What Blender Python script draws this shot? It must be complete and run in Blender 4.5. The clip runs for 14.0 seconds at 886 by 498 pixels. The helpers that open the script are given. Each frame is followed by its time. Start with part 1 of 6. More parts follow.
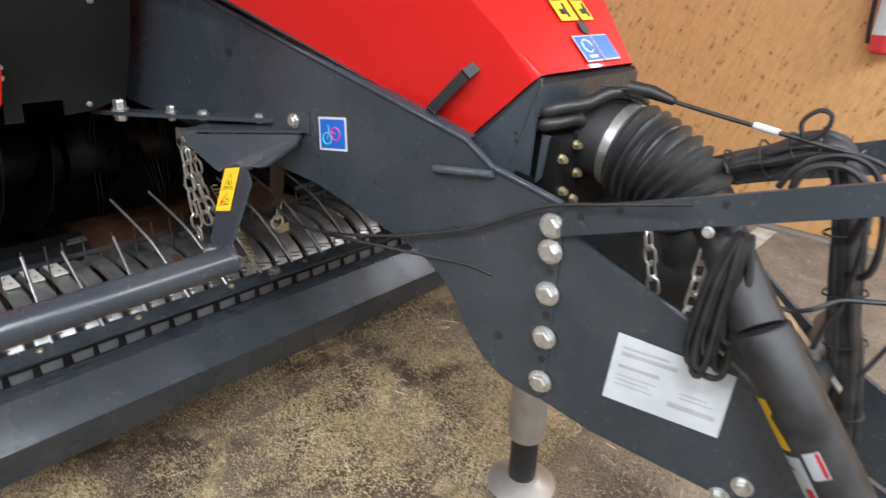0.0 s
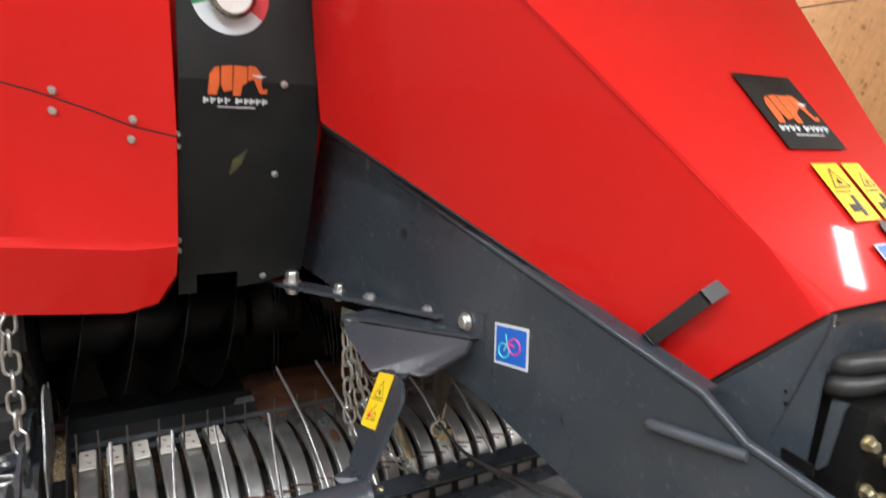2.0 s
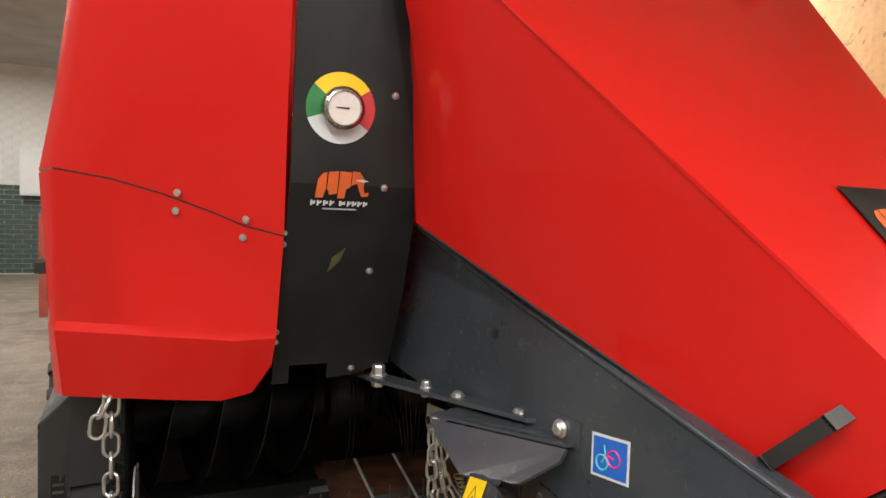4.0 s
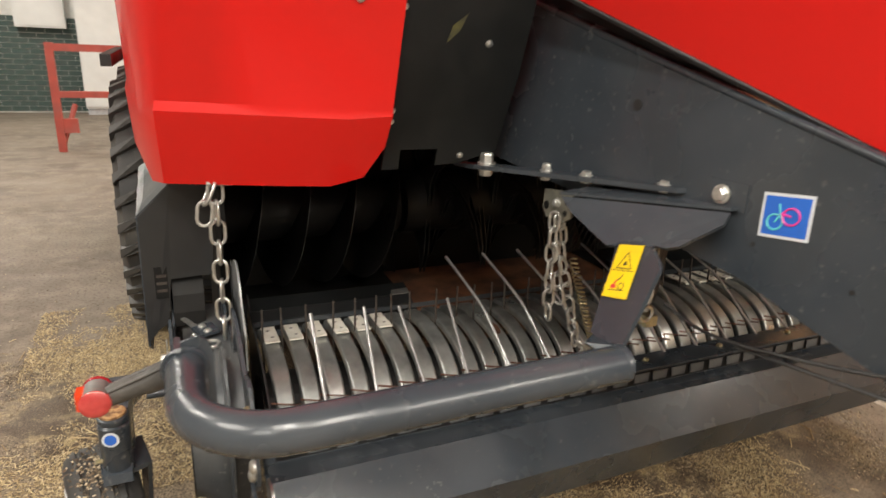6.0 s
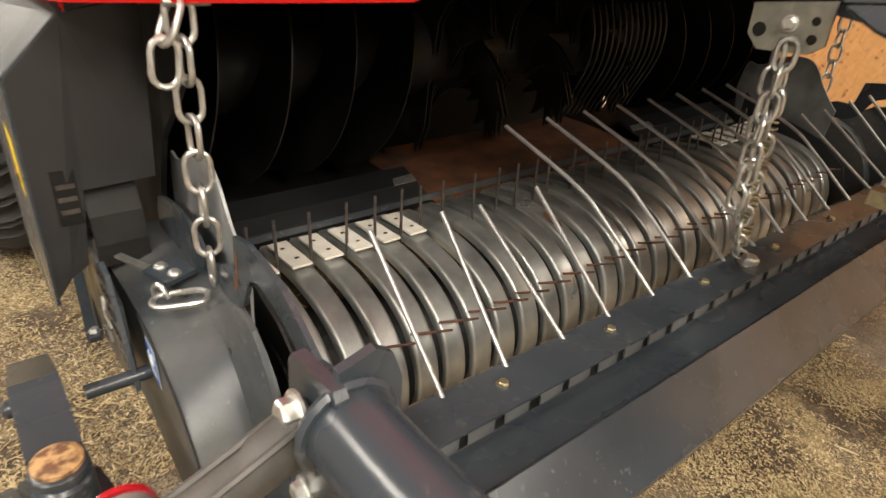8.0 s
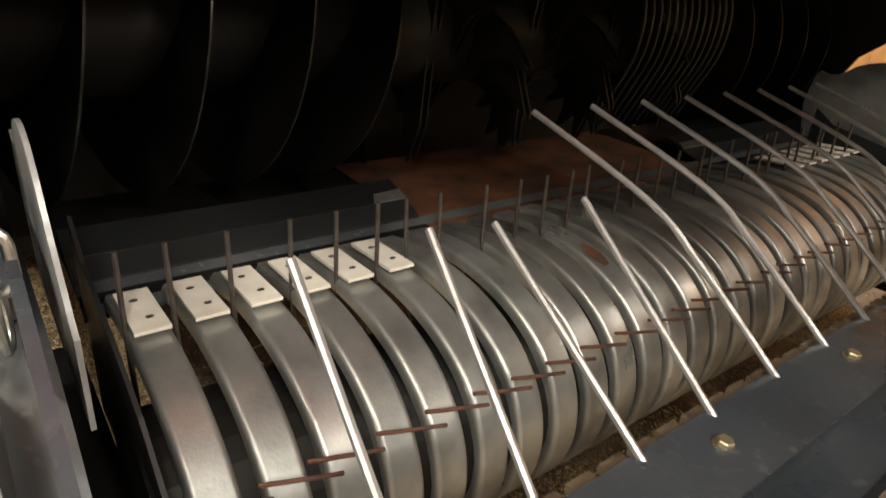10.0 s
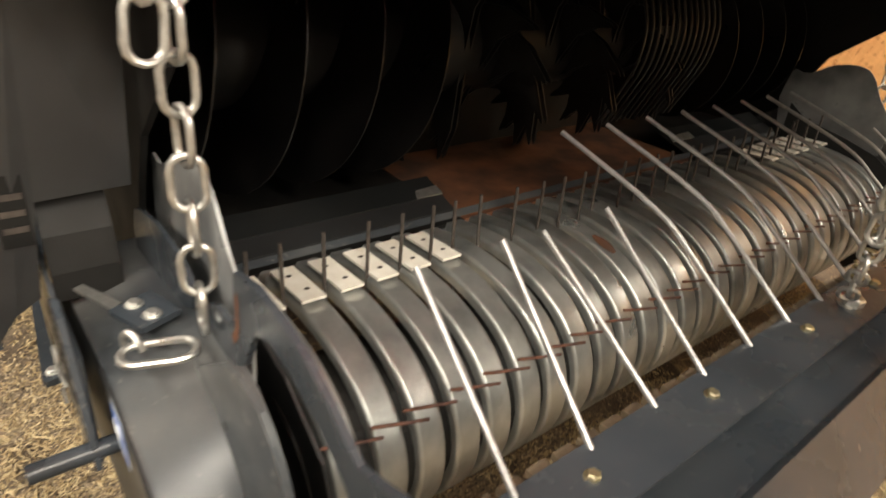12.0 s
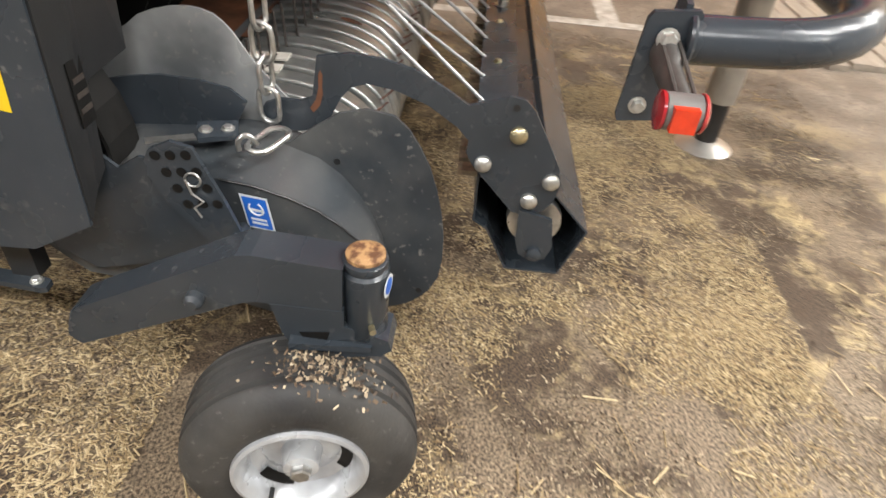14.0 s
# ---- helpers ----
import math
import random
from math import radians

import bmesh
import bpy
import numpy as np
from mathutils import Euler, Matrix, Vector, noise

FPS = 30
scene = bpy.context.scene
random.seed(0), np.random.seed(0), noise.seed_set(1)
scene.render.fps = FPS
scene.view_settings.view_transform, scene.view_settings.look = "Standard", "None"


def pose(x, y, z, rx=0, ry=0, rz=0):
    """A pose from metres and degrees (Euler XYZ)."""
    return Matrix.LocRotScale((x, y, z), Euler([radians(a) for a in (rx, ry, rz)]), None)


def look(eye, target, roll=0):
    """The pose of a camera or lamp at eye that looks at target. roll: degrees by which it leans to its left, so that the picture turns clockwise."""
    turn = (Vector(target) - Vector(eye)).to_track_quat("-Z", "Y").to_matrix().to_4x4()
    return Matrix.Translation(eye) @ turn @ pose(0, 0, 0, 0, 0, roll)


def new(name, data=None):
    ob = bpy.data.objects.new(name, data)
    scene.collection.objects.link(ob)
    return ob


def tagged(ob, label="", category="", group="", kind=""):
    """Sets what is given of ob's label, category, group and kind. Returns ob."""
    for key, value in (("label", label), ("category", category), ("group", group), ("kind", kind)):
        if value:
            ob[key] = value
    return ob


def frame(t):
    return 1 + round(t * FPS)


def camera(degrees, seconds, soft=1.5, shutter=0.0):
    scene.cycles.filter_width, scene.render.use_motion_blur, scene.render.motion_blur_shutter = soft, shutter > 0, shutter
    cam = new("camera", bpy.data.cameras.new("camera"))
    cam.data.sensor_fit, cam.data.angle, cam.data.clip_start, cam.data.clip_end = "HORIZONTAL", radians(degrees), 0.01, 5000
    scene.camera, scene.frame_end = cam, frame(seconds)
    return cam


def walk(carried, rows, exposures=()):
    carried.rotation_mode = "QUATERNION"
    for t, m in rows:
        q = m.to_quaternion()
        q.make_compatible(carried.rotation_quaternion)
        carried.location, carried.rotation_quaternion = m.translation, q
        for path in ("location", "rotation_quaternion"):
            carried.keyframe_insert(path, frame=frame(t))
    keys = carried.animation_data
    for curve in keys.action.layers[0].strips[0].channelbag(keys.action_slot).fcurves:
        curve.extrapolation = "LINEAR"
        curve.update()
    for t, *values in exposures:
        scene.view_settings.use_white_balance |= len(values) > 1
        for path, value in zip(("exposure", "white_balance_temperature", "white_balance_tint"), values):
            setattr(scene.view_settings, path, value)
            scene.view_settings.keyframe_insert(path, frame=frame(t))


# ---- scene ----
cam = camera(70.8, 14.0, 1.5, 0.4)
PATH = [
    (0, (-0.053, -1.644, 1.439), (1.315, -0.42, 0.645), 2.3),
    (0.5, (0.043, -1.515, 1.453), (1.314, -0.166, 0.703), 0.2),
    (0.8, (0.129, -1.441, 1.448), (1.257, -0.03, 0.858), 1.7),
    (1, (0.178, -1.406, 1.461), (1.306, 0.131, 0.857), 1.4),
    (1.5, (0.202, -1.37, 1.458), (1.223, 0.262, 0.915), 0.6),
    (2, (0.186, -1.365, 1.487), (1.158, 0.337, 1.093), 1.8),
    (2.5, (0.157, -1.366, 1.517), (1.05, 0.417, 1.369), 2.0),
    (2.7, (0.146, -1.365, 1.533), (1.041, 0.42, 1.421), 2.2),
    (4.8, (0.116, -1.321, 1.51), (0.867, 0.517, 1.27), 2.9),
    (5, (0.115, -1.31, 1.485), (0.858, 0.518, 1.162), 3.3),
    (5.5, (0.086, -1.287, 1.409), (0.76, 0.526, 0.897), 2.8),
    (6, (-0.105, -1.207, 1.351), (0.673, 0.529, 0.735), 2.5),
    (6.5, (-0.283, -1.05, 1.32), (0.579, 0.616, 0.628), 3.5),
    (6.8, (-0.322, -0.912, 1.28), (0.497, 0.628, 0.527), 2.3),
    (7, (-0.342, -0.819, 1.267), (0.614, 0.717, 0.416), 4.0),
    (7.2, (-0.366, -0.743, 1.251), (0.683, 0.711, 0.364), 4.6),
    (9.3, (-0.018, -0.203, 0.949), (1.142, 1.101, -0.028), 4.8),
    (9.5, (-0.01, -0.191, 0.938), (1.151, 1.13, -0.014), 5.2),
    (10, (0.0, -0.187, 0.929), (1.136, 1.227, 0.085), 5.0),
    (10.5, (-0.001, -0.188, 0.937), (1.227, 1.251, 0.289), 6.4),
    (11, (-0.007, -0.191, 0.931), (1.253, 1.257, 0.369), 7.0),
    (11.5, (-0.048, -0.206, 0.991), (1.203, 1.18, 0.273), 6.3),
    (11.8, (-0.129, -0.237, 1.031), (1.003, 1.063, 0.232), 6.0),
    (12, (-0.199, -0.243, 1.053), (0.908, 1.018, 0.162), 6.2),
    (12.3, (-0.339, -0.249, 1.089), (0.906, 0.855, 0.171), 5.2),
    (12.5, (-0.426, -0.259, 1.12), (0.977, 0.768, 0.132), 3.7),
    (12.8, (-0.554, -0.254, 1.132), (0.89, 0.578, 0.219), 6.5),
    (13, (-0.645, -0.261, 1.132), (0.911, 0.572, 0.193), 5.2),
    (13.3, (-0.754, -0.236, 1.131), (0.744, 0.467, 0.197), 3.2),
    (13.5, (-0.808, -0.174, 1.108), (0.804, 0.395, 0.071), 3.5),
    (13.8, (-0.879, -0.032, 1.082), (0.619, 0.197, -0.064), 3.2),
    (14, (-0.933, 0.058, 1.096), (0.634, 0.093, -0.146), 5.5),
]
walk(cam, [(t, look(eye, target, roll)) for t, eye, target, roll in PATH], [(0, -0.2, 5650, 10), (1.2, -0.25, 5600, 10), (2.0, -0.3, 5900, 10), (2.7, -0.45, 6000, 10), (5, -0.5, 6800, 10), (6, -0.25, 6800, 10), (6.8, -0.05, 6900, 10), (7, 0.05, 6900, 10), (9.5, 0.0, 7200, 10), (10.2, -0.1, 7100, 10), (11, -0.32, 7100, 10), (11.5, -0.08, 7100, 10), (12, 0.2, 7200, 10), (12.5, 0.34, 7050, 10), (13, 0.32, 6900, 10), (13.5, 0.18, 6300, 10), (14, 0.0, 6200, 10)])

# ---------- world and light ----------
world = bpy.data.worlds.new("hall_world")
scene.world = world
world.use_nodes = True
world.node_tree.nodes["Background"].inputs[0].default_value = (0.9, 0.95, 1.0, 1)
world.node_tree.nodes["Background"].inputs[1].default_value = 0.01
CEIL = 3.6
LAMPS = [(-2.6, -3.4), (0.4, -3.4), (2.9, -4.4), (-2.6, -0.6), (-0.75, -2.3), (1.9, -4.9), (-2.6, 2.2), (3.5, 2.6), (-2.6, 5.4), (1.6, 5.4), (-2.6, 8.8), (1.6, 8.8)]
LAMP_POWER = 112.0
for lx, ly in LAMPS:
    ld = bpy.data.lights.new("tube_light", "AREA")
    ld.shape, ld.size, ld.size_y, ld.energy, ld.color = "RECTANGLE", 0.30, 1.5, LAMP_POWER, (1.0, 0.97, 0.91)
    new("tube_light", ld).matrix_world = pose(lx, ly, CEIL - 0.16)

# a small tube lamp high on the strand board wall, mirrored in the hood
wl = bpy.data.lights.new("wall_tube_light", "AREA")
wl.shape, wl.size, wl.size_y, wl.energy, wl.color = "RECTANGLE", 0.12, 0.5, 16.0, (1.0, 0.98, 0.94)
new("wall_tube_light", wl).matrix_world = pose(4.06, -1.62, 2.93, 0, 62, 0)
# ---------- materials ----------
MATS = {}


def mat(name, col, rough=0.5, metal=0.0, col2=None, scale=20.0, fine=160.0, bump=0.1, contrast=(0.35, 0.65), rvar=0.12, rust=None, rust_at=0.66, rust_scale=6.0, coat=0.0, dust=0.0, spec=0.5, stretch=None, specks=0.0, each=False):
    """A procedural surface: two colours mixed by coarse noise, fine grain in bump and gloss, with optional rust or dust."""
    if name in MATS:
        return MATS[name]
    m = bpy.data.materials.new(name)
    m.use_nodes = True
    nt = m.node_tree
    N, L = nt.nodes, nt.links
    b = N["Principled BSDF"]
    tc = N.new("ShaderNodeTexCoord")
    src = tc.outputs["Object"]
    if each:
        # every object that wears it shows another stretch of the pattern
        oi, sh = N.new("ShaderNodeObjectInfo"), N.new("ShaderNodeVectorMath")
        sh.operation = "MULTIPLY_ADD"
        sh.inputs[1].default_value = (31.0, 17.0, 23.0)
        L.new(oi.outputs["Random"], sh.inputs[0])
        L.new(src, sh.inputs[2])
        src = sh.outputs[0]
    if stretch:
        mp = N.new("ShaderNodeMapping")
        mp.inputs["Scale"].default_value = stretch
        L.new(src, mp.inputs["Vector"])
        src = mp.outputs["Vector"]

    def noise_tex(s, detail=4.0):
        n = N.new("ShaderNodeTexNoise")
        n.inputs["Scale"].default_value = s
        n.inputs["Detail"].default_value = detail
        L.new(src, n.inputs["Vector"])
        return n

    def ramp(fac, lo, hi):
        r = N.new("ShaderNodeMapRange")
        r.inputs["From Min"].default_value, r.inputs["From Max"].default_value = lo, hi
        L.new(fac, r.inputs["Value"])
        return r.outputs["Result"]

    def mix(fac, a, c):
        x = N.new("ShaderNodeMix")
        x.data_type = "RGBA"
        L.new(fac, x.inputs["Factor"])
        for s, v in ((6, a), (7, c)):
            if isinstance(v, tuple):
                x.inputs[s].default_value = (*v, 1)
            else:
                L.new(v, x.inputs[s])
        return x.outputs[2]

    coarse, grain = noise_tex(scale), noise_tex(fine, 3.0)
    col2 = col2 or tuple(c * 0.8 for c in col)
    base = mix(ramp(coarse.outputs["Fac"], *contrast), col, col2)
    rgh = ramp(coarse.outputs["Fac"], 0.2, 0.8)
    rr = N.new("ShaderNodeMapRange")
    rr.inputs["To Min"].default_value, rr.inputs["To Max"].default_value = max(0.03, rough - rvar), min(1.0, rough + rvar)
    L.new(rgh, rr.inputs["Value"])
    rough_out = rr.outputs["Result"]
    met_val = None
    if dust:
        dn = noise_tex(5.0, 6.0)
        f = ramp(dn.outputs["Fac"], 0.45, 0.8)
        k = N.new("ShaderNodeMath")
        k.operation = "MULTIPLY"
        k.inputs[1].default_value = dust
        L.new(f, k.inputs[0])
        base = mix(k.outputs[0], base, (0.35, 0.335, 0.305))
    if specks:
        # small scratches, scuffs and specks of dust
        sn = noise_tex(70.0, 8.0)
        sc = noise_tex(9.0, 5.0)
        f = ramp(sn.outputs["Fac"], 0.615, 0.70)
        g = ramp(sc.outputs["Fac"], 0.40, 0.68)
        k = N.new("ShaderNodeMath")
        k.operation = "MULTIPLY"
        L.new(f, k.inputs[0])
        L.new(g, k.inputs[1])
        k2 = N.new("ShaderNodeMath")
        k2.operation = "MULTIPLY"
        k2.inputs[1].default_value = specks
        L.new(k.outputs[0], k2.inputs[0])
        base = mix(k2.outputs[0], base, (0.36, 0.34, 0.31))
    if rust:
        rn = noise_tex(rust_scale, 8.0)
        f = ramp(rn.outputs["Fac"], rust_at, rust_at + 0.08)
        base = mix(f, base, rust)
        inv = N.new("ShaderNodeMath")
        inv.operation = "SUBTRACT"
        inv.inputs[0].default_value = 1.0
        L.new(f, inv.inputs[1])
        ml = N.new("ShaderNodeMath")
        ml.operation = "MULTIPLY"
        ml.inputs[1].default_value = metal
        L.new(inv.outputs[0], ml.inputs[0])
        met_val = ml.outputs[0]
    L.new(base, b.inputs["Base Color"])
    L.new(rough_out, b.inputs["Roughness"])
    if met_val is not None:
        L.new(met_val, b.inputs["Metallic"])
    else:
        b.inputs["Metallic"].default_value = metal
    b.inputs["Coat Weight"].default_value = coat
    b.inputs["Coat Roughness"].default_value = 0.06
    b.inputs["Specular IOR Level"].default_value = spec
    if bump:
        bp = N.new("ShaderNodeBump")
        bp.inputs["Strength"].default_value = bump
        bp.inputs["Distance"].default_value = 0.002
        L.new(grain.outputs["Fac"], bp.inputs["Height"])
        L.new(bp.outputs["Normal"], b.inputs["Normal"])
    MATS[name] = m
    return m


M_RED = mat("red_paint", (0.52, 0.0105, 0.008), 0.46, 0, (0.50, 0.010, 0.0075), 2, 500, 0.02, rvar=0.05, coat=0.3, spec=0.14)
M_GREY = mat("anthracite_paint", (0.036, 0.044, 0.054), 0.27, 0, (0.030, 0.037, 0.045), 6, 300, 0.06, rvar=0.1, dust=0.06, specks=0.2)
M_GREY_DUSTY = mat("dusty_anthracite_paint", (0.046, 0.053, 0.060), 0.38, 0, (0.032, 0.038, 0.045), 7, 260, 0.1, rvar=0.14, dust=0.3, specks=0.5)
M_GREY_WORN = mat("worn_grey_paint", (0.34, 0.35, 0.355), 0.32, 0.1, (0.14, 0.15, 0.158), 6, 220, 0.1, contrast=(0.38, 0.62), rvar=0.12, dust=0.25, specks=0.6, rust=(0.12, 0.06, 0.03), rust_at=0.70, rust_scale=7.0)
M_GREY_LIGHTER = mat("lighter_anthracite_paint", (0.066, 0.077, 0.089), 0.34, 0, (0.058, 0.068, 0.079), 40, 300, 0.05, rvar=0.06, dust=0.04, specks=0.3)
M_BLACK = mat("black_paint", (0.018, 0.019, 0.020), 0.4, 0, (0.014, 0.014, 0.015), 8, 260, 0.08, dust=0.05)
# near-black for insides and recesses; their shade is put into the colour
M_BLACK_SHADE = mat("shaded_black", (0.005, 0.005, 0.005), 0.55, 0, (0.007, 0.0065, 0.006), 9, 200, 0.1, dust=0.03, spec=0.25)
M_PANEL = mat("black_panel", (0.007, 0.008, 0.0085), 0.45, 0, (0.010, 0.011, 0.0115), 6, 400, 0.03, dust=0.03, spec=0.3)
M_ZINC = mat("zinc_steel", (0.62, 0.62, 0.60), 0.35, 0.9, (0.45, 0.45, 0.43), 60, 300, 0.1)
M_BOLT = mat("zinc_bolt", (0.68, 0.68, 0.66), 0.36, 0.85, (0.50, 0.50, 0.47), 90, 300, 0.1)
M_BRASSY = mat("yellow_zinc", (0.55, 0.48, 0.28), 0.4, 0.85, (0.4, 0.36, 0.25), 90, 300, 0.1)
M_BAND = mat("galvanised_band", (0.62, 0.635, 0.615), 0.38, 0.80, (0.20, 0.21, 0.205), 8, 260, 0.14, contrast=(0.40, 0.72), rvar=0.18, dust=0.2, specks=0.35, rust=(0.12, 0.065, 0.035), rust_at=0.69, rust_scale=6.5, stretch=(1.0, 0.9, 0.9), each=True)


def vary_each(m, lo, hi):
    """Make each object that wears the material a little lighter or darker than the next."""
    N, L = m.node_tree.nodes, m.node_tree.links
    b = N["Principled BSDF"]
    src = b.inputs["Base Color"].links[0].from_socket
    info = N.new("ShaderNodeObjectInfo")
    r = N.new("ShaderNodeMapRange")
    r.inputs["To Min"].default_value, r.inputs["To Max"].default_value = lo, hi
    L.new(info.outputs["Random"], r.inputs["Value"])
    s = N.new("ShaderNodeVectorMath")
    s.operation = "SCALE"
    L.new(src, s.inputs[0])
    L.new(r.outputs["Result"], s.inputs["Scale"])
    L.new(s.outputs[0], b.inputs["Base Color"])


vary_each(M_BAND, 0.62, 1.12)
# light caught by the comb plates is put into this paler grey
M_COMB = mat("lit_comb_steel", (0.15, 0.155, 0.16), 0.45, 0.2, (0.07, 0.075, 0.08), 18, 300, 0.1, dust=0.2)
M_PAD = mat("pale_wear_pad", (0.78, 0.75, 0.68), 0.55, 0, (0.68, 0.64, 0.56), 30, 300, 0.1)
M_TINE = mat("tine_steel", (0.50, 0.50, 0.50), 0.42, 0.75, (0.34, 0.34, 0.34), 30, 300, 0.1)
M_TINE_DARK = mat("dark_tine_steel", (0.10, 0.085, 0.075), 0.5, 0.5, (0.06, 0.05, 0.045), 40, 300, 0.15)
M_TINE_RUST = mat("rusty_tine_steel", (0.13, 0.055, 0.035), 0.65, 0.2, (0.07, 0.035, 0.028), 40, 300, 0.2)
M_RUST = mat("rusty_plate", (0.19, 0.075, 0.035), 0.7, 0.1, (0.06, 0.032, 0.022), 9, 150, 0.3)
M_RUBBER = mat("black_rubber", (0.012, 0.012, 0.013), 0.42, 0, (0.018, 0.018, 0.018), 12, 200, 0.2, dust=0.06)
M_BOOT = mat("boot_rubber", (0.016, 0.016, 0.0165), 0.45, 0, (0.024, 0.024, 0.0245), 10, 200, 0.15, dust=0.12)
M_TYRE = mat("tyre_rubber", (0.026, 0.026, 0.027), 0.62, 0, (0.040, 0.038, 0.035), 9, 160, 0.3, dust=0.22, specks=0.25)
M_RIM = mat("silver_rim", (0.62, 0.64, 0.66), 0.3, 0.35, (0.42, 0.43, 0.45), 14, 300, 0.08, dust=0.15)
M_CABLE = mat("black_cable", (0.009, 0.009, 0.0095), 0.5, 0, (0.022, 0.022, 0.022), 30, 300, 0.05)
M_YELLOW = mat("yellow_sticker", (0.85, 0.60, 0.012), 0.4, 0, (0.8, 0.55, 0.012), 20, 300, 0.02)
M_STK_BLACK = mat("sticker_black", (0.02, 0.02, 0.02), 0.4, 0, None, 20, 300, 0.0)
M_STK_RED = mat("sticker_red", (0.62, 0.04, 0.05), 0.4, 0, None, 20, 300, 0.0)
M_BLUE = mat("blue_sticker", (0.02, 0.13, 0.55), 0.4, 0, (0.02, 0.11, 0.48), 20, 300, 0.02)
M_WHITE = mat("white_sticker", (0.62, 0.65, 0.68), 0.42, 0, (0.54, 0.58, 0.61), 20, 300, 0.02)
M_CYAN = mat("cyan_sticker", (0.10, 0.55, 0.60), 0.4, 0, None, 20, 300, 0.0)
M_PINK = mat("magenta_sticker", (0.70, 0.05, 0.30), 0.4, 0, None, 20, 300, 0.0)
M_GREEN = mat("green_sticker", (0.03, 0.22, 0.07), 0.4, 0, None, 20, 300, 0.0)
M_ORANGE = mat("orange_print", (0.72, 0.14, 0.035), 0.4, 0, None, 20, 300, 0.0)
M_GREYPRINT = mat("grey_print", (0.47, 0.48, 0.50), 0.5, 0, None, 20, 300, 0.0)
M_LENS_RED = mat("red_lens", (0.34, 0.012, 0.018), 0.12, 0, (0.28, 0.01, 0.015), 40, 400, 0.2, coat=0.5)
M_LENS_ORANGE = mat("orange_lens", (0.68, 0.045, 0.008), 0.12, 0, (0.52, 0.03, 0.006), 40, 400, 0.2, coat=0.5)
M_PRIMER = mat("old_red_paint", (0.42, 0.07, 0.05), 0.55, 0, (0.33, 0.06, 0.045), 9, 200, 0.1, dust=0.15)
M_WALLWHITE = mat("white_brick_paint", (0.78, 0.78, 0.75), 0.7, 0, (0.70, 0.70, 0.67), 5, 80, 0.2, dust=0.1)
M_WALLGREEN = mat("green_brick_paint", (0.045, 0.085, 0.075), 0.6, 0, (0.03, 0.06, 0.055), 5, 80, 0.2, dust=0.2)
M_PLASTER = mat("pale_plaster", (0.46, 0.44, 0.41), 0.8, 0, (0.38, 0.36, 0.33), 3, 60, 0.2)
M_CEIL = mat("ceiling_boards", (0.50, 0.49, 0.46), 0.8, 0, (0.42, 0.41, 0.38), 2, 60, 0.1)
M_WOOD = mat("grey_planks", (0.36, 0.31, 0.25), 0.75, 0, (0.26, 0.22, 0.18), 4, 60, 0.3, stretch=(1, 8, 8))
M_MARK = mat("floor_marking_paint", (0.55, 0.53, 0.48), 0.7, 0, (0.36, 0.33, 0.28), 14, 90, 0.2)
M_DOOR = mat("white_cabinet_paint", (0.74, 0.75, 0.74), 0.5, 0, (0.68, 0.69, 0.68), 4, 200, 0.03)


def glow(name, col, strength):
    m = bpy.data.materials.new(name)
    m.use_nodes = True
    b = m.node_tree.nodes["Principled BSDF"]
    b.inputs["Base Color"].default_value = (*col, 1)
    b.inputs["Emission Color"].default_value = (*col, 1)
    b.inputs["Emission Strength"].default_value = strength
    return m


M_TUBE = glow("lamp_diffuser", (1.0, 0.96, 0.88), 5.0)


def osb_material():
    """Pressed wood-strand board: long flakes at random angles."""
    m = bpy.data.materials.new("strand_board")
    m.use_nodes = True
    nt = m.node_tree
    N, L = nt.nodes, nt.links
    b = N["Principled BSDF"]
    tc = N.new("ShaderNodeTexCoord")
    out = None
    for k, (turn, seed) in enumerate(((0.5, 0.0), (-0.9, 3.0), (1.8, 7.0))):
        mp = N.new("ShaderNodeMapping")
        mp.vector_type = "TEXTURE"
        mp.inputs["Rotation"].default_value = (turn, 0, 0)
        mp.inputs["Location"].default_value = (seed, seed, 0)
        mp.inputs["Scale"].default_value = (1, 1 / 14.0, 1 / 52.0)
        L.new(tc.outputs["Object"], mp.inputs["Vector"])
        v = N.new("ShaderNodeTexVoronoi")
        v.inputs["Scale"].default_value = 1.0
        v.inputs["Randomness"].default_value = 1.0
        L.new(mp.outputs["Vector"], v.inputs["Vector"])
        s = N.new("ShaderNodeSeparateColor")
        L.new(v.outputs["Color"], s.inputs["Color"])
        if out is None:
            out = s.outputs["Red"]
        else:
            w = N.new("ShaderNodeMath")
            w.operation = "MULTIPLY_ADD"
            w.inputs[1].default_value = 0.55
            L.new(s.outputs["Red"], w.inputs[0])
            sc = N.new("ShaderNodeMath")
            sc.operation = "MULTIPLY"
            sc.inputs[1].default_value = 0.55
            L.new(out, sc.inputs[0])
            L.new(sc.outputs[0], w.inputs[2])
            out = w.outputs[0]
    r = N.new("ShaderNodeValToRGB")
    r.color_ramp.elements[0].position, r.color_ramp.elements[0].color = 0.12, (0.34, 0.17, 0.06, 1)
    r.color_ramp.elements[1].position, r.color_ramp.elements[1].color = 0.95, (0.69, 0.41, 0.165, 1)
    e = r.color_ramp.elements.new(0.22)
    e.color = (0.585, 0.335, 0.128, 1)
    L.new(out, r.inputs["Fac"])
    L.new(r.outputs["Color"], b.inputs["Base Color"])
    b.inputs["Roughness"].default_value = 0.55
    bp = N.new("ShaderNodeBump")
    bp.inputs["Strength"].default_value = 0.25
    bp.inputs["Distance"].default_value = 0.002
    L.new(out, bp.inputs["Height"])
    L.new(bp.outputs["Normal"], b.inputs["Normal"])
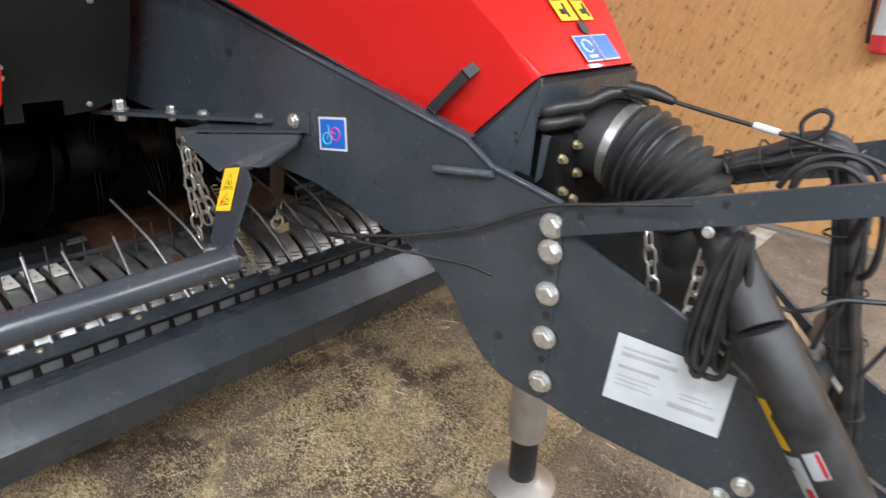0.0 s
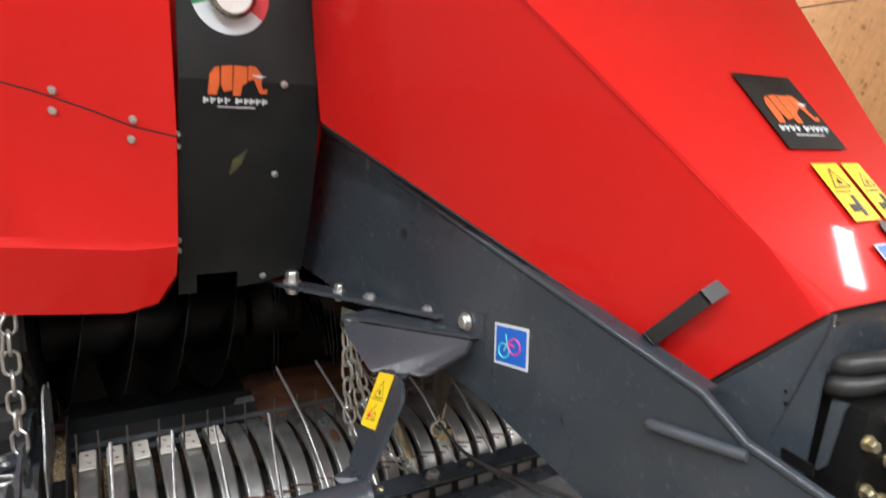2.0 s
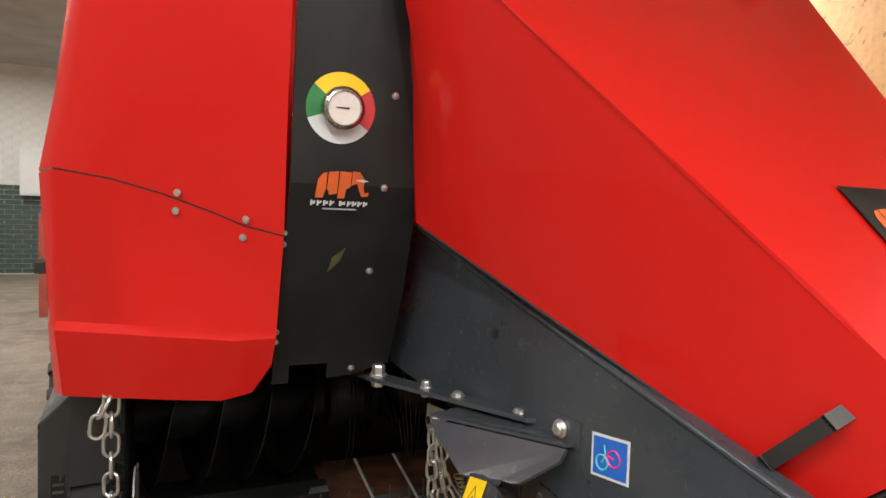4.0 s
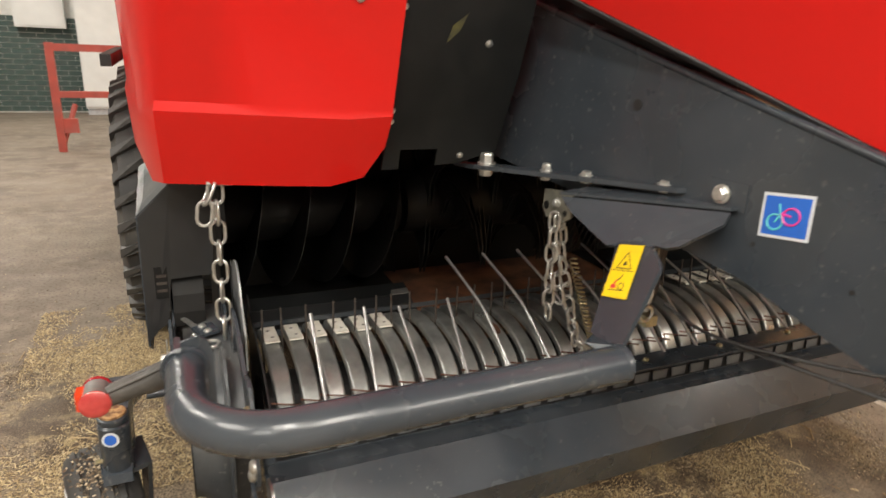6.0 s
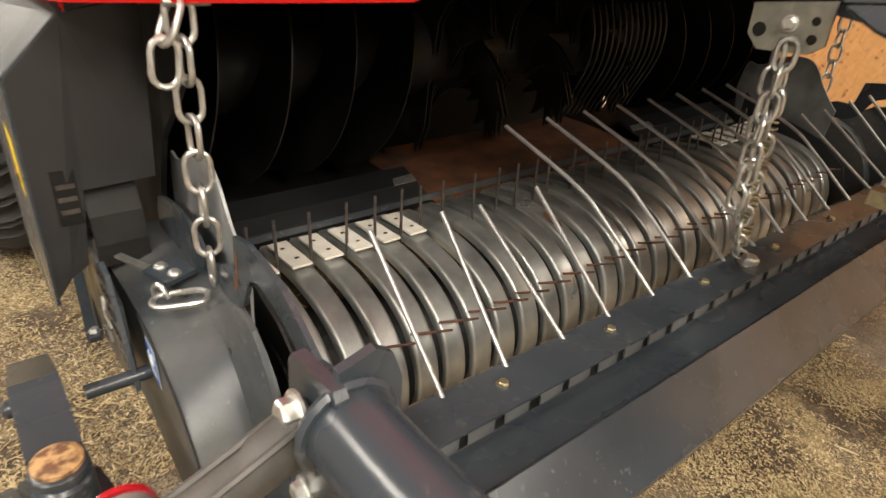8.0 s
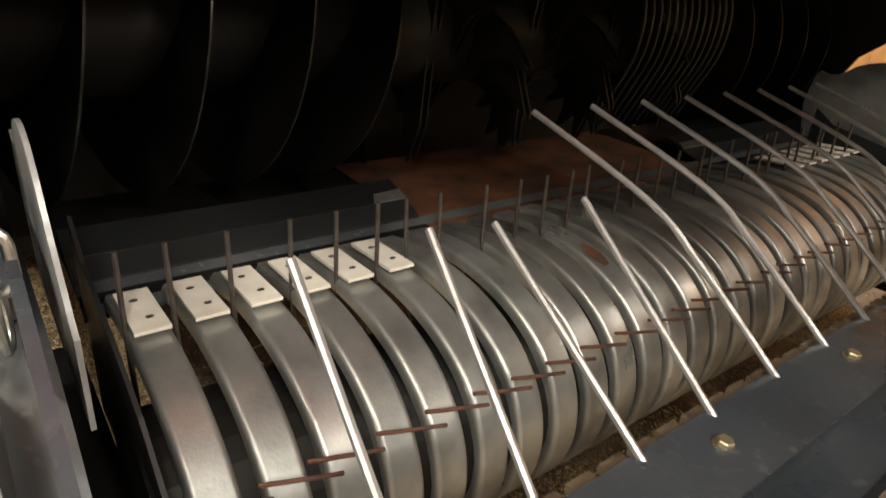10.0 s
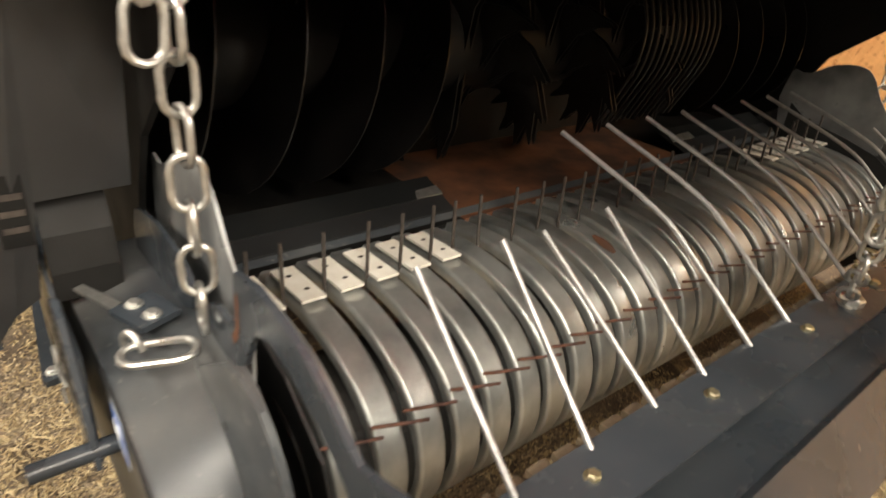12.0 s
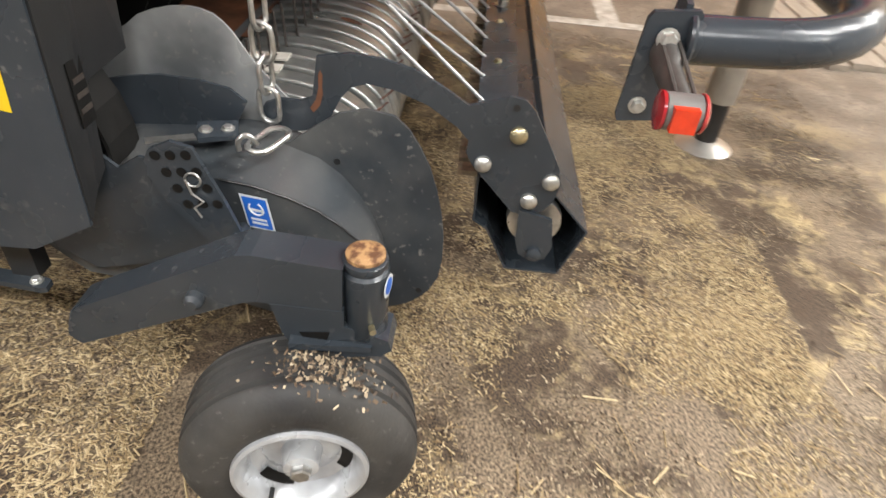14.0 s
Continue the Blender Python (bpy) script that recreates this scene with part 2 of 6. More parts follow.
    return m


M_OSB = osb_material()


def floor_material():
    """Worn concrete with damp dark patches and a scatter of chaff."""
    m = bpy.data.materials.new("dirty_concrete")
    m.use_nodes = True
    nt = m.node_tree
    N, L = nt.nodes, nt.links
    b = N["Principled BSDF"]
    tc = N.new("ShaderNodeTexCoord")

    def nz(s, d=6.0, rough=0.5):
        n = N.new("ShaderNodeTexNoise")
        n.inputs["Scale"].default_value, n.inputs["Detail"].default_value = s, d
        n.inputs["Roughness"].default_value = rough
        L.new(tc.outputs["Object"], n.inputs["Vector"])
        return n.outputs["Fac"]

    def rg(v, a, c):
        r = N.new("ShaderNodeMapRange")
        r.inputs["From Min"].default_value, r.inputs["From Max"].default_value = a, c
        L.new(v, r.inputs["Value"])
        return r.outputs["Result"]

    def mx(fac, a, c):
        x = N.new("ShaderNodeMix")
        x.data_type = "RGBA"
        L.new(fac, x.inputs["Factor"])
        for s, v in ((6, a), (7, c)):
            if isinstance(v, tuple):
                x.inputs[s].default_value = (*v, 1)
            else:
                L.new(v, x.inputs[s])
        return x.outputs[2]

    c = mx(rg(nz(1.3), 0.35, 0.68), (0.235, 0.195, 0.152), (0.145, 0.117, 0.092))
    c = mx(rg(nz(7.0, 8.0), 0.45, 0.7), c, (0.27, 0.228, 0.178))
    c = mx(rg(nz(60.0, 4.0), 0.5, 0.75), c, (0.085, 0.065, 0.05))
    # trodden dirt lies round the machine, with a ragged edge
    wob = N.new("ShaderNodeTexNoise")
    wob.inputs["Scale"].default_value, wob.inputs["Detail"].default_value = 1.6, 5.0
    L.new(tc.outputs["Object"], wob.inputs["Vector"])
    shift = N.new("ShaderNodeVectorMath")
    shift.operation = "MULTIPLY_ADD"
    shift.inputs[1].default_value = (1.6, 1.6, 0)
    L.new(wob.outputs["Color"], shift.inputs[0])
    L.new(tc.outputs["Object"], shift.inputs[2])
    dist = N.new("ShaderNodeVectorMath")
    dist.operation = "DISTANCE"
    dist.inputs[1].default_value = (1.1, 0.9, 0.8)
    L.new(shift.outputs[0], dist.inputs[0])
    litter = mx(rg(nz(150.0, 10.0, 0.6), 0.40, 0.62), (0.055, 0.040, 0.026), (0.36, 0.275, 0.18))
    yellow = mx(rg(nz(190.0, 10.0, 0.6), 0.36, 0.62), (0.16, 0.112, 0.055), (0.60, 0.475, 0.26))
    umber = mx(rg(nz(200.0, 8.0), 0.40, 0.68), (0.026, 0.018, 0.012), (0.17, 0.118, 0.074))
    dirt = mx(rg(nz(2.6, 15.0, 0.72), 0.53, 0.58), litter, yellow)
    dirt = mx(rg(nz(2.9, 15.0, 0.70), 0.475, 0.555), dirt, umber)
    c = mx(rg(dist.outputs["Value"], 2.5, 1.5), c, dirt)
    L.new(c, b.inputs["Base Color"])
    L.new(rg(nz(3.0), -0.6, 1.0), b.inputs["Roughness"])
    bp = N.new("ShaderNodeBump")
    bp.inputs["Strength"].default_value, bp.inputs["Distance"].default_value = 0.35, 0.004
    L.new(nz(130.0, 8.0), bp.inputs["Height"])
    L.new(bp.outputs["Normal"], b.inputs["Normal"])
    return m


M_FLOOR = floor_material()


# edge wear together with light glints, both put into the colour
M_EDGE = mat("worn_glint_edge", (0.040, 0.048, 0.057), 0.3, 0, (0.34, 0.35, 0.355), 16, 300, 0.06, contrast=(0.43, 0.60), rvar=0.08)


# ---------- mesh tools ----------
def holder(parent):
    """The nearest holder that keeps to thing, part and sub-part."""
    while parent.parent and parent.parent.parent:
        parent = parent.parent
    return parent


def part(name, bm, material, parent=None, label="", smooth=False):
    """Link a bmesh as one mesh object, in world coordinates, under a thing or a part."""
    me = bpy.data.meshes.new(name)
    bmesh.ops.recalc_face_normals(bm, faces=bm.faces)
    bm.to_mesh(me)
    bm.free()
    me.materials.append(material)
    # worn paint and coloured-in glints along bevelled edges
    me.materials.append(M_EDGE if material in (M_GREY, M_GREY_DUSTY) else material)
    if smooth:
        for p in me.polygons:
            p.use_smooth = True
        me.set_sharp_from_angle(angle=radians(38))
    ob = new(name, me)
    if parent is not None:
        ob.parent = holder(parent)
    if label:
        tagged(ob, label)
    return ob


def shared(name, ob, m, parent):
    """Another object on ob's mesh at the pose m."""
    o = new(name, ob.data)
    o.parent = holder(parent)
    o.matrix_basis = m
    return o


def thing(name, label, category, group="", kind="", at=(0, 0, 0)):
    ob = new(name)
    ob.empty_display_size = 0.05
    return tagged(ob, label, category, group, kind)


def bevel_all(bm, w, seg=1):
    bmesh.ops.bevel(bm, geom=[e for e in bm.edges if e.is_manifold and e.calc_face_angle(0) > 0.5], offset=w, segments=seg, affect="EDGES", profile=0.6, clamp_overlap=True, material=1)


def add_slab(bm, pts, thick, bev=0.0):
    """A plate: a polygon in space, pushed out by the vector thick."""
    t = Vector(thick)
    lo = [bm.verts.new(Vector(p)) for p in pts]
    hi = [bm.verts.new(Vector(p) + t) for p in pts]
    n = len(pts)
    bm.faces.new(lo)
    bm.faces.new(hi[::-1])
    for i in range(n):
        bm.faces.new((lo[i], lo[(i + 1) % n], hi[(i + 1) % n], hi[i]))


def slab(pts, thick, bev=0.0015):
    bm = bmesh.new()
    add_slab(bm, pts, thick)
    if bev:
        bevel_all(bm, bev)
    return bm


def add_box(bm, lo, hi, m=None):
    x0, y0, z0 = lo
    x1, y1, z1 = hi
    vs = [Vector(p) for p in ((x0, y0, z0), (x1, y0, z0), (x1, y1, z0), (x0, y1, z0), (x0, y0, z1), (x1, y0, z1), (x1, y1, z1), (x0, y1, z1))]
    vs = [bm.verts.new(m @ v if m else v) for v in vs]
    for f in ((0, 3, 2, 1), (4, 5, 6, 7), (0, 1, 5, 4), (1, 2, 6, 5), (2, 3, 7, 6), (3, 0, 4, 7)):
        bm.faces.new([vs[i] for i in f])


def box(lo, hi, bev=0.002, m=None):
    bm = bmesh.new()
    add_box(bm, lo, hi, m)
    if bev:
        bevel_all(bm, bev)
    return bm


def frames_along(pts, closed=False):
    """Moving frames along a polyline."""
    pts = [Vector(p) for p in pts]
    n = len(pts)
    tang = []
    for i in range(n):
        a = pts[(i - 1) % n] if (closed or i > 0) else pts[i]
        b = pts[(i + 1) % n] if (closed or i < n - 1) else pts[i]
        tang.append((b - a).normalized())
    u = tang[0].orthogonal().normalized()
    out = []
    for p, t in zip(pts, tang):
        u = (u - t * u.dot(t)).normalized()
        out.append((p, u, t.cross(u)))
    return out


def add_tube(bm, pts, r, seg=10, closed=False, radii=None, cap=True):
    rings = []
    fr = frames_along(pts, closed)
    for i, (p, u, v) in enumerate(fr):
        rad = radii[i] if radii else r
        rings.append([bm.verts.new(p + (u * math.cos(2 * math.pi * k / seg) + v * math.sin(2 * math.pi * k / seg)) * rad) for k in range(seg)])
    n = len(rings)
    for i in range(n if closed else n - 1):
        a, b = rings[i], rings[(i + 1) % n]
        for k in range(seg):
            bm.faces.new((a[k], a[(k + 1) % seg], b[(k + 1) % seg], b[k]))
    if cap and not closed:
        bm.faces.new(rings[0][::-1])
        bm.faces.new(rings[-1])


def tube(pts, r, seg=12, closed=False, radii=None):
    bm = bmesh.new()
    add_tube(bm, pts, r, seg, closed, radii)
    return bm


def curve_pts(ctrl, steps=8, closed=False):
    """Catmull-Rom through the points."""
    c = [Vector(p) for p in ctrl]
    n = len(c)
    out = []
    for i in range(n if closed else n - 1):
        if closed:
            p0, p1, p2, p3 = c[(i - 1) % n], c[i], c[(i + 1) % n], c[(i + 2) % n]
        else:
            p0, p1, p2, p3 = c[max(i - 1, 0)], c[i], c[i + 1], c[min(i + 2, n - 1)]
        for s in range(steps):
            t = s / steps
            out.append(0.5 * ((2 * p1) + (p2 - p0) * t + (2 * p0 - 5 * p1 + 4 * p2 - p3) * t * t + (3 * p1 - p0 - 3 * p2 + p3) * t ** 3))
    if not closed:
        out.append(c[-1])
    return out


def revolve(profile, axis_at, axis, seg=40, up=(0, 0, 1), cap=True):
    """Turn (distance along axis, radius) pairs round an axis."""
    bm = bmesh.new()
    a = Vector(axis).normalized()
    u = Vector(up) if abs(a.dot(Vector(up))) < 0.9 else Vector((1, 0, 0))
    u = (u - a * u.dot(a)).normalized()
    v = a.cross(u)
    o = Vector(axis_at)
    rings = []
    for d, r in profile:
        rings.append([bm.verts.new(o + a * d + (u * math.cos(2 * math.pi * k / seg) + v * math.sin(2 * math.pi * k / seg)) * r) for k in range(seg)])
    for A, B in zip(rings, rings[1:]):
        for k in range(seg):
            bm.faces.new((A[k], A[(k + 1) % seg], B[(k + 1) % seg], B[k]))
    if cap:
        bm.faces.new(rings[0][::-1])
        bm.faces.new(rings[-1])
    return bm


def extrude_x(prof, x0, x1, bev=0.0015):
    return slab([(x0, y, z) for y, z in prof], (x1 - x0, 0, 0), bev)


def strip_mesh(path, thick):
    """A folded sheet of some thickness: section points (y, z), from x0 to x1."""
    pts, x0, x1 = path
    P = [Vector((0, y, z)) for y, z in pts]
    off = []
    for i in range(len(P)):
        d = (P[min(i + 1, len(P) - 1)] - P[max(i - 1, 0)]).normalized()
        off.append(P[i] + Vector((0, -d.z, d.y)) * thick)
    ring = P + off[::-1]
    return slab([(x0, p.y, p.z) for p in ring], (x1 - x0, 0, 0), 0)


def add_hex(bm, at, normal, r, h, washer=1.35, dome=True):
    """A hexagon bolt head on a washer."""
    n = Vector(normal).normalized()
    u = n.orthogonal().normalized()
    v = n.cross(u)
    o = Vector(at)

    def ring(d, rad, k, ph=0.0):
        return [bm.verts.new(o + n * d + (u * math.cos(2 * math.pi * i / k + ph) + v * math.sin(2 * math.pi * i / k + ph)) * rad) for i in range(k)]

    def loft(A, B):
        k = len(A)
        for i in range(k):
            bm.faces.new((A[i], A[(i + 1) % k], B[(i + 1) % k], B[i]))

    if washer:
        w0, w1 = ring(0, r * washer, 14), ring(h * 0.18, r * washer, 14)
        loft(w0, w1)
        bm.faces.new(w1)
    a, b, c = ring(h * 0.18, r, 6), ring(h * 0.85, r, 6), ring(h, r * 0.84, 6)
    loft(a, b)
    loft(b, c)
    bm.faces.new(c)


def bolt(name, at, normal, r, h, parent, material=None, washer=1.35, label=""):
    bm = bmesh.new()
    add_hex(bm, at, normal, r, h, washer)
    return part(name, bm, material or M_BOLT, parent, label)


def decal(parent, name, o, u, v, w, h, material, label="", lift=0.0012, skew=0.0):
    """A thin printed sheet: o is its corner, u and v its directions."""
    o, u, v = Vector(o), Vector(u).normalized(), Vector(v).normalized()
    n = u.cross(v).normalized()
    o = o + n * lift
    return part(name, slab([o, o + u * w, o + u * w + v * h, o + v * h], n * 0.0006, 0), material, parent, label)


def link_pts(length, width, steps=6):
    """A stadium-shaped link in the xz plane, length along z."""
    r = width / 2
    s = length / 2 - r
    out = []
    for k in range(steps + 1):
        a = math.pi * k / steps
        out.append((r * math.cos(a), 0, s + r * math.sin(a)))
    for k in range(steps + 1):
        a = math.pi + math.pi * k / steps
        out.append((r * math.cos(a), 0, -s + r * math.sin(a)))
    return out




def chain(name, pts, parent, material, length=0.050, width=0.027, wire=0.0036, twist=20.0):
    """Links along a polyline, each turned a quarter against the last; every link is a part."""
    path = [Vector(p) for p in pts]
    pitch = length - 2.2 * wire
    total = sum((b - a).length for a, b in zip(path, path[1:]))
    count = max(2, int(total / pitch))
    first = None
    for i in range(count):
        d = (i + 0.5) * pitch
        for a, b in zip(path, path[1:]):
            if d <= (b - a).length:
                break
            d -= (b - a).length
        way = (b - a).normalized()
        p = a + way * min(d, (b - a).length)
        q = way.to_track_quat("Z", "Y").to_matrix().to_4x4()
        m = Matrix.Translation(p) @ q @ pose(0, 0, 0, 0, 0, twist + 90 * (i % 2) + random.uniform(-8, 8))
        if first is None:
            bm = tube(link_pts(length, width), wire, 8, True)
            first = part(name, bm, material, parent, smooth=True)
            first.matrix_basis = m
        else:
            shared(name, first, m, parent)

# ---------- hall ----------
X0, X1, Y0, Y1 = -6.0, 4.3, -6.0, 11.5
floor = tagged(part("floor", box((X0 - 0.2, Y0 - 0.2, -0.2), (X1 + 0.2, Y1 + 0.2, 0), 0), M_FLOOR), "worn brown concrete floor strewn with chaff", "floor", kind="structure")
ceiling = tagged(part("ceiling", box((X0 - 0.2, Y0 - 0.2, CEIL), (X1 + 0.2, Y1 + 0.2, CEIL + 0.2), 0), M_CEIL), "pale boarded hall ceiling", "ceiling", kind="structure")
wall_east = tagged(part("wall_east", box((X1, Y0, 0), (X1 + 0.2, Y1, CEIL), 0), M_PLASTER), "wall clad in orange-brown wood strand boards", "wall", kind="structure")
wall_north = tagged(part("wall_north", box((X0, Y1, 0), (X1, Y1 + 0.2, CEIL), 0), M_WALLWHITE), "painted brick wall, dark green below and white above", "wall", kind="structure")
wall_west = tagged(part("wall_west", box((X0 - 0.2, Y0, 0), (X0, Y1, CEIL), 0), M_PLASTER), "pale plastered side wall of the hall", "wall", kind="structure")
wall_south = tagged(part("wall_south", box((X0, Y0 - 0.2, 0), (X1, Y0, CEIL), 0), M_PLASTER), "pale plastered end wall of the hall", "wall", kind="structure")

# strand boards on the east wall
for i in range(15):
    y = Y0 + 0.01 + i * 1.22
    if y + 1.2 > Y1:
        break
    for k in range(2):
        z = 0.04 + k * 2.26
        b = part("panel", box((X1 - 0.018, y, z), (X1 - 0.002, y + 1.2185, min(z + 2.25, CEIL - 0.02)), 0.002), M_OSB, wall_east)

# ceiling lamps
for lx, ly in LAMPS:
    lamp = thing("ceiling_lamp", "long white fluorescent ceiling lamp", "lamp", "lamps under the ceiling")
    part("housing", box((lx - 0.18, ly - 0.78, CEIL - 0.1), (lx + 0.18, ly + 0.78, CEIL - 0.002), 0.01), M_DOOR, lamp)
    part("diffuser", box((lx - 0.15, ly - 0.75, CEIL - 0.14), (lx + 0.15, ly + 0.75, CEIL - 0.102), 0.008), M_TUBE, lamp)

wall_lamp = thing("wall_lamp", "short white tube lamp high on the strand board wall", "lamp")
part("housing", box((X1 - 0.20, -1.90, 2.90), (X1 - 0.019, -1.34, 3.02), 0.01), M_DOOR, wall_lamp)
part("diffuser", box((-0.055, -0.26, -0.006), (0.055, 0.26, 0.006), 0.004, pose(4.075, -1.62, 2.938, 0, 62, 0)), M_TUBE, wall_lamp)

# floor marking
mark = bmesh.new()
add_box(mark, (2.53, -2.6, 0.0005), (2.63, 0.9, 0.002))
add_box(mark, (2.63, -0.72, 0.0005), (4.25, -0.60, 0.002))
tagged(part("floor_marking", mark, M_MARK), "worn pale painted bay lines on the floor", "marking", kind="structure")

# ---------- the baler ----------
XC = 1.10
baler = thing("round_baler", "red and anthracite round baler parked on a concrete hall floor", "baler")


def mx_(p):
    """The place opposite, across the machine's middle."""
    return (2 * XC - p[0], p[1], p[2])


# pickup: bands
RC, RR = (0.40, 0.31), 0.195


def band_path():
    ctrl = [(0, 0.66, 0.478), (0, 0.61, 0.497), (0, 0.55, 0.503), (0, 0.48, 0.502), (0, 0.41, 0.493), (0, 0.345, 0.477), (0, 0.292, 0.448), (0, 0.255, 0.405), (0, 0.237, 0.35), (0, 0.235, 0.285), (0, 0.25, 0.22), (0, 0.29, 0.16), (0, 0.35, 0.125), (0, 0.43, 0.115), (0, 0.52, 0.12)]
    P = [Vector((p.y, p.z)) for p in curve_pts(ctrl, 12)]
    # even steps along the curve, then a gentle smoothing
    length = [0.0]
    for a, b in zip(P, P[1:]):
        length.append(length[-1] + (b - a).length)
    even, k = [], 0
    for i in range(61):
        s = length[-1] * i / 60
        while k < len(P) - 2 and length[k + 1] < s:
            k += 1
        even.append(P[k].lerp(P[k + 1], (s - length[k]) / max(1e-6, length[k + 1] - length[k])))
    P = even
    for _ in range(60):
        P = [P[0]] + [P[i] * 0.5 + (P[i - 1] + P[i + 1]) * 0.25 for i in range(1, len(P) - 1)] + [P[-1]]
    return [(p.x, p.y) for p in P]


def band_mesh():
    bm = bmesh.new()
    sec = ((-0.0250, -0.020), (-0.0250, -0.0085), (-0.0240, -0.0040), (-0.0215, -0.0010), (-0.0185, 0.0), (-0.0165, 0.0), (0.0, -0.0003), (0.0165, 0.0), (0.0185, 0.0), (0.0215, -0.0010), (0.0240, -0.0040), (0.0250, -0.0085), (0.0250, -0.020))
    P = [Vector((0, y, z)) for y, z in band_path()]
    rows = []
    for i, p in enumerate(P):
        d = (P[min(i + 1, len(P) - 1)] - P[max(i - 1, 0)]).normalized()
        n = Vector((0, d.z, -d.y))
        rows.append([bm.verts.new(p + Vector((sx, 0, 0)) + n * sn) for sx, sn in sec + tuple((sx * 0.94, sn - 0.0016) for sx, sn in sec[::-1])])
    m = len(rows[0])
    for a, b in zip(rows, rows[1:]):
        for k in range(m):
            bm.faces.new((a[k], a[(k + 1) % m], b[(k + 1) % m], b[k]))
    bm.faces.new(rows[0])
    bm.faces.new(rows[-1][::-1])
    return bm


# oversized black core fills the gaps between the bands with shade
pickup = part("pickup_reel", tube([(0.07, RC[0], RC[1]), (2.13, RC[0], RC[1])], 0.135, 28), M_BLACK_SHADE, baler, "steel-banded pickup reel with spring tines")
BANDS = [0.125 + 0.0697 * i for i in range(29)]
first_band = None
for i, x in enumerate(BANDS):
    m = pose(x, 0, 0, random.uniform(-0.2, 0.2), 0, random.uniform(-0.3, 0.3))
    if first_band is None:
        first_band = part("band", band_mesh(), M_BAND, pickup, smooth=True)
        first_band.matrix_basis = m
    else:
        shared("band", first_band, m, pickup)
# one band has a patch of bare rust
spot = [(y, z) for y, z in band_path() if 0.375 < y < 0.455 and z > 0.4]
bm = bmesh.new()
rows_ = []
for i, (y, z) in enumerate(spot):
    k = i / max(1, len(spot) - 1)
    w = 0.004 + 0.009 * math.sin(math.pi * k)
    rows_.append([bm.verts.new((BANDS[10] + dx, y, z + lift)) for dx, lift in ((-w - 0.003, 0.0008), (-w * 0.4, 0.0022), (w * 0.4, 0.0022), (w, 0.0014))])
for a, b in zip(rows_, rows_[1:]):
    for k in range(3):
        bm.faces.new((a[k], a[k + 1], b[k + 1], b[k]))
part("rust_spot", bm, M_RUST, pickup, "patch of orange-brown rust")
first_pad = None
for i, x in enumerate(BANDS):
    if 6 <= i < 23:
        continue
    m = pose(x, 0, 0)
    if first_pad is None:
        bm = slab([(-0.021, 0.495, 0.5045), (0.021, 0.495, 0.5045), (0.021, 0.612, 0.4985), (-0.021, 0.612, 0.4985)], (0, 0, 0.005), 0.001)
        first_pad = part("wear_pad", bm, M_PAD, pickup, "pale plastic wear pad")
        first_pad.matrix_basis = m
        # screw holes drawn as flat dark ovals on the pad
        hole_marks = []
        for dx, yy in ((0.004, 0.528), (-0.003, 0.580)):
            zz = 0.5097 - (yy - 0.495) * 0.0513
            hole_marks.append(part("screw_head", slab([(dx + 0.0052 * math.cos(q * math.pi / 5), yy + 0.0036 * math.sin(q * math.pi / 5), zz - 0.0513 * 0.0036 * math.sin(q * math.pi / 5)) for q in range(10)], (0, 0, 0.0008), 0), M_TINE_DARK, pickup, "dark oval patch drawn for a screw hole"))
            hole_marks[-1].matrix_basis = m
    else:
        shared("wear_pad", first_pad, m, pickup)
        for hd_ in hole_marks:
            shared("screw_head", hd_, m, pickup)
# tines between the bands: an upright row behind and a rusty row in front
gaps = [(a + b) / 2 for a, b in zip(BANDS, BANDS[1:])]
up_tine = rust_tine = None
for x in [BANDS[0] - 0.035] + gaps:
    m = pose(x + random.uniform(-0.004, 0.004), random.uniform(-0.006, 0.006), 0, 0, random.uniform(-1.5, 1.5), 0)
    if up_tine is None:
        up_tine = part("reel_tine", tube([(0, 0.50, 0.36), (0, 0.525, 0.50), (0, 0.53, 0.60)], 0.0034, 7), M_TINE_DARK, pickup, "thin dark spring tine", smooth=True)
        up_tine.matrix_basis = m
    else:
        shared("reel_tine", up_tine, m, pickup)
    # the front tines lie sideways over the next band
    m = pose(x + random.uniform(-0.006, 0.006), random.uniform(-0.002, 0.002), random.uniform(-0.002, 0.002), 0, 0, random.uniform(-1.5, 1.5))
    if rust_tine is None:
        rust_tine = part("front_tine", tube([(-0.006, 0.2715, 0.441), (0.020, 0.2655, 0.437), (0.080, 0.2545, 0.428)], 0.0027, 7), M_TINE_RUST, pickup, "rust-brown spring tine lying across the bands", smooth=True)
        rust_tine.matrix_basis = m
    else:
        shared("front_tine", rust_tine, m, pickup)

def hollow_x(prof, x0, x1, t):
    """A closed folded section with open ends."""
    P = [Vector((y, z)) for y, z in prof]
    n = len(P)
    turn = sum(P[i].x * P[(i + 1) % n].y - P[(i + 1) % n].x * P[i].y for i in range(n))
    inner = []
    for i in range(n):
        a, b = (P[i] - P[i - 1]).normalized(), (P[(i + 1) % n] - P[i]).normalized()
        nn = (Vector((-a.y, a.x)) + Vector((-b.y, b.x))).normalized()
        if turn < 0:
            nn = -nn
        inner.append(P[i] + nn * t)
    bm = bmesh.new()
    ring = [[bm.verts.new((x, p.x, p.y)) for p in pts] for x in (x0, x1) for pts in (P, inner)]
    o0, i0, o1, i1 = ring
    for k in range(n):
        j = (k + 1) % n
        bm.faces.new((o0[k], o0[j], o1[j], o1[k]))
        bm.faces.new((i0[k], i0[j], i1[j], i1[k]))
        bm.faces.new((o0[k], o0[j], i0[j], i0[k]))
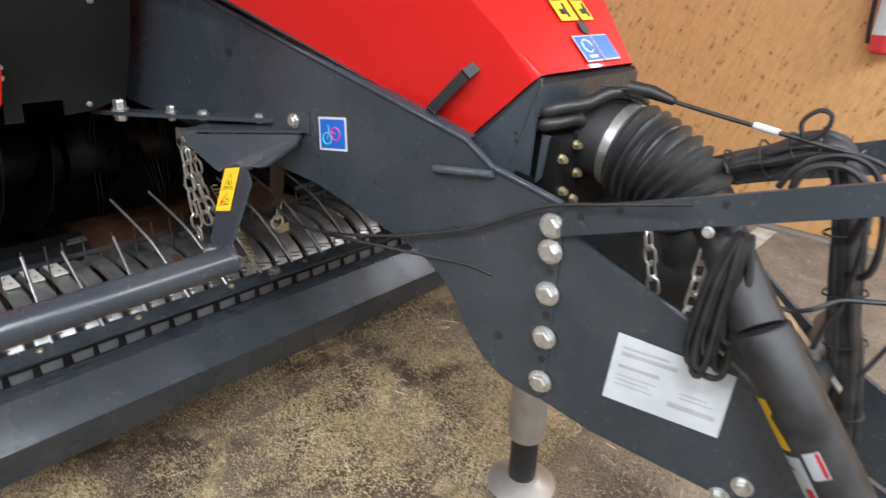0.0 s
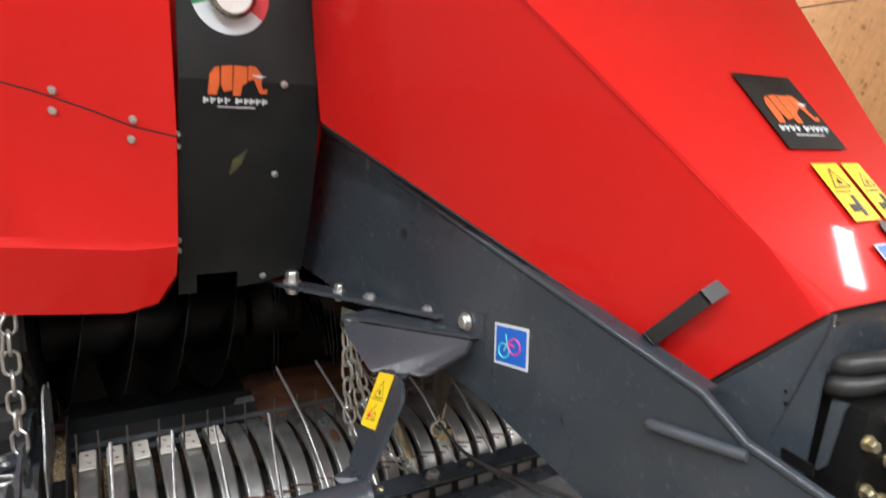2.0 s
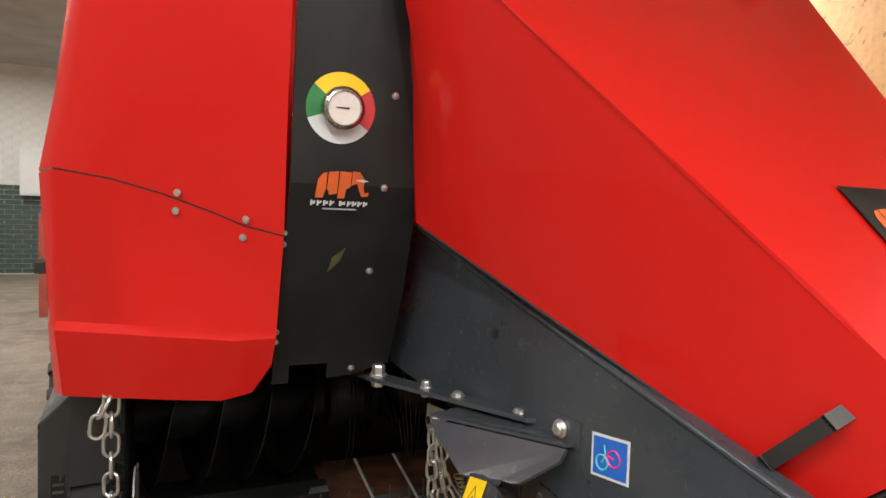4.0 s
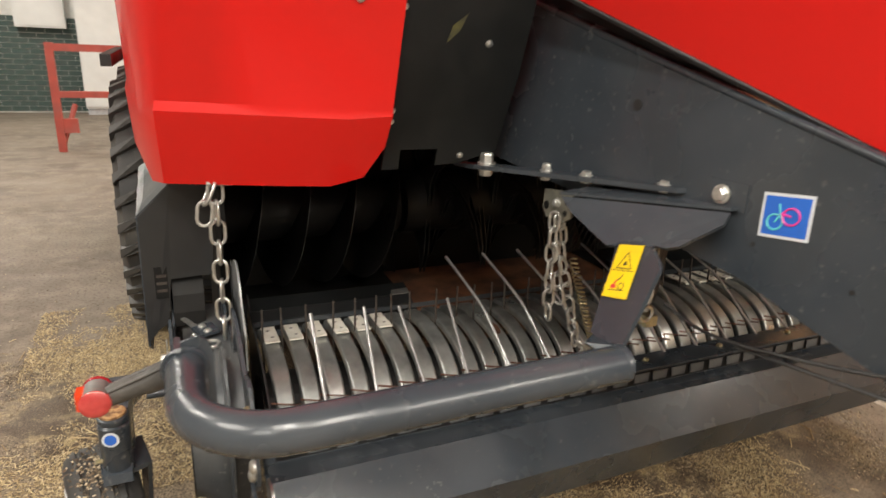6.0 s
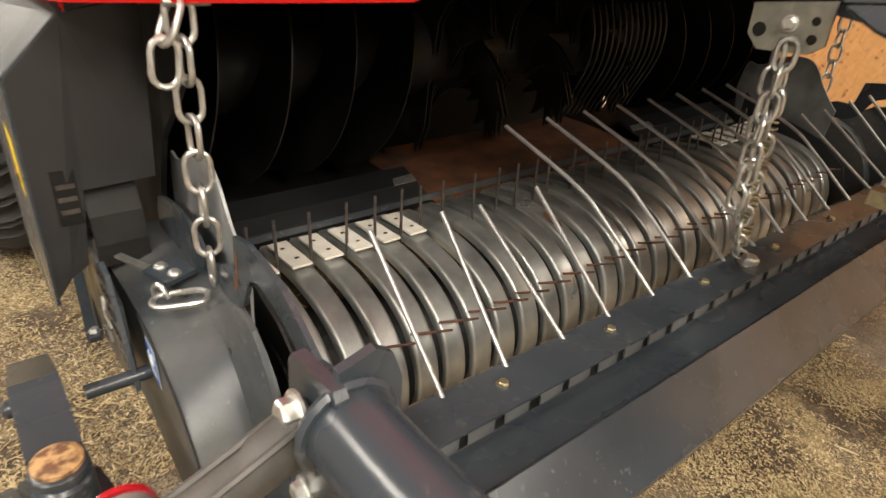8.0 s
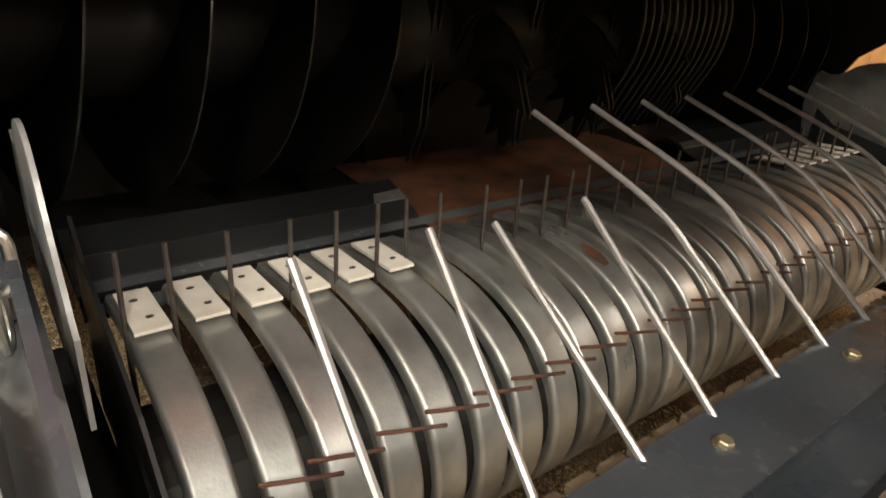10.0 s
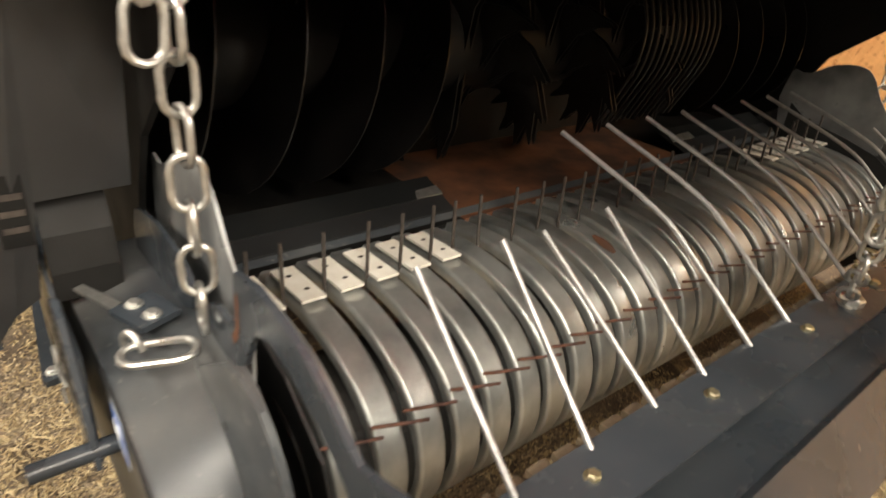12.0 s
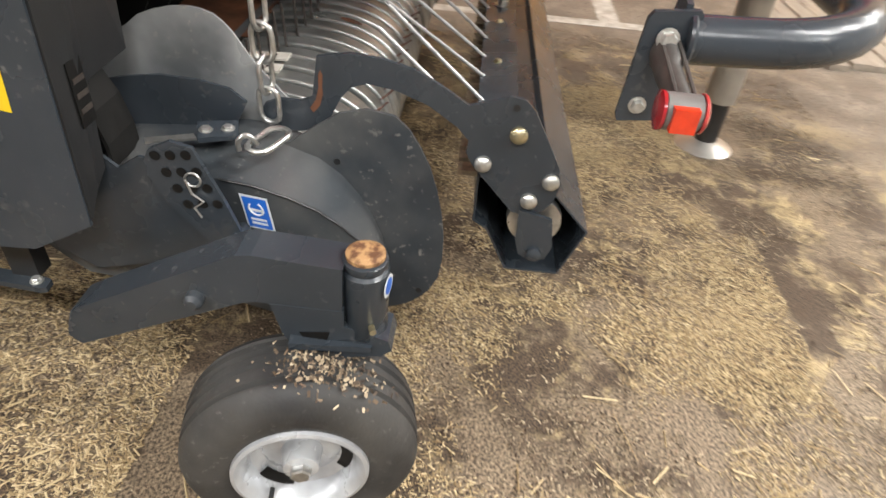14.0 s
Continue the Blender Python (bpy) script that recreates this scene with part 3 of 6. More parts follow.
        bm.faces.new((o1[k], o1[j], i1[j], i1[k]))
    return bm


# wind guard: folded beam with long rods
BEAM = [(0.030, 0.508), (-0.014, 0.508), (-0.018, 0.470), (-0.098, 0.478), (-0.110, 0.491), (-0.190, 0.410), (-0.152, 0.301), (-0.045, 0.300), (0.002, 0.392), (0.030, 0.410)]
beam_bm = hollow_x(BEAM, 0.03, 2.19, 0.004)
for v in beam_bm.verts:
    if v.co.y < -0.06:
        v.co += Vector((0, 0.02, -0.008)) * min(v.co.x, 1.2)
bmesh.ops.bevel(beam_bm, geom=[e for e in beam_bm.edges if abs(e.verts[0].co.x - e.verts[1].co.x) > 1 and e.is_manifold and e.calc_face_angle(0) > 0.3], offset=0.008, segments=4, affect="EDGES", profile=0.5, clamp_overlap=True)
guard = part("wind_guard_beam", beam_bm, M_GREY, baler, "folded anthracite steel beam carrying guard rods")
part("rod_flange", slab([(0.04, 0.042, 0.524), (2.16, 0.042, 0.524), (2.16, -0.043, 0.530), (0.04, -0.043, 0.530)], (0, 0, 0.005), 0.001), M_GREY, guard, "bolted flange strip")
# black strip drawn for the shade between flange and beam
part("seal_strip", box((0.05, -0.014, 0.5085), (2.15, 0.036, 0.5225), 0), M_BLACK, guard, "black strip filling the shaded gap under the flange")
first = None
for i in range(46):
    m = pose(0.07 + i * 0.0455, 0, 0)
    if first is None:
        bm = bmesh.new()
        add_box(bm, (-0.016, 0.031, 0.492), (0.016, 0.068, 0.502))
        bevel_all(bm, 0.001)
        first = part("comb_tooth", bm, mat("dusty_tooth", (0.20, 0.15, 0.09), 0.8, 0, (0.10, 0.075, 0.05), 40, 200, 0.3), guard, "dusty comb tooth behind the flange")
        first.matrix_basis = m
    else:
        shared("comb_tooth", first, m, guard)
# flat dark strip gives the shade in the gaps between comb plates
part("slot_backing", slab([(0.05, -0.0165, 0.474), (2.15, -0.0165, 0.474), (2.15, -0.0150, 0.507), (0.05, -0.0150, 0.507)], (0, -0.002, 0), 0), M_BLACK_SHADE, guard, "dark strip standing in for the shaded gap behind the comb")
first = None
for i in range(29):
    m = pose(BANDS[i] + 0.018 + random.uniform(-0.004, 0.004), random.uniform(-0.001, 0.0), random.uniform(-0.002, 0.001))
    if first is None:
        bm = slab([(-0.024, -0.0195, 0.481), (0.024, -0.0195, 0.481), (0.026, -0.0185, 0.5075), (-0.026, -0.0185, 0.5075)], (0, -0.003, 0), 0.0008)
        first = part("comb_plate", bm, M_COMB, guard, "comb plate under the flange, coloured pale for the light it catches")
        first.matrix_basis = m
    else:
        shared("comb_plate", first, m, guard)
TIPS = [((0.180, 0.185), 0.237, 0.700), ((0.303, 0.325), 0.241, 0.698), ((0.432, 0.430), 0.264, 0.676), ((0.549, 0.575), 0.267, 0.680)]
for i in range(16):
    x = 0.18 + 0.1245 * i
    if 4 <= i <= 11:
        k = -0.036
        pts = curve_pts([(x, 0.03, 0.525), (x + 0.35 * k, 0.15, 0.622), (x + 0.62 * k, 0.235, 0.678), (x + k, 0.435, 0.742)], 5)
    else:
        (xa, xb), yy, zz = TIPS[i if i < 4 else 15 - i]
        if i > 4:
            xa, xb = 2.24 - xa, 2.24 - xb
        pts = [(xa, 0.03, 0.525), (xb, yy, zz)]
    part("guard_rod", tube(pts, 0.0044, 8), M_TINE, guard, smooth=True)
for x in (0.268, 0.514, 0.80, 1.08, 1.36, 1.65, 1.93):
    bolt("bolt", (x, 0.002, 0.530), (0, -0.07, 1), 0.0085, 0.009, guard, M_BRASSY)
bolt("bolt", (0.954, -0.005, 0.530), (0, -0.1, 1), 0.017, 0.02, guard)
for x in (0.03, 2.17):
    part("end_roller", revolve([(0, 0.018), (0, 0.050), (0.018, 0.052), (0.018, 0.018)], (x - 0.004, -0.085, 0.425), (1, 0, 0), 28), M_ZINC, guard, smooth=True)

# near and far end arms of the guard
ARM = [(0.305, 0.711), (0.252, 0.721), (0.200, 0.717), (0.149, 0.705), (0.105, 0.683), (0.059, 0.655), (0.028, 0.664), (-0.006, 0.678), (-0.032, 0.674), (-0.050, 0.656), (-0.106, 0.557), (-0.114, 0.525), (-0.108, 0.490), (-0.092, 0.467), (-0.065, 0.453), (-0.037, 0.459), (0.042, 0.545), (0.056, 0.570), (0.053, 0.592), (0.075, 0.615), (0.125, 0.648), (0.179, 0.668), (0.225, 0.674), (0.252, 0.664), (0.268, 0.645), (0.290, 0.600), (0.315, 0.583), (0.341, 0.577), (0.375, 0.578), (0.398, 0.588), (0.404, 0.605), (0.395, 0.622), (0.370, 0.632), (0.335, 0.632), (0.315, 0.642)]
for sx in (0.0, 2 * XC - 0.008):
    arm = part("guard_arm", extrude_x(ARM, sx, sx + 0.008, 0.0012), M_GREY, baler, "curved anthracite side arm plate")
    s = -1 if sx < 1 else 1
    ex = sx if sx < 1 else sx + 0.008
    for (y, z), mt in (((-0.028, 0.613), M_BRASSY), ((0.025, 0.552), M_BOLT), ((-0.096, 0.530), M_BOLT), ((-0.064, 0.487), M_BOLT)):
        b = part("bolt_head", revolve([(0, 0.015), (0.006, 0.015), (0.011, 0.011), (0.013, 0.004)], (ex, y, z), (s, 0, 0), 18), mt, arm, smooth=True)
    rust_y = ((0.300, 0.690), (0.296, 0.680), (0.298, 0.662), (0.297, 0.648), (0.303, 0.628), (0.314, 0.614), (0.320, 0.622), (0.309, 0.638), (0.304, 0.660), (0.304, 0.680))
    part("rust_patch", slab([(ex + s * 0.0003, y, z) for y, z in rust_y], (s * 0.0003, 0, 0), 0), M_RUST, arm, "rusty worn spot")
    part("pin_hole", revolve([(0, 0.006), (0.0008, 0.006)], (ex, -0.018, 0.660), (s, 0, 0), 14), M_BLACK, arm)
    strap = slab([(ex + s * 0.001, y, z) for y, z in ((-0.050, 0.470), (-0.112, 0.455), (-0.122, 0.395), (-0.112, 0.366), (-0.085, 0.358), (-0.062, 0.372), (-0.052, 0.405))], (s * 0.008, 0, 0), 0.001)
    part("shoe_strap", strap, M_GREY, arm)
    part("bolt_head", revolve([(0, 0.014), (0.008, 0.014), (0.012, 0.008)], (ex + s * 0.009, -0.090, 0.378), (s, 0, 0), 16), M_GREY, arm, smooth=True)

# side drive covers
COVER = [(0.80, 0.50), (0.720, 0.560), (0.628, 0.535), (0.53, 0.540), (0.441, 0.540), (0.39, 0.534), (0.335, 0.519), (0.288, 0.500), (0.248, 0.474), (0.214, 0.442), (0.194, 0.402), (0.184, 0.357), (0.186, 0.300), (0.205, 0.255), (0.26, 0.22), (0.48, 0.28), (0.717, 0.305), (0.79, 0.374)]
EDGE = [(0.80, 0.50), (0.72, 0.56), (0.628, 0.560), (0.53, 0.570), (0.43, 0.578), (0.37, 0.572), (0.30, 0.548), (0.262, 0.520), (0.233, 0.485), (0.210, 0.445), (0.192, 0.402), (0.178, 0.350), (0.172, 0.290), (0.176, 0.240), (0.26, 0.20), (0.48, 0.26), (0.717, 0.285), (0.80, 0.36)]
DISC = [(0.348, 0.572), (0.31, 0.602), (0.265, 0.634), (0.22, 0.646), (0.174, 0.639), (0.150, 0.617), (0.131, 0.588), (0.112, 0.550), (0.097, 0.504), (0.086, 0.456), (0.079, 0.408), (0.078, 0.358), (0.083, 0.312), (0.098, 0.278), (0.118, 0.254), (0.140, 0.236), (0.168, 0.224), (0.26, 0.205), (0.45, 0.22), (0.55, 0.4), (0.45, 0.56)]
HUMP = [(0.722, 0.600), (0.716, 0.650), (0.708, 0.694), (0.698, 0.704), (0.672, 0.697), (0.645, 0.703), (0.622, 0.718), (0.602, 0.734), (0.576, 0.745), (0.546, 0.753), (0.516, 0.756), (0.497, 0.754), (0.478, 0.748), (0.462, 0.736), (0.448, 0.720), (0.438, 0.704), (0.428, 0.688), (0.415, 0.670), (0.401, 0.654), (0.386, 0.638), (0.372, 0.622), (0.352, 0.605), (0.36, 0.50), (0.70, 0.50)]
INNER = ((0.66, 0.60), (0.60, 0.56), (0.46, 0.535), (0.35, 0.505), (0.25, 0.44), (0.215, 0.34), (0.22, 0.24), (0.30, 0.12), (0.66, 0.12))
for sx in (0, 1):
    fx = (lambda x: x) if sx == 0 else (lambda x: 2 * XC - x)
    sg = 1 if sx == 0 else -1
    bm = bmesh.new()
    rings = [[bm.verts.new((fx(x), y, z)) for y, z in prof] for x, prof in ((-0.115, COVER), (-0.108, COVER), (-0.032, EDGE), (0.02, EDGE))]
    n = len(COVER)
    bm.faces.new(rings[0])
    for A, B in zip(rings, rings[1:]):
        for k in range(n):
            bm.faces.new((A[k], A[(k + 1) % n], B[(k + 1) % n], B[k]))
    bm.faces.new(rings[-1][::-1])
    for e in bm.edges:
        if all(v in rings[0] for v in e.verts):
            e.smooth = False
    dcover = part("drive_cover", bm, M_GREY_DUSTY, baler, "dusty anthracite pickup drive cover", smooth=True)
    part("side_disc", slab([(fx(-0.033), y, z) for y, z in DISC], (sg * 0.006, 0, 0), 0.001), M_GREY_DUSTY, dcover)
    hump = bmesh.new()
    add_slab(hump, [(fx(0.035), y, z) for y, z in HUMP], (sg * 0.005, 0, 0))
    rim = [(y, z) for y, z in HUMP[5:13]]
    part("side_plate", hump, M_GREY_WORN, dcover, "rounded worn side plate")
    part("inner_plate", slab([(fx(0.074), y, z) for y, z in INNER], (sg * 0.005, 0, 0), 0.001), M_BLACK, dcover)
    part("rib", slab([(fx(-0.006), y, z) for y, z in ((0.690, 0.600), (0.671, 0.633), (0.627, 0.645), (0.565, 0.655), (0.496, 0.652), (0.450, 0.643), (0.424, 0.622), (0.440, 0.590), (0.489, 0.566), (0.562, 0.560), (0.690, 0.556))], (sg * 0.006, 0, 0), 0.001), M_GREY, dcover)
    part("edge_bead", tube([(fx(-0.117), y, z) for y, z in COVER[4:14]], 0.0022, 6), M_BLACK, dcover)
    for y, z in ((0.27, 0.545), (0.118, 0.275)):
        part("pin_hole", revolve([(0, 0.006), (0.0008, 0.006)], (fx(-0.0335), y, z), (-sg, 0, 0), 14), M_BLACK, dcover)

# adjusting plate with holes and a spring clip on the near cover
adj = part("adjusting_plate", slab([(-0.148, y, z) for y, z in ((0.530, 0.600), (0.495, 0.618), (0.462, 0.610), (0.425, 0.520), (0.395, 0.430), (0.450, 0.420), (0.515, 0.500), (0.545, 0.570))], (0.008, 0, 0), 0.002), M_GREY, baler, "drilled adjusting plate with a spring clip")
for i in range(4):
    for k in range(3):
        part("hole", revolve([(0, 0.0082), (0.0008, 0.0082)], (-0.1485, 0.520 - k * 0.024 - i * 0.012, 0.592 - i * 0.028 + k * 0.003), (-1, 0, 0), 12), M_BLACK_SHADE, adj)
part("spring_clip", tube([(-0.156, 0.465 + 0.012 * math.cos(a), 0.560 + 0.012 * math.sin(a)) for a in [k * math.pi / 8 for k in range(17)]] + [(-0.157, 0.470, 0.535), (-0.154, 0.455, 0.520), (-0.157, 0.470, 0.508), (-0.156, 0.462, 0.49)], 0.002, 6), M_ZINC, adj, smooth=True)
part("pin_shaft", tube([(-0.215, 0.412, 0.448), (-0.118, 0.412, 0.448)], 0.012, 14), M_GREY, adj, smooth=True)
clamp = part("top_clamp", slab([(-0.038, 0.498, 0.588), (-0.020, 0.437, 0.588), (-0.070, 0.418, 0.588), (-0.092, 0.476, 0.588)], (0, 0, 0.008), 0.001), M_GREY, baler, "small bolted clamp block on the cover")
bolt("bolt", (-0.064, 0.474, 0.596), (0, 0, 1), 0.0085, 0.006, clamp, M_BOLT)
bolt("bolt", (-0.052, 0.442, 0.596), (0, 0, 1), 0.0085, 0.006, clamp, M_BOLT)
part("strip", slab([(-0.075, 0.490, 0.590), (-0.104, 0.556, 0.590), (-0.116, 0.550, 0.590), (-0.088, 0.480, 0.590)], (0, 0, 0.004), 0), M_ZINC, clamp)

# gauge wheel
WX, WY, WR = -0.305, 0.262, 0.19


def gauge_wheel(wx):
    prof = [(-0.070, 0.108), (-0.077, 0.130), (-0.077, 0.155), (-0.071, 0.177), (-0.060, 0.190), (-0.050, 0.1965), (-0.046, 0.1975), (-0.043, 0.191), (-0.037, 0.191), (-0.034, 0.199), (-0.014, 0.2), (-0.011, 0.193), (-0.005, 0.193), (-0.002, 0.2), (0.012, 0.2), (0.015, 0.193), (0.021, 0.193), (0.024, 0.2), (0.038, 0.199), (0.041, 0.191), (0.046, 0.1975), (0.060, 0.190), (0.071, 0.177), (0.077, 0.155), (0.077, 0.130), (0.070, 0.108)]
    prof = [(d, r * 0.95) for d, r in prof]
    w = part("gauge_wheel", revolve(prof, (wx, WY, WR), (1, 0, 0), 64, cap=False), M_TYRE, baler, "small ribbed pneumatic gauge wheel", smooth=True)
    rimp = [(-0.030, 0.018), (-0.034, 0.050), (-0.030, 0.070), (-0.040, 0.090), (-0.062, 0.098), (-0.074, 0.104), (-0.080, 0.112), (-0.078, 0.119), (-0.068, 0.121), (-0.03, 0.12)]
    rimp = [(d, r * 0.9 if r > 0.06 else r) for d, r in rimp]
    part("rim", revolve(rimp, (wx, WY, WR), (1, 0, 0), 48), M_RIM, w, "silver painted steel rim", smooth=True)
    part("rim", revolve([(-d, r) for d, r in rimp], (wx, WY, WR), (1, 0, 0), 48), M_RIM, w, smooth=True)
    part("hub", revolve([(-0.068, 0.017), (-0.066, 0.028), (-0.05, 0.031), (-0.03, 0.034), (-0.028, 0.045)], (wx, WY, WR), (1, 0, 0), 28), M_RIM, w, smooth=True)
    for k in range(3):
        a0 = 0.75 + k * 2.094
        ring = [(0.064, a0 + 0.14 * i) for i in range(7)] + [(0.080 + 0.003 * (i % 6 != 0), a0 + 0.84 - 0.14 * i) for i in range(7)]
        # the dish is uncut; a dark sheet paints the shade of each opening
        part("rim_slot", slab([(wx - 0.0415 + (0.004 if r < 0.07 else -0.002), WY + r * math.cos(a), WR + r * math.sin(a)) for r, a in ring], (-0.001, 0, 0), 0), M_BLACK_SHADE, w, "dark sheet drawn for the shaded opening in the rim dish")
    bolt("hub_nut", (wx - 0.066, WY, WR), (-1, 0, 0), 0.017, 0.016, w, M_ZINC, 0)
    part("valve", tube([(wx - 0.06, WY + 0.05, WR - 0.06), (wx - 0.085, WY + 0.052, WR - 0.062)], 0.004, 8), M_RUBBER, w)
    return w


# the caster has swung a little to one side
CAST = Matrix.Translation((-0.275, 0.200, 0)) @ pose(0, 0, 0, 0, 0, 12) @ Matrix.Translation((0.272, -0.178, 0))
gauge_wheel(WX).matrix_basis = CAST
WARM = [(0.632, 0.372), (0.622, 0.398), (0.60, 0.412), (0.352, 0.545), (0.330, 0.548), (0.205, 0.540), (0.207, 0.462), (0.335, 0.462), (0.350, 0.458), (0.622, 0.328), (0.640, 0.345)]
warm = part("wheel_arm", slab([(-0.302, y, z) for y, z in WARM], (0.060, 0, 0), 0.011), M_GREY, baler, "bent anthracite box-section wheel arm")
part("cross_pin", revolve([(0, 0.014), (0.012, 0.014), (0.018, 0.008)], (-0.302, 0.42, 0.458), (-1, 0, 0), 14), M_GREY, warm, smooth=True)
part("caster_post", revolve([(0, 0.030), (0.004, 0.033), (0.120, 0.033), (0.124, 0.028), (0.130, 0.028), (0.132, 0.032), (0.140, 0.032), (0.143, 0.028)], (-0.272, 0.178, 0.402), (0, 0, 1), 32), M_GREY, warm, smooth=True)
part("post_cap", revolve([(0, 0.028), (0.006, 0.028), (0.010, 0.020), (0.011, 0.006)], (-0.272, 0.178, 0.5455), (0, 0, 1), 28), mat("rust_cap", (0.42, 0.25, 0.11), 0.75, 0, (0.13, 0.06, 0.028), 70, 250, 0.5, contrast=(0.42, 0.6)), warm, "rusty orange cap")
part("grease_nipple", tube([(-0.302, 0.165, 0.438), (-0.316, 0.160, 0.440)], 0.005, 8), M_BRASSY, warm)
part("post_bracket", slab([(-0.303, y, z) for y, z in ((0.312, 0.462), (0.298, 0.405), (0.272, 0.360), (0.258, 0.355), (0.150, 0.378), (0.134, 0.392), (0.140, 0.412), (0.205, 0.432), (0.205, 0.462))], (0.060, 0, 0), 0.004), M_GREY, warm)
# no real recess: the pocket's shade is a dark patch on the bracket
part("pocket", slab([(-0.3035, y, z) for y, z in ((0.272, 0.412), (0.226, 0.419), (0.232, 0.398), (0.248, 0.386), (0.258, 0.388))], (-0.001, 0, 0), 0), M_BLACK_SHADE, warm, "dark patch drawn for the shaded pocket in the bracket")
fork = bmesh.new()
add_slab(fork, [(-0.312, 0.150, 0.388), (-0.272, 0.136, 0.388), (-0.215, 0.15, 0.388), (-0.205, 0.26, 0.392), (-0.300, 0.27, 0.392)], (0, 0, 0.012))
add_slab(fork, [(-0.215, 0.15, 0.395), (-0.215, 0.27, 0.400), (-0.215, 0.29, 0.17), (-0.215, 0.235, 0.17)], (0.01, 0, 0))
part("fork", fork, M_GREY, warm).matrix_basis = CAST
part("axle", tube([(-0.37, WY, WR), (-0.19, WY, WR)], 0.014, 14), M_ZINC, warm).matrix_basis = CAST

# crop press: thick bent tube, its end plate and the marker lamp
PX = -0.112
PIPE = [(PX, -0.205, 0.832), (PX, -0.27, 0.834), (PX, -0.32, 0.837)] + [(PX + 0.15 * (1 - math.cos(a)), -0.33 - 0.15 * math.sin(a), 0.838 + 0.020 * a / 1.57) for a in (0.12, 0.32, 0.52, 0.72, 0.92, 1.12, 1.32, 1.5)] + [(0.15, -0.481, 0.859), (0.35, -0.480, 0.860), (0.552, -0.478, 0.861)]
hoop = part("press_tube", tube(PIPE, 0.0315, 32), M_GREY, baler, "thick bent anthracite steel tube", smooth=True)
part("tube_plate", slab([(-0.126, y, z) for y, z in ((-0.152, 0.857), (-0.158, 0.866), (-0.214, 0.872), (-0.218, 0.866), (-0.208, 0.745), (-0.198, 0.722), (-0.146, 0.716), (-0.143, 0.725))], (0.010, 0, 0), 0.0015), M_GREY, hoop)
part("tube_flange", slab([(-0.116, -0.205, 0.876), (-0.088, -0.205, 0.884), (-0.074, -0.204, 0.874), (-0.066, -0.204, 0.851), (-0.066, -0.203, 0.752), (-0.078, -0.203, 0.742), (-0.116, -0.203, 0.728)], (0, 0.008, 0), 0.0015), M_GREY, hoop)
bolt("bolt", (-0.100, -0.205, 0.752), (0, -1, 0), 0.007, 0.006, hoop, M_BOLT)
bolt("bolt", (-0.134, -0.180, 0.836), (-1, 0, 0.1), 0.011, 0.014, hoop, M_BOLT)
bolt("bolt", (-0.126, -0.168, 0.742), (-1, 0, 0), 0.009, 0.010, hoop, M_BOLT)
part("end_cap", revolve([(0, 0.0315), (0.004, 0.0325), (0.009, 0.0325), (0.011, 0.030)], (0.551, -0.478, 0.861), (1, 0, 0), 32), M_GREY, hoop, smooth=True)
part("weld_bead", tube([(PX + 0.034 * math.cos(k * math.pi / 12), -0.208, 0.832 + 0.034 * math.sin(k * math.pi / 12)) for k in range(24)], 0.0045, 6, True), M_GREY, hoop, smooth=True)
LY, LZ, LX = -0.208, 0.792, -0.247
marker = part("marker_lamp", revolve([(0, 0.019), (0.003, 0.022), (0.043, 0.022), (0.046, 0.019)], (LX, LY, LZ), (0, 1, 0), 32), mat("lamp_body", (0.13, 0.125, 0.12), 0.5, 0, (0.09, 0.085, 0.08), 40, 300, 0.1, dust=0.3), baler, "side marker lamp with red and orange lenses", smooth=True)
part("front_lens", revolve([(-0.004, 0.010), (-0.003, 0.018), (0.001, 0.0235), (0.004, 0.0235)], (LX, LY - 0.003, LZ), (0, 1, 0), 32), mat("pale_red_lens", (0.46, 0.05, 0.045), 0.15, 0, (0.36, 0.03, 0.03), 60, 500, 0.3, coat=0.6), marker, "round pale red lens", smooth=True)
part("rear_lens", revolve([(0, 0.0235), (0.004, 0.0235), (0.007, 0.014)], (LX, LY + 0.045, LZ), (0, 1, 0), 32), M_LENS_RED, marker, smooth=True)
part("side_lens", box((LX - 0.028, LY + 0.009, LZ - 0.0145), (LX - 0.010, LY + 0.038, LZ + 0.0145), 0.005), M_LENS_ORANGE, marker, "square orange lens")
M_ARM = mat("grey_rubber", (0.060, 0.054, 0.048), 0.55, 0, (0.036, 0.033, 0.030), 30, 300, 0.15, dust=0.22)
bm = tube(curve_pts([(-0.127, -0.182, 0.812), (-0.140, -0.182, 0.811), (-0.165, -0.184, 0.806), (-0.200, -0.187, 0.799), (-0.232, -0.190, 0.793)], 5), 0.017, 18, radii=[0.0175 - 0.00015 * k for k in range(21)])
for v in bm.verts:
    v.co.z = 0.803 + (v.co.z - 0.803) * (1.45 if v.co.x > -0.17 else 1.2)
larm = part("lamp_arm", bm, M_ARM, marker, "dark rubber lamp arm", smooth=True)
for dy in (-0.012, 0.010):
    part("ridge", tube(curve_pts([(-0.132, -0.182 + dy, 0.836), (-0.165, -0.185 + dy, 0.826), (-0.228, -0.190 + dy, 0.806)], 5), 0.0028, 6), M_ARM, larm, smooth=True)

# press arm with its shelf and strap
GN = Vector((0.738, 0.216, -0.639))
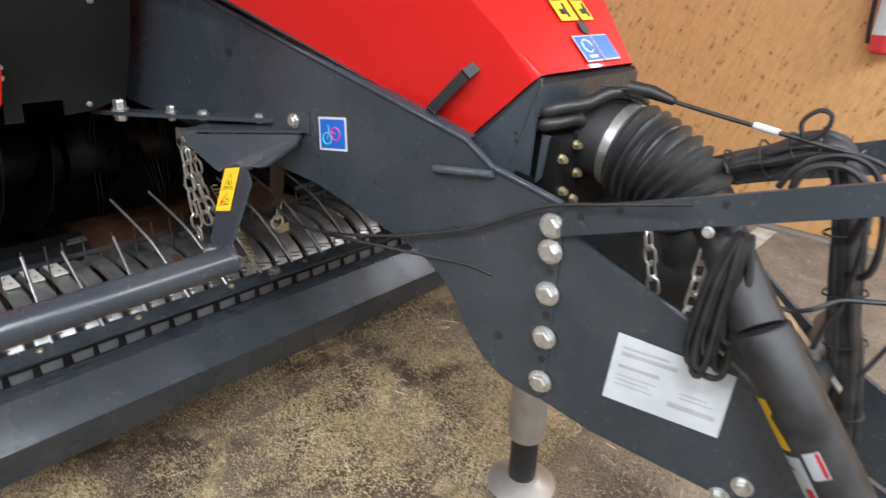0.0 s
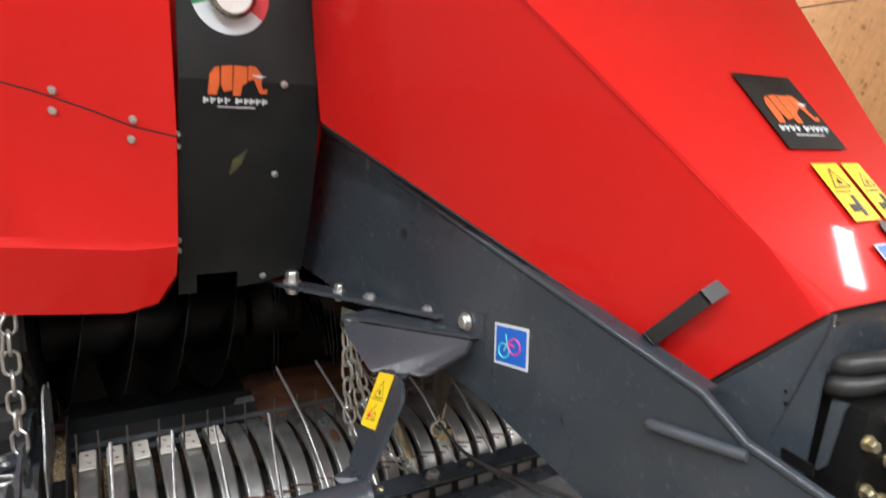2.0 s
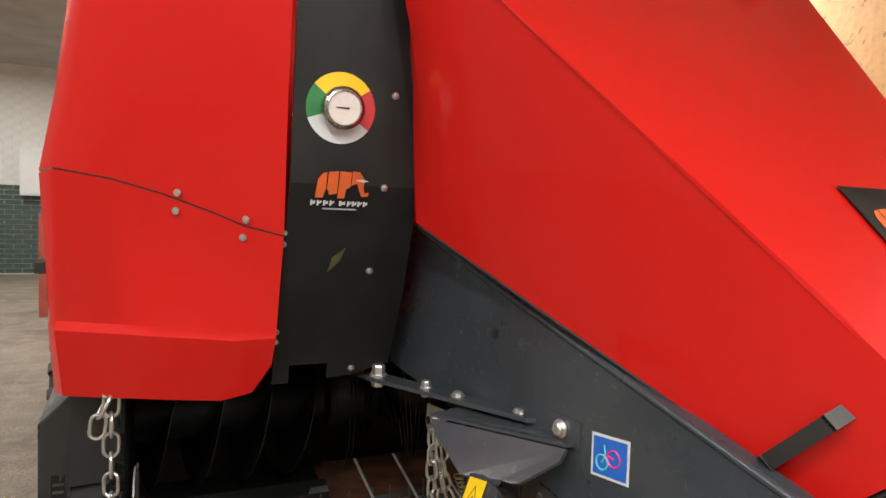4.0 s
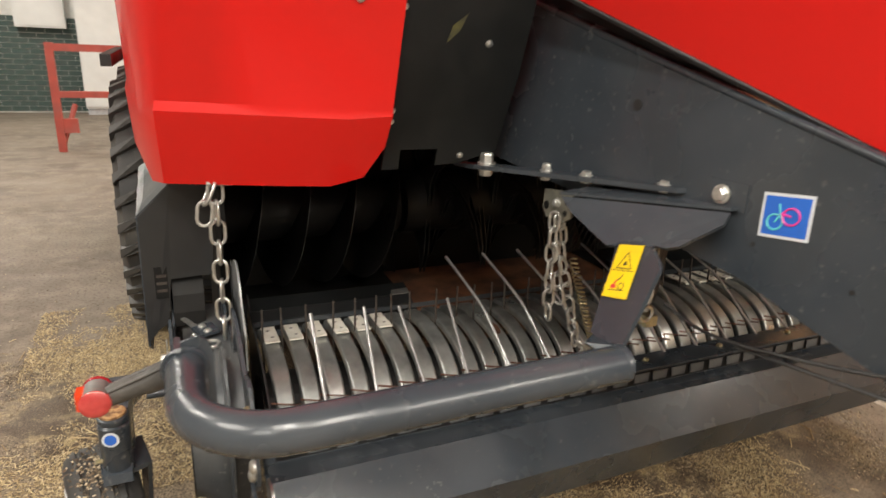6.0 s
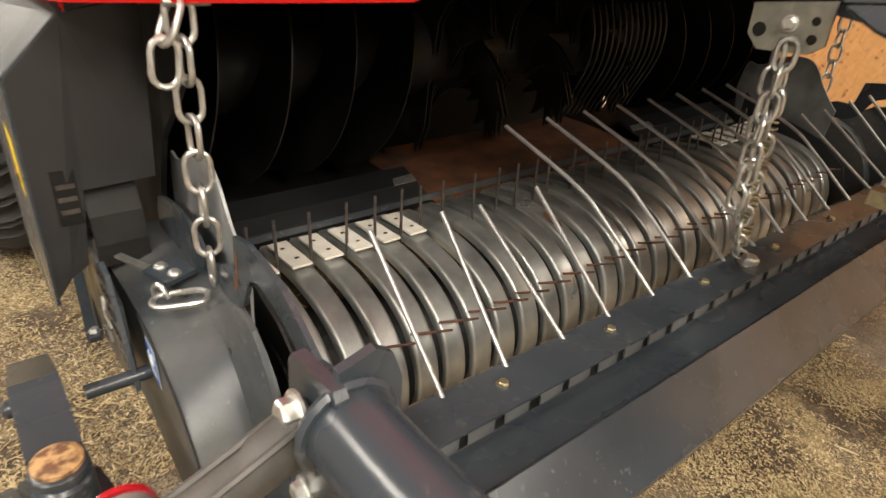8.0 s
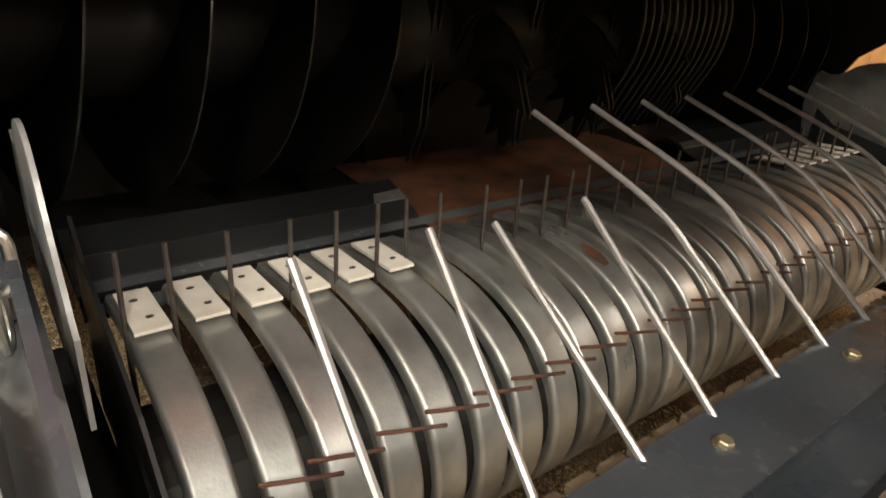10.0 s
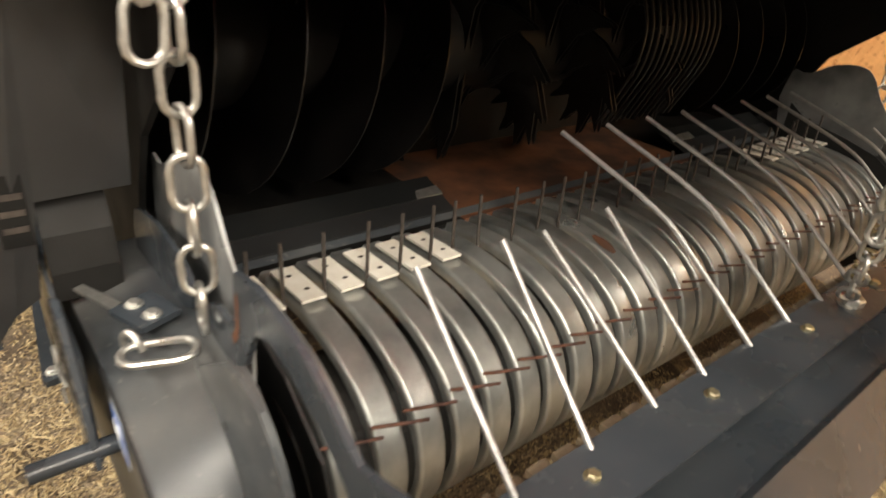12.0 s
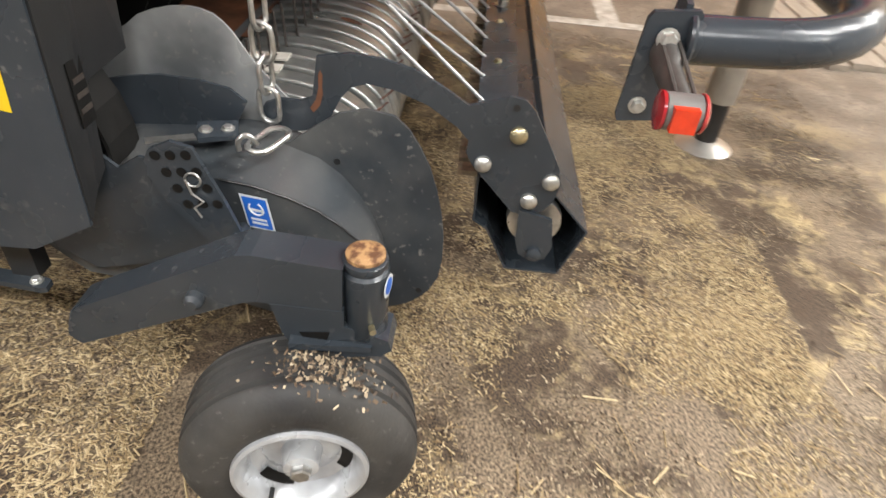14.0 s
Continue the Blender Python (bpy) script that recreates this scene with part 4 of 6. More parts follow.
ARMPTS = [(0.643, -0.134, 1.063), (0.772, -0.452, 1.100), (0.755, -0.458, 1.082), (0.700, -0.420, 1.035), (0.690, -0.404, 1.028), (0.682, -0.380, 1.026), (0.664, -0.386, 1.022), (0.640, -0.322, 1.012), (0.638, -0.300, 1.008), (0.640, -0.272, 1.013), (0.637, -0.178, 1.042)]
parm = part("press_arm", slab(ARMPTS, GN * 0.008, 0.0), M_GREY, baler, "folded anthracite steel press arm")
decal_o = Vector((0.596, -0.361, 0.932))
su, sv = Vector((0.002, -0.062, 0.016)).normalized(), Vector((0.049, 0.027, 0.085)).normalized()
sn = su.cross(sv).normalized()


def on_arm(a, b, lift=-0.0095):
    """A point on the arm's lower leaf: a across, b up."""
    return decal_o + su * a + sv * b + sn * lift


part("lower_leaf", slab([on_arm(a, b) for a, b in ((-0.012, 0.108), (-0.008, 0.05), (0.0, -0.070), (0.044, -0.082), (0.088, -0.078), (0.100, -0.02), (0.113, 0.062), (0.108, 0.074), (0.086, 0.096), (0.04, 0.112))], sn * 0.008, 0.001), M_GREY, parm)
part("saddle", slab([on_arm(0.0, -0.070), on_arm(0.088, -0.078), Vector((0.556, -0.500, 0.846)), Vector((0.520, -0.476, 0.886)), Vector((0.515, -0.430, 0.884))], (0.004, 0.002, -0.006), 0), M_GREY, parm)
part("shelf", slab([(0.642, -0.130, 1.066), (0.772, -0.452, 1.103), (0.800, -0.455, 1.103), (0.790, -0.40, 1.100), (0.752, -0.13, 1.078)], (0, 0, 0.006), 0.001), M_GREY, parm)
part("tab", slab([(0.779, -0.385, 1.10), (0.790, -0.465, 1.10), (0.790, -0.465, 1.150), (0.779, -0.385, 1.150)], (0.006, 0.001, 0), 0.001), M_GREY, parm)
bolt("bolt", (0.782, -0.418, 1.125), (-1, -0.139, 0), 0.013, 0.012, parm)
stk = decal(parm, "warning_sticker", decal_o, su, sv, 0.064, 0.102, M_YELLOW, "yellow warning sticker", 0.0015)


def tri_mark(parent, o, u, v, n, w, material):
    bm = bmesh.new()
    o = Vector(o) + n * 0.0022
    k = 0.085
    outer = [o, o + u * w, o + u * (w / 2) + v * w * 0.87]
    cen = (outer[0] + outer[1] + outer[2]) / 3
    inner = [cen + (p - cen) * (1 - 2.2 * k) for p in outer]
    ov, iv = [bm.verts.new(p) for p in outer], [bm.verts.new(p) for p in inner]
    for i in range(3):
        bm.faces.new((ov[i], ov[(i + 1) % 3], iv[(i + 1) % 3], iv[i]))
    bv = [bm.verts.new(cen + u * a + v * b) for a, b in ((-0.1 * w, -0.12 * w), (0.16 * w, -0.12 * w), (0.05 * w, 0.1 * w), (-0.06 * w, 0.06 * w))]
    bm.faces.new(bv)
    return part("print", bm, material, parent)


def figure_mark(parent, o, u, v, n, w):
    """A small red figure beside a dark wheel, as slim strokes."""
    o = Vector(o) + n * 0.0022
    for mt, q in ((M_STK_RED, ((0.05, 0.30), (0.25, 0.42), (0.42, 0.30), (0.40, 0.18), (0.12, 0.16))), (M_STK_RED, ((0.20, 0.44), (0.34, 0.62), (0.40, 0.58), (0.30, 0.40))), (M_STK_BLACK, ((0.0, 0.06), (0.95, 0.10), (0.95, 0.14), (0.0, 0.10))), (M_STK_BLACK, ((0.40, 0.58), (0.62, 0.86), (0.66, 0.83), (0.45, 0.55)))):
        part("print", slab([o + u * (a * w) + v * (b * w) for a, b in q], n * 0.0003, 0), mt, parent)
    part("print", tube([o + u * (w * (0.72 + 0.17 * math.cos(a * 0.628))) + v * (w * (0.30 + 0.17 * math.sin(a * 0.628))) for a in range(10)], w * 0.022, 5, True), M_STK_BLACK, parent)


tri_mark(stk, decal_o + su * 0.012 + sv * 0.055, su, sv, sn, 0.040, M_STK_BLACK)
figure_mark(stk, decal_o + su * 0.012 + sv * 0.010, su, sv, sn, 0.040)
decal(stk, "print", decal_o + su * 0.004 + sv * 0.051, su, sv, 0.056, 0.0012, M_STK_BLACK, "", 0.002)

S0, S1 = Vector((0.588, 0.262, 1.058)), Vector((0.785, -0.325, 1.108))
sd = (S1 - S0).normalized()
ss = sd.cross(Vector((0, 0, 1))).normalized()
strap = part("strap", slab([S0 - ss * 0.016, S0 + sd * 0.09 - ss * 0.026, S1 - ss * 0.024, S1 + sd * 0.018 - ss * 0.010, S1 + sd * 0.018 + ss * 0.010, S1 + ss * 0.024, S0 + sd * 0.09 + ss * 0.026, S0 + ss * 0.016], (0, 0, 0.010), 0.002), M_GREY, baler, "flat bolted steel strap under the hood")
for d, r, h in ((0.10, 0.017, 0.030), (0.29, 0.011, 0.018), (0.40, 0.012, 0.010), (0.585, 0.013, 0.008)):
    bolt("nut", S0 + sd * d + Vector((0, 0, 0.010)), (0, 0, 1), r, h, strap)
    bolt("bolt_head", S0 + sd * d, (0, 0, -1), r, h * 0.6, strap)

# chains: links are parts of each chain
chain_a = part("lift_chain", tube([(-0.03, 0.385, 1.012), (0.03, 0.385, 1.012)], 0.008, 10), M_ZINC, baler, "galvanised steel chain holding the pickup")
chain("link", [(-0.010, 0.385, 1.015), (-0.011, 0.386, 0.80), (-0.010, 0.384, 0.568)], chain_a, M_ZINC, 0.062, 0.034, 0.0045, 40)
chain("link", [(-0.014, 0.380, 1.012), (-0.036, 0.372, 0.968), (-0.043, 0.370, 0.905)], chain_a, M_ZINC, 0.062, 0.034, 0.0045, 10)
part("link", tube([Vector((-0.066, 0.372, 0.591)) + Vector((p[2] * 0.85 + p[0] * 0.35, p[0] * 0.9 - p[2] * 0.35, p[2] * 0.05)) for p in link_pts(0.088, 0.040)], 0.0050, 8, True), M_ZINC, chain_a, smooth=True)
part("end_eye", tube(curve_pts([(-0.092, 0.412, 0.582), (-0.092, 0.412, 0.598), (-0.087, 0.402, 0.607), (-0.082, 0.392, 0.600), (-0.079, 0.387, 0.588)], 4), 0.0045, 8), M_ZINC, chain_a, smooth=True)
chain_b = part("press_chain", slab([(0.694, 0.008, 1.046), (0.690, 0.004, 1.004), (0.688, -0.016, 0.985), (0.688, -0.088, 0.990), (0.690, -0.107, 1.004), (0.694, -0.104, 1.062)], (0.005, 0, 0), 0.001), mat("dull_zinc_plate", (0.26, 0.25, 0.20), 0.5, 0.5, (0.16, 0.155, 0.13), 30, 300, 0.1, dust=0.2), baler, "galvanised chain and spring on the wind guard")
for y, z, r in ((-0.012, 1.012, 0.010), (-0.088, 1.010, 0.007), (-0.086, 1.034, 0.006)):
    part("hole", revolve([(0, r), (0.0006, r)], (0.6885 + 0.08 * (z - 1.0), y, z), (-1, 0, 0.08), 14), M_BLACK_SHADE, chain_b)
bolt("bolt", (0.690, -0.053, 1.026), (-1, 0, 0.08), 0.009, 0.009, chain_b)
chain("link", [(0.680, -0.065, 1.005), (0.683, -0.060, 0.85), (0.70, -0.05, 0.72)], chain_b, M_ZINC, 0.046, 0.026, 0.0036, 30)
chain("link", [(0.700, -0.055, 1.005), (0.720, -0.055, 0.88), (0.80, -0.03, 0.66), (0.90, -0.005, 0.56)], chain_b, M_ZINC, 0.046, 0.026, 0.0036, 0)
chain("link", [(0.690, -0.05, 1.000), (0.705, -0.045, 0.90), (0.735, -0.045, 0.74)], chain_b, M_ZINC, 0.046, 0.026, 0.0036, 60)
coil = []
for k in range(0, 200):
    a = k * 0.75
    p = Vector((0.760, -0.04, 0.88)).lerp(Vector((0.885, -0.008, 0.60)), k / 200)
    coil.append(p + Vector((math.cos(a) * 0.010, math.sin(a) * 0.010, 0)))
part("spring", tube(coil, 0.0022, 5), M_BRASSY, chain_b, smooth=True)
chain_far = part("lift_chain", tube([(2.17, 0.43, 1.012), (2.23, 0.43, 1.012)], 0.008, 10), M_ZINC, baler, "galvanised steel chain holding the pickup")
chain("link", [(2.205, 0.44, 1.01), (2.205, 0.43, 0.60)], chain_far, M_ZINC, 0.062, 0.036, 0.0050, 40)

# drawbar side plates
def dp(y, z, off=0.0):
    return (0.729 - 0.139 * y - off, y, z)


TONGUE = [(0.304, 1.085), (0.179, 1.467), (-0.202, 1.350), (-0.60, 1.236), (-0.881, 1.155), (-0.942, 1.112), (-1.02, 1.092), (-1.098, 1.073), (-1.10, 0.66), (-1.087, 0.649), (-1.04, 0.655), (-0.991, 0.671), (-0.950, 0.700), (-0.915, 0.740), (-0.876, 0.805), (-0.844, 0.847), (-0.80, 0.880), (-0.745, 0.906), (-0.475, 0.985), (0.049, 1.06)]
for s in (0, 1):
    g = (lambda p: p) if s == 0 else mx_
    sg = -1 if s == 0 else 1
    n = (0.012, 0.0017, 0) if s == 0 else (-0.012, 0.0017, 0)
    out = Vector((sg, -0.139, 0)).normalized()
    plate = part("drawbar_plate", slab([g(dp(y, z)) for y, z in TONGUE], n, 0.0015), M_GREY, baler, "large anthracite drawbar side plate")
    EDGE = ((0.179, 1.468), (-0.202, 1.352), (-0.60, 1.238), (-0.881, 1.157), (-0.942, 1.114), (-1.02, 1.094), (-1.09, 1.074))
    part("top_bend", tube([g(dp(y, z, -0.004)) for y, z in EDGE], 0.0075, 12), M_GREY, plate, smooth=True)
    for (ya, za), (yb, zb) in zip(EDGE[:4], EDGE[1:4]):
        part("top_flange", slab([g(dp(ya, za + 0.004, -0.004)), g(dp(yb, zb + 0.004, -0.004)), g(dp(yb, zb + 0.006, -0.030)), g(dp(ya, za + 0.006, -0.030))], (0, 0, -0.004), 0), M_GREY, plate)
    FRONT = [(-1.06, 1.065), (-1.06, 0.655), (-1.20, 0.622), (-1.468, 0.600), (-1.60, 0.56), (-1.85, 0.52), (-1.85, 0.66), (-1.52, 0.80), (-1.337, 0.922), (-1.116, 1.018), (-1.11, 1.055)]
    fp = part("front_plate", slab([g(dp(y, z, -0.004)) for y, z in FRONT], n, 0.0015), M_GREY, plate)
    bar = part("hose_bar", slab([g(dp(y, z, 0.010)) for y, z in ((-1.10, 1.072), (-1.10, 1.018), (-1.554, 1.168), (-2.2, 1.37), (-2.2, 1.43), (-1.543, 1.213))], n, 0.0015), M_GREY, plate)
    for y, z in ((-1.20, 1.092), (-1.36, 1.14), (-1.135, 1.065)):
        part("hole", revolve([(0, 0.006), (0.0008, 0.006)], g(dp(y, z, 0.0105)), out, 14), M_BLACK, bar)
    for z, y in ((1.031, -1.078), (0.980, -1.080), (0.893, -1.084), (0.797, -1.088), (0.694, -1.090)):
        bolt("bolt", g(dp(y, z, 0.0005)), out, 0.0185, 0.017, plate)
    for z, y in ((0.940, -1.083), (0.845, -1.086), (0.745, -1.087)):
        part("hole", revolve([(0, 0.008), (0.0008, 0.008)], g(dp(y, z, 0.0005)), out, 14), M_BLACK, plate)
    for y, z, r in ((-0.2, 1.258, 0.011), (-0.029, 1.358, 0.004), (-0.987, 0.763, 0.010), (-0.656, 1.025, 0.004), (-0.489, 1.053, 0.004)):
        part("hole", revolve([(0, r), (0.0008, r)], g(dp(y, z, 0.0005)), out, 16), M_BLACK, plate)
    part("edge_rail", tube([g(dp(-0.812, 1.089, 0.004)), g(dp(-0.818, 1.089, 0.006)), g(dp(-0.880, 1.096, 0.006)), g(dp(-0.950, 1.103, 0.004))], 0.0085, 12, radii=[0.005, 0.0085, 0.0085, 0.0075]), M_GREY_LIGHTER, plate, "rounded bar in lighter anthracite paint welded on", smooth=True)
    # black sheet added to darken the open gap between plate and hood
    part("under_web", slab([g(dp(y, z, -0.030)) for y, z in ((0.28, 1.08), (0.17, 1.50), (-0.20, 1.375), (-0.70, 1.20), (-0.80, 1.12), (-1.04, 1.06), (-1.04, 1.00), (-0.60, 0.98))], n, 0), M_BLACK, plate)
    if s == 0:
        o = Vector(dp(-0.494, 1.070))
        nn = Vector((-1, -0.139, 0)).normalized()
        u = Vector((0.139, -1, 0.12)).normalized()
        v = Vector((0.0, 0.03, 1)).normalized()
        stq = part("instruction_sticker", slab([o + nn * 0.0012, o + u * 0.085 + nn * 0.0012, o + u * 0.085 + v * 0.075 + nn * 0.0012, o + v * 0.075 + nn * 0.0012], nn * 0.0006, 0), M_WHITE, plate, "blue pictogram sticker with a white border")

        def on(a, b, lift=0.0022):
            return o + u * a + v * b + nn * lift

        part("print", slab([on(0.005, 0.005), on(0.080, 0.005), on(0.080, 0.070), on(0.005, 0.070)], nn * 0.0003, 0), M_BLUE, stq)
        for (a, b, r, mt) in ((0.026, 0.027, 0.013, M_CYAN), (0.052, 0.038, 0.014, M_PINK)):
            part("print", tube([on(a + r * math.cos(k * math.pi / 10), b + r * math.sin(k * math.pi / 10), 0.003) for k in range(20)], 0.0018, 5, True), mt, stq)
        part("print", tube([on(0.026, 0.027, 0.003), on(0.034, 0.040, 0.003), on(0.030, 0.058, 0.003)], 0.0018, 5), M_CYAN, stq)
        part("print", tube([on(0.034, 0.042, 0.003), on(0.052, 0.038, 0.003)], 0.0018, 5), M_PINK, stq)
        # paper in a sleeve
        po = [Vector(dp(y + 0.008, z - 0.016, -0.0028)) for y, z in ((-1.225, 0.731), (-1.434, 0.736), (-1.439, 0.866), (-1.236, 0.876))]
        paper = part("paper_sheet", slab(po, nn * 0.0008, 0), M_WHITE, fp, "printed white paper sheet stuck to the drawbar")
        pu, pv = (po[1] - po[0]), (po[3] - po[0])

        def bar_on(a, b, w, h, mt):
            q = po[0] + pu * a + pv * b + nn * 0.0014
            part("print", slab([q, q + pu * w, q + pu * w + pv * h, q + pv * h], nn * 0.0003, 0), mt, paper)

        for a, b, w, h in ((0.07, 0.80, 0.40, 0.035), (0.07, 0.70, 0.48, 0.06), (0.07, 0.52, 0.36, 0.05), (0.07, 0.40, 0.36, 0.02), (0.07, 0.33, 0.30, 0.02), (0.07, 0.26, 0.34, 0.02), (0.55, 0.20, 0.38, 0.07), (0.62, 0.36, 0.28, 0.02), (0.62, 0.42, 0.22, 0.02)):
            bar_on(a, b, w, h, M_GREYPRINT)

# red hood
HX = 1.140


def hm(p):
    return Vector((2 * HX - p[0], p[1], p[2]))


C, B_, A_ = Vector((0.95, -0.972, 1.282)), Vector((0.908, -0.845, 1.15)), Vector((0.637, -0.017, 1.483))
RIDGE = Vector((-0.4, 0.8, 0.8))
C2 = C + RIDGE * 1.10
A2 = Vector((0.575, -0.02, 2.25))
C3, A3 = C + RIDGE * 1.45, Vector((0.57, 0.30, 2.60))
bm = bmesh.new()
NS, NB, NT = 14, 2, 5
top_edge = [A2.lerp(C2, k / NB) for k in range(NB)] + [C2.lerp(C, k / (NS - NB)) for k in range(NS - NB + 1)]
grid = []
for k in range(NS + 1):
    lo_ = A_.lerp(B_, k / NS)
    grid.append([bm.verts.new(lo_.lerp(top_edge[k], t / NT)) for t in range(NT + 1)])
for P_, Q_ in zip(grid, grid[1:]):
    for t in range(NT):
        bm.faces.new((P_[t], Q_[t], Q_[t + 1], P_[t + 1]))
rim_ = [g[-1] for g in grid]
ridge = rim_[NB:]
ws = [bm.verts.new(hm(p)) for p in [A_, B_, C, C3, A2]]
v3, va = bm.verts.new(C3), bm.verts.new(A3)
back = [bm.verts.new(p) for p in ((0.57, 0.62, 2.60), (1.91, 0.62, 2.60))]
bm.faces.new(ws[::-1])
bm.faces.new([ridge[-1], ws[2], ws[3], v3] + ridge[:-1])
bm.faces.new([v3, va] + rim_[:NB + 1])
bm.faces.new((v3, ws[3], back[1], back[0], va))
soft_edges = [e for e in bm.edges if (e.verts[0] in ridge + [v3] and e.verts[1] in ridge + [v3]) or (e.verts[0] in ws[2:4] and e.verts[1] in ws[2:4])]
bmesh.ops.bevel(bm, geom=soft_edges, offset=0.022, segments=5, affect="EDGES", profile=0.5)
bmesh.ops.solidify(bm, geom=bm.faces[:], thickness=0.003)
hood = part("hood", bm, M_RED, baler, "glossy red front hood with a sloping nose", smooth=True)
for gm in (lambda p: Vector(p), hm):
    sgn = 1 if gm((0.95, 0, 0)).x < 1.1 else -1
    part("gusset", slab([gm(p) for p in ((0.912, -0.840, 1.142), (0.955, -0.972, 1.276), (0.945, -0.978, 1.262), (0.932, -0.976, 1.06), (0.922, -0.93, 1.085), (0.914, -0.88, 1.09))], (sgn * 0.006, 0, 0), 0.001), M_GREY, hood)
    for y, z in ((-0.945, 1.172), (-0.947, 1.157)):
        part("hole", revolve([(0, 0.0028), (0.0006, 0.0028)], gm((0.9255, y, z)), (-sgn, 0, 0), 10), M_BLACK_SHADE, hood)
part("hood_seal", tube([A_ + Vector((0.012, 0, -0.006)), B_ + Vector((0.012, 0.0, -0.006)), C + Vector((0.012, 0.004, -0.010))], 0.009, 8), M_RUBBER, hood)
part("nose_frame", slab([(0.940, -0.984, 1.266), (1.318, -0.984, 1.266), (1.318, -0.978, 1.205), (0.940, -0.978, 1.205)], (0, 0.006, 0), 0.0015), M_GREY, hood)
# lip coloured black to give the shaded gap under the hood's edge
part("nose_lip", slab([(0.958, -0.979, 1.262), (1.318, -0.979, 1.262), (1.318, -0.955, 1.272), (0.958, -0.955, 1.272)], (0, 0, 0.005), 0.001), M_BLACK, hood)
# handle on the hood's side
side_n = (B_ - A_).cross(C - A_).normalized()
if side_n.x > 0:
    side_n = -side_n
h0, h1 = Vector((0.879, -0.764, 1.186)), Vector((0.911, -0.853, 1.288))
hd = (h1 - h0).normalized()
hw = hd.cross(side_n).normalized()
hb = bmesh.new()
P = [h0, h0 + hd * 0.022 + side_n * 0.026, h1 - hd * 0.022 + side_n * 0.026, h1]
for a, b in zip(P, P[1:]):
    q = (b - a).normalized()
    m = q.cross(hw).normalized() * 0.006
    add_slab(hb, [a - hw * 0.011 - m, b - hw * 0.011 - m, b + hw * 0.011 - m, a + hw * 0.011 - m], m * 2)
part("handle", hb, M_RUBBER, hood, "black plastic grab handle")
# stickers on the sloping nose
nu = Vector((1, 0, 0))
nv = (Vector((0, 0.8, 0.8))).normalized()
nose_n = nu.cross(nv).normalized()
if nose_n.z < 0:
    nose_n = -nose_n


def nose(x, d, lift=0.0):
    """A point on the nose: x across, d up the slope."""
    return Vector((x, C.y, C.z)) + nv * d + nose_n * (0.0045 + lift)


def nose_rect(name, x0, d0, x1, d1, material, parent, lift=0.0, label=""):
    return part(name, slab([nose(x0, d0, lift), nose(x1, d0, lift), nose(x1, d1, lift), nose(x0, d1, lift)], nose_n * 0.0005, 0), material, parent, label)


for x0 in (1.128, 1.200):
    k = nose_rect("sticker", x0, 0.012, x0 + 0.066, 0.078, M_WHITE, hood, 0, "blue and white pictogram sticker")
    nose_rect("print", x0 + 0.003, 0.015, x0 + 0.063, 0.075, M_BLUE, k, 0.001)
    if x0 > 1.15:
        continue
    part("print", tube([nose(x0 + 0.033 + 0.017 * math.cos(t * 0.5), 0.050 + 0.016 * math.sin(t * 0.5), 0.002) for t in range(12)], 0.0022, 5), M_WHITE, k)
    nose_rect("print", x0 + 0.016, 0.020, x0 + 0.050, 0.027, M_WHITE, k, 0.002)
part("round_hole", revolve([(0, 0.017), (0.001, 0.017)], nose(1.198, 0.099, -0.0005), nose_n, 24), M_BLACK, hood)
for x0 in (1.130, 1.210):
    k = nose_rect("sticker", x0, 0.118, x0 + (0.068 if x0 < 1.2 else 0.050), 0.226, M_YELLOW, hood, 0, "yellow warning sticker")
    tri_mark(k, nose(x0 + 0.010, 0.178), nu, nv, nose_n, 0.044 if x0 < 1.2 else 0.034, M_STK_BLACK)
    nose_rect("print", x0 + 0.014, 0.134, x0 + 0.032, 0.148, M_STK_BLACK, k, 0.001)
    nose_rect("print", x0 + 0.034, 0.126, x0 + 0.043, 0.164, M_STK_BLACK, k, 0.001)
    nose_rect("print", x0 + 0.006, 0.170, x0 + 0.044, 0.172, M_STK_BLACK, k, 0.001)


def emblem(parent, at, u, v, n, w):
    """A plain orange four-legged emblem over pale bars."""
    s = w / 10.0

    def p(a, b, lift=0.0016):
        return at + u * (a * s) + v * (b * s) + n * lift

    def poly(pts, mt, lift=0.0016):
        part("print", slab([p(a, b, lift) for a, b in pts], n * 0.0003, 0), mt, parent)

    poly([(1.0, 3.4), (2.2, 3.4), (2.6, 5.0), (2.5, 7.6), (1.8, 7.4), (1.2, 6.4)], M_ORANGE)
    poly([(2.75, 7.65), (2.75, 5.0), (3.2, 3.9), (4.4, 4.2), (4.3, 7.9)], M_ORANGE)
    poly([(4.5, 7.9), (4.5, 3.4), (5.6, 3.4), (5.8, 5.0), (6.4, 5.4), (6.4, 7.8)], M_ORANGE)
    poly([(6.5, 8.0), (6.5, 5.6), (7.4, 6.0), (7.8, 5.0), (8.4, 3.8), (9.4, 3.9), (9.5, 4.6), (8.8, 4.4), (8.5, 5.4), (8.6, 6.6), (7.6, 7.9)], M_ORANGE)
    poly([(7.0, 6.6), (8.2, 6.2), (9.2, 6.5), (8.2, 6.7)], M_WHITE, 0.0022)
    for k, a in enumerate((0.4, 1.4, 2.4, 3.4, 4.9, 6.2, 7.0, 7.9, 8.8)):
        w_ = 1.0 if k == 4 else 0.72
        poly([(a, 2.1), (a + w_ * 0.42, 2.1), (a + w_ * 0.42, 3.0), (a, 3.0)], M_WHITE)
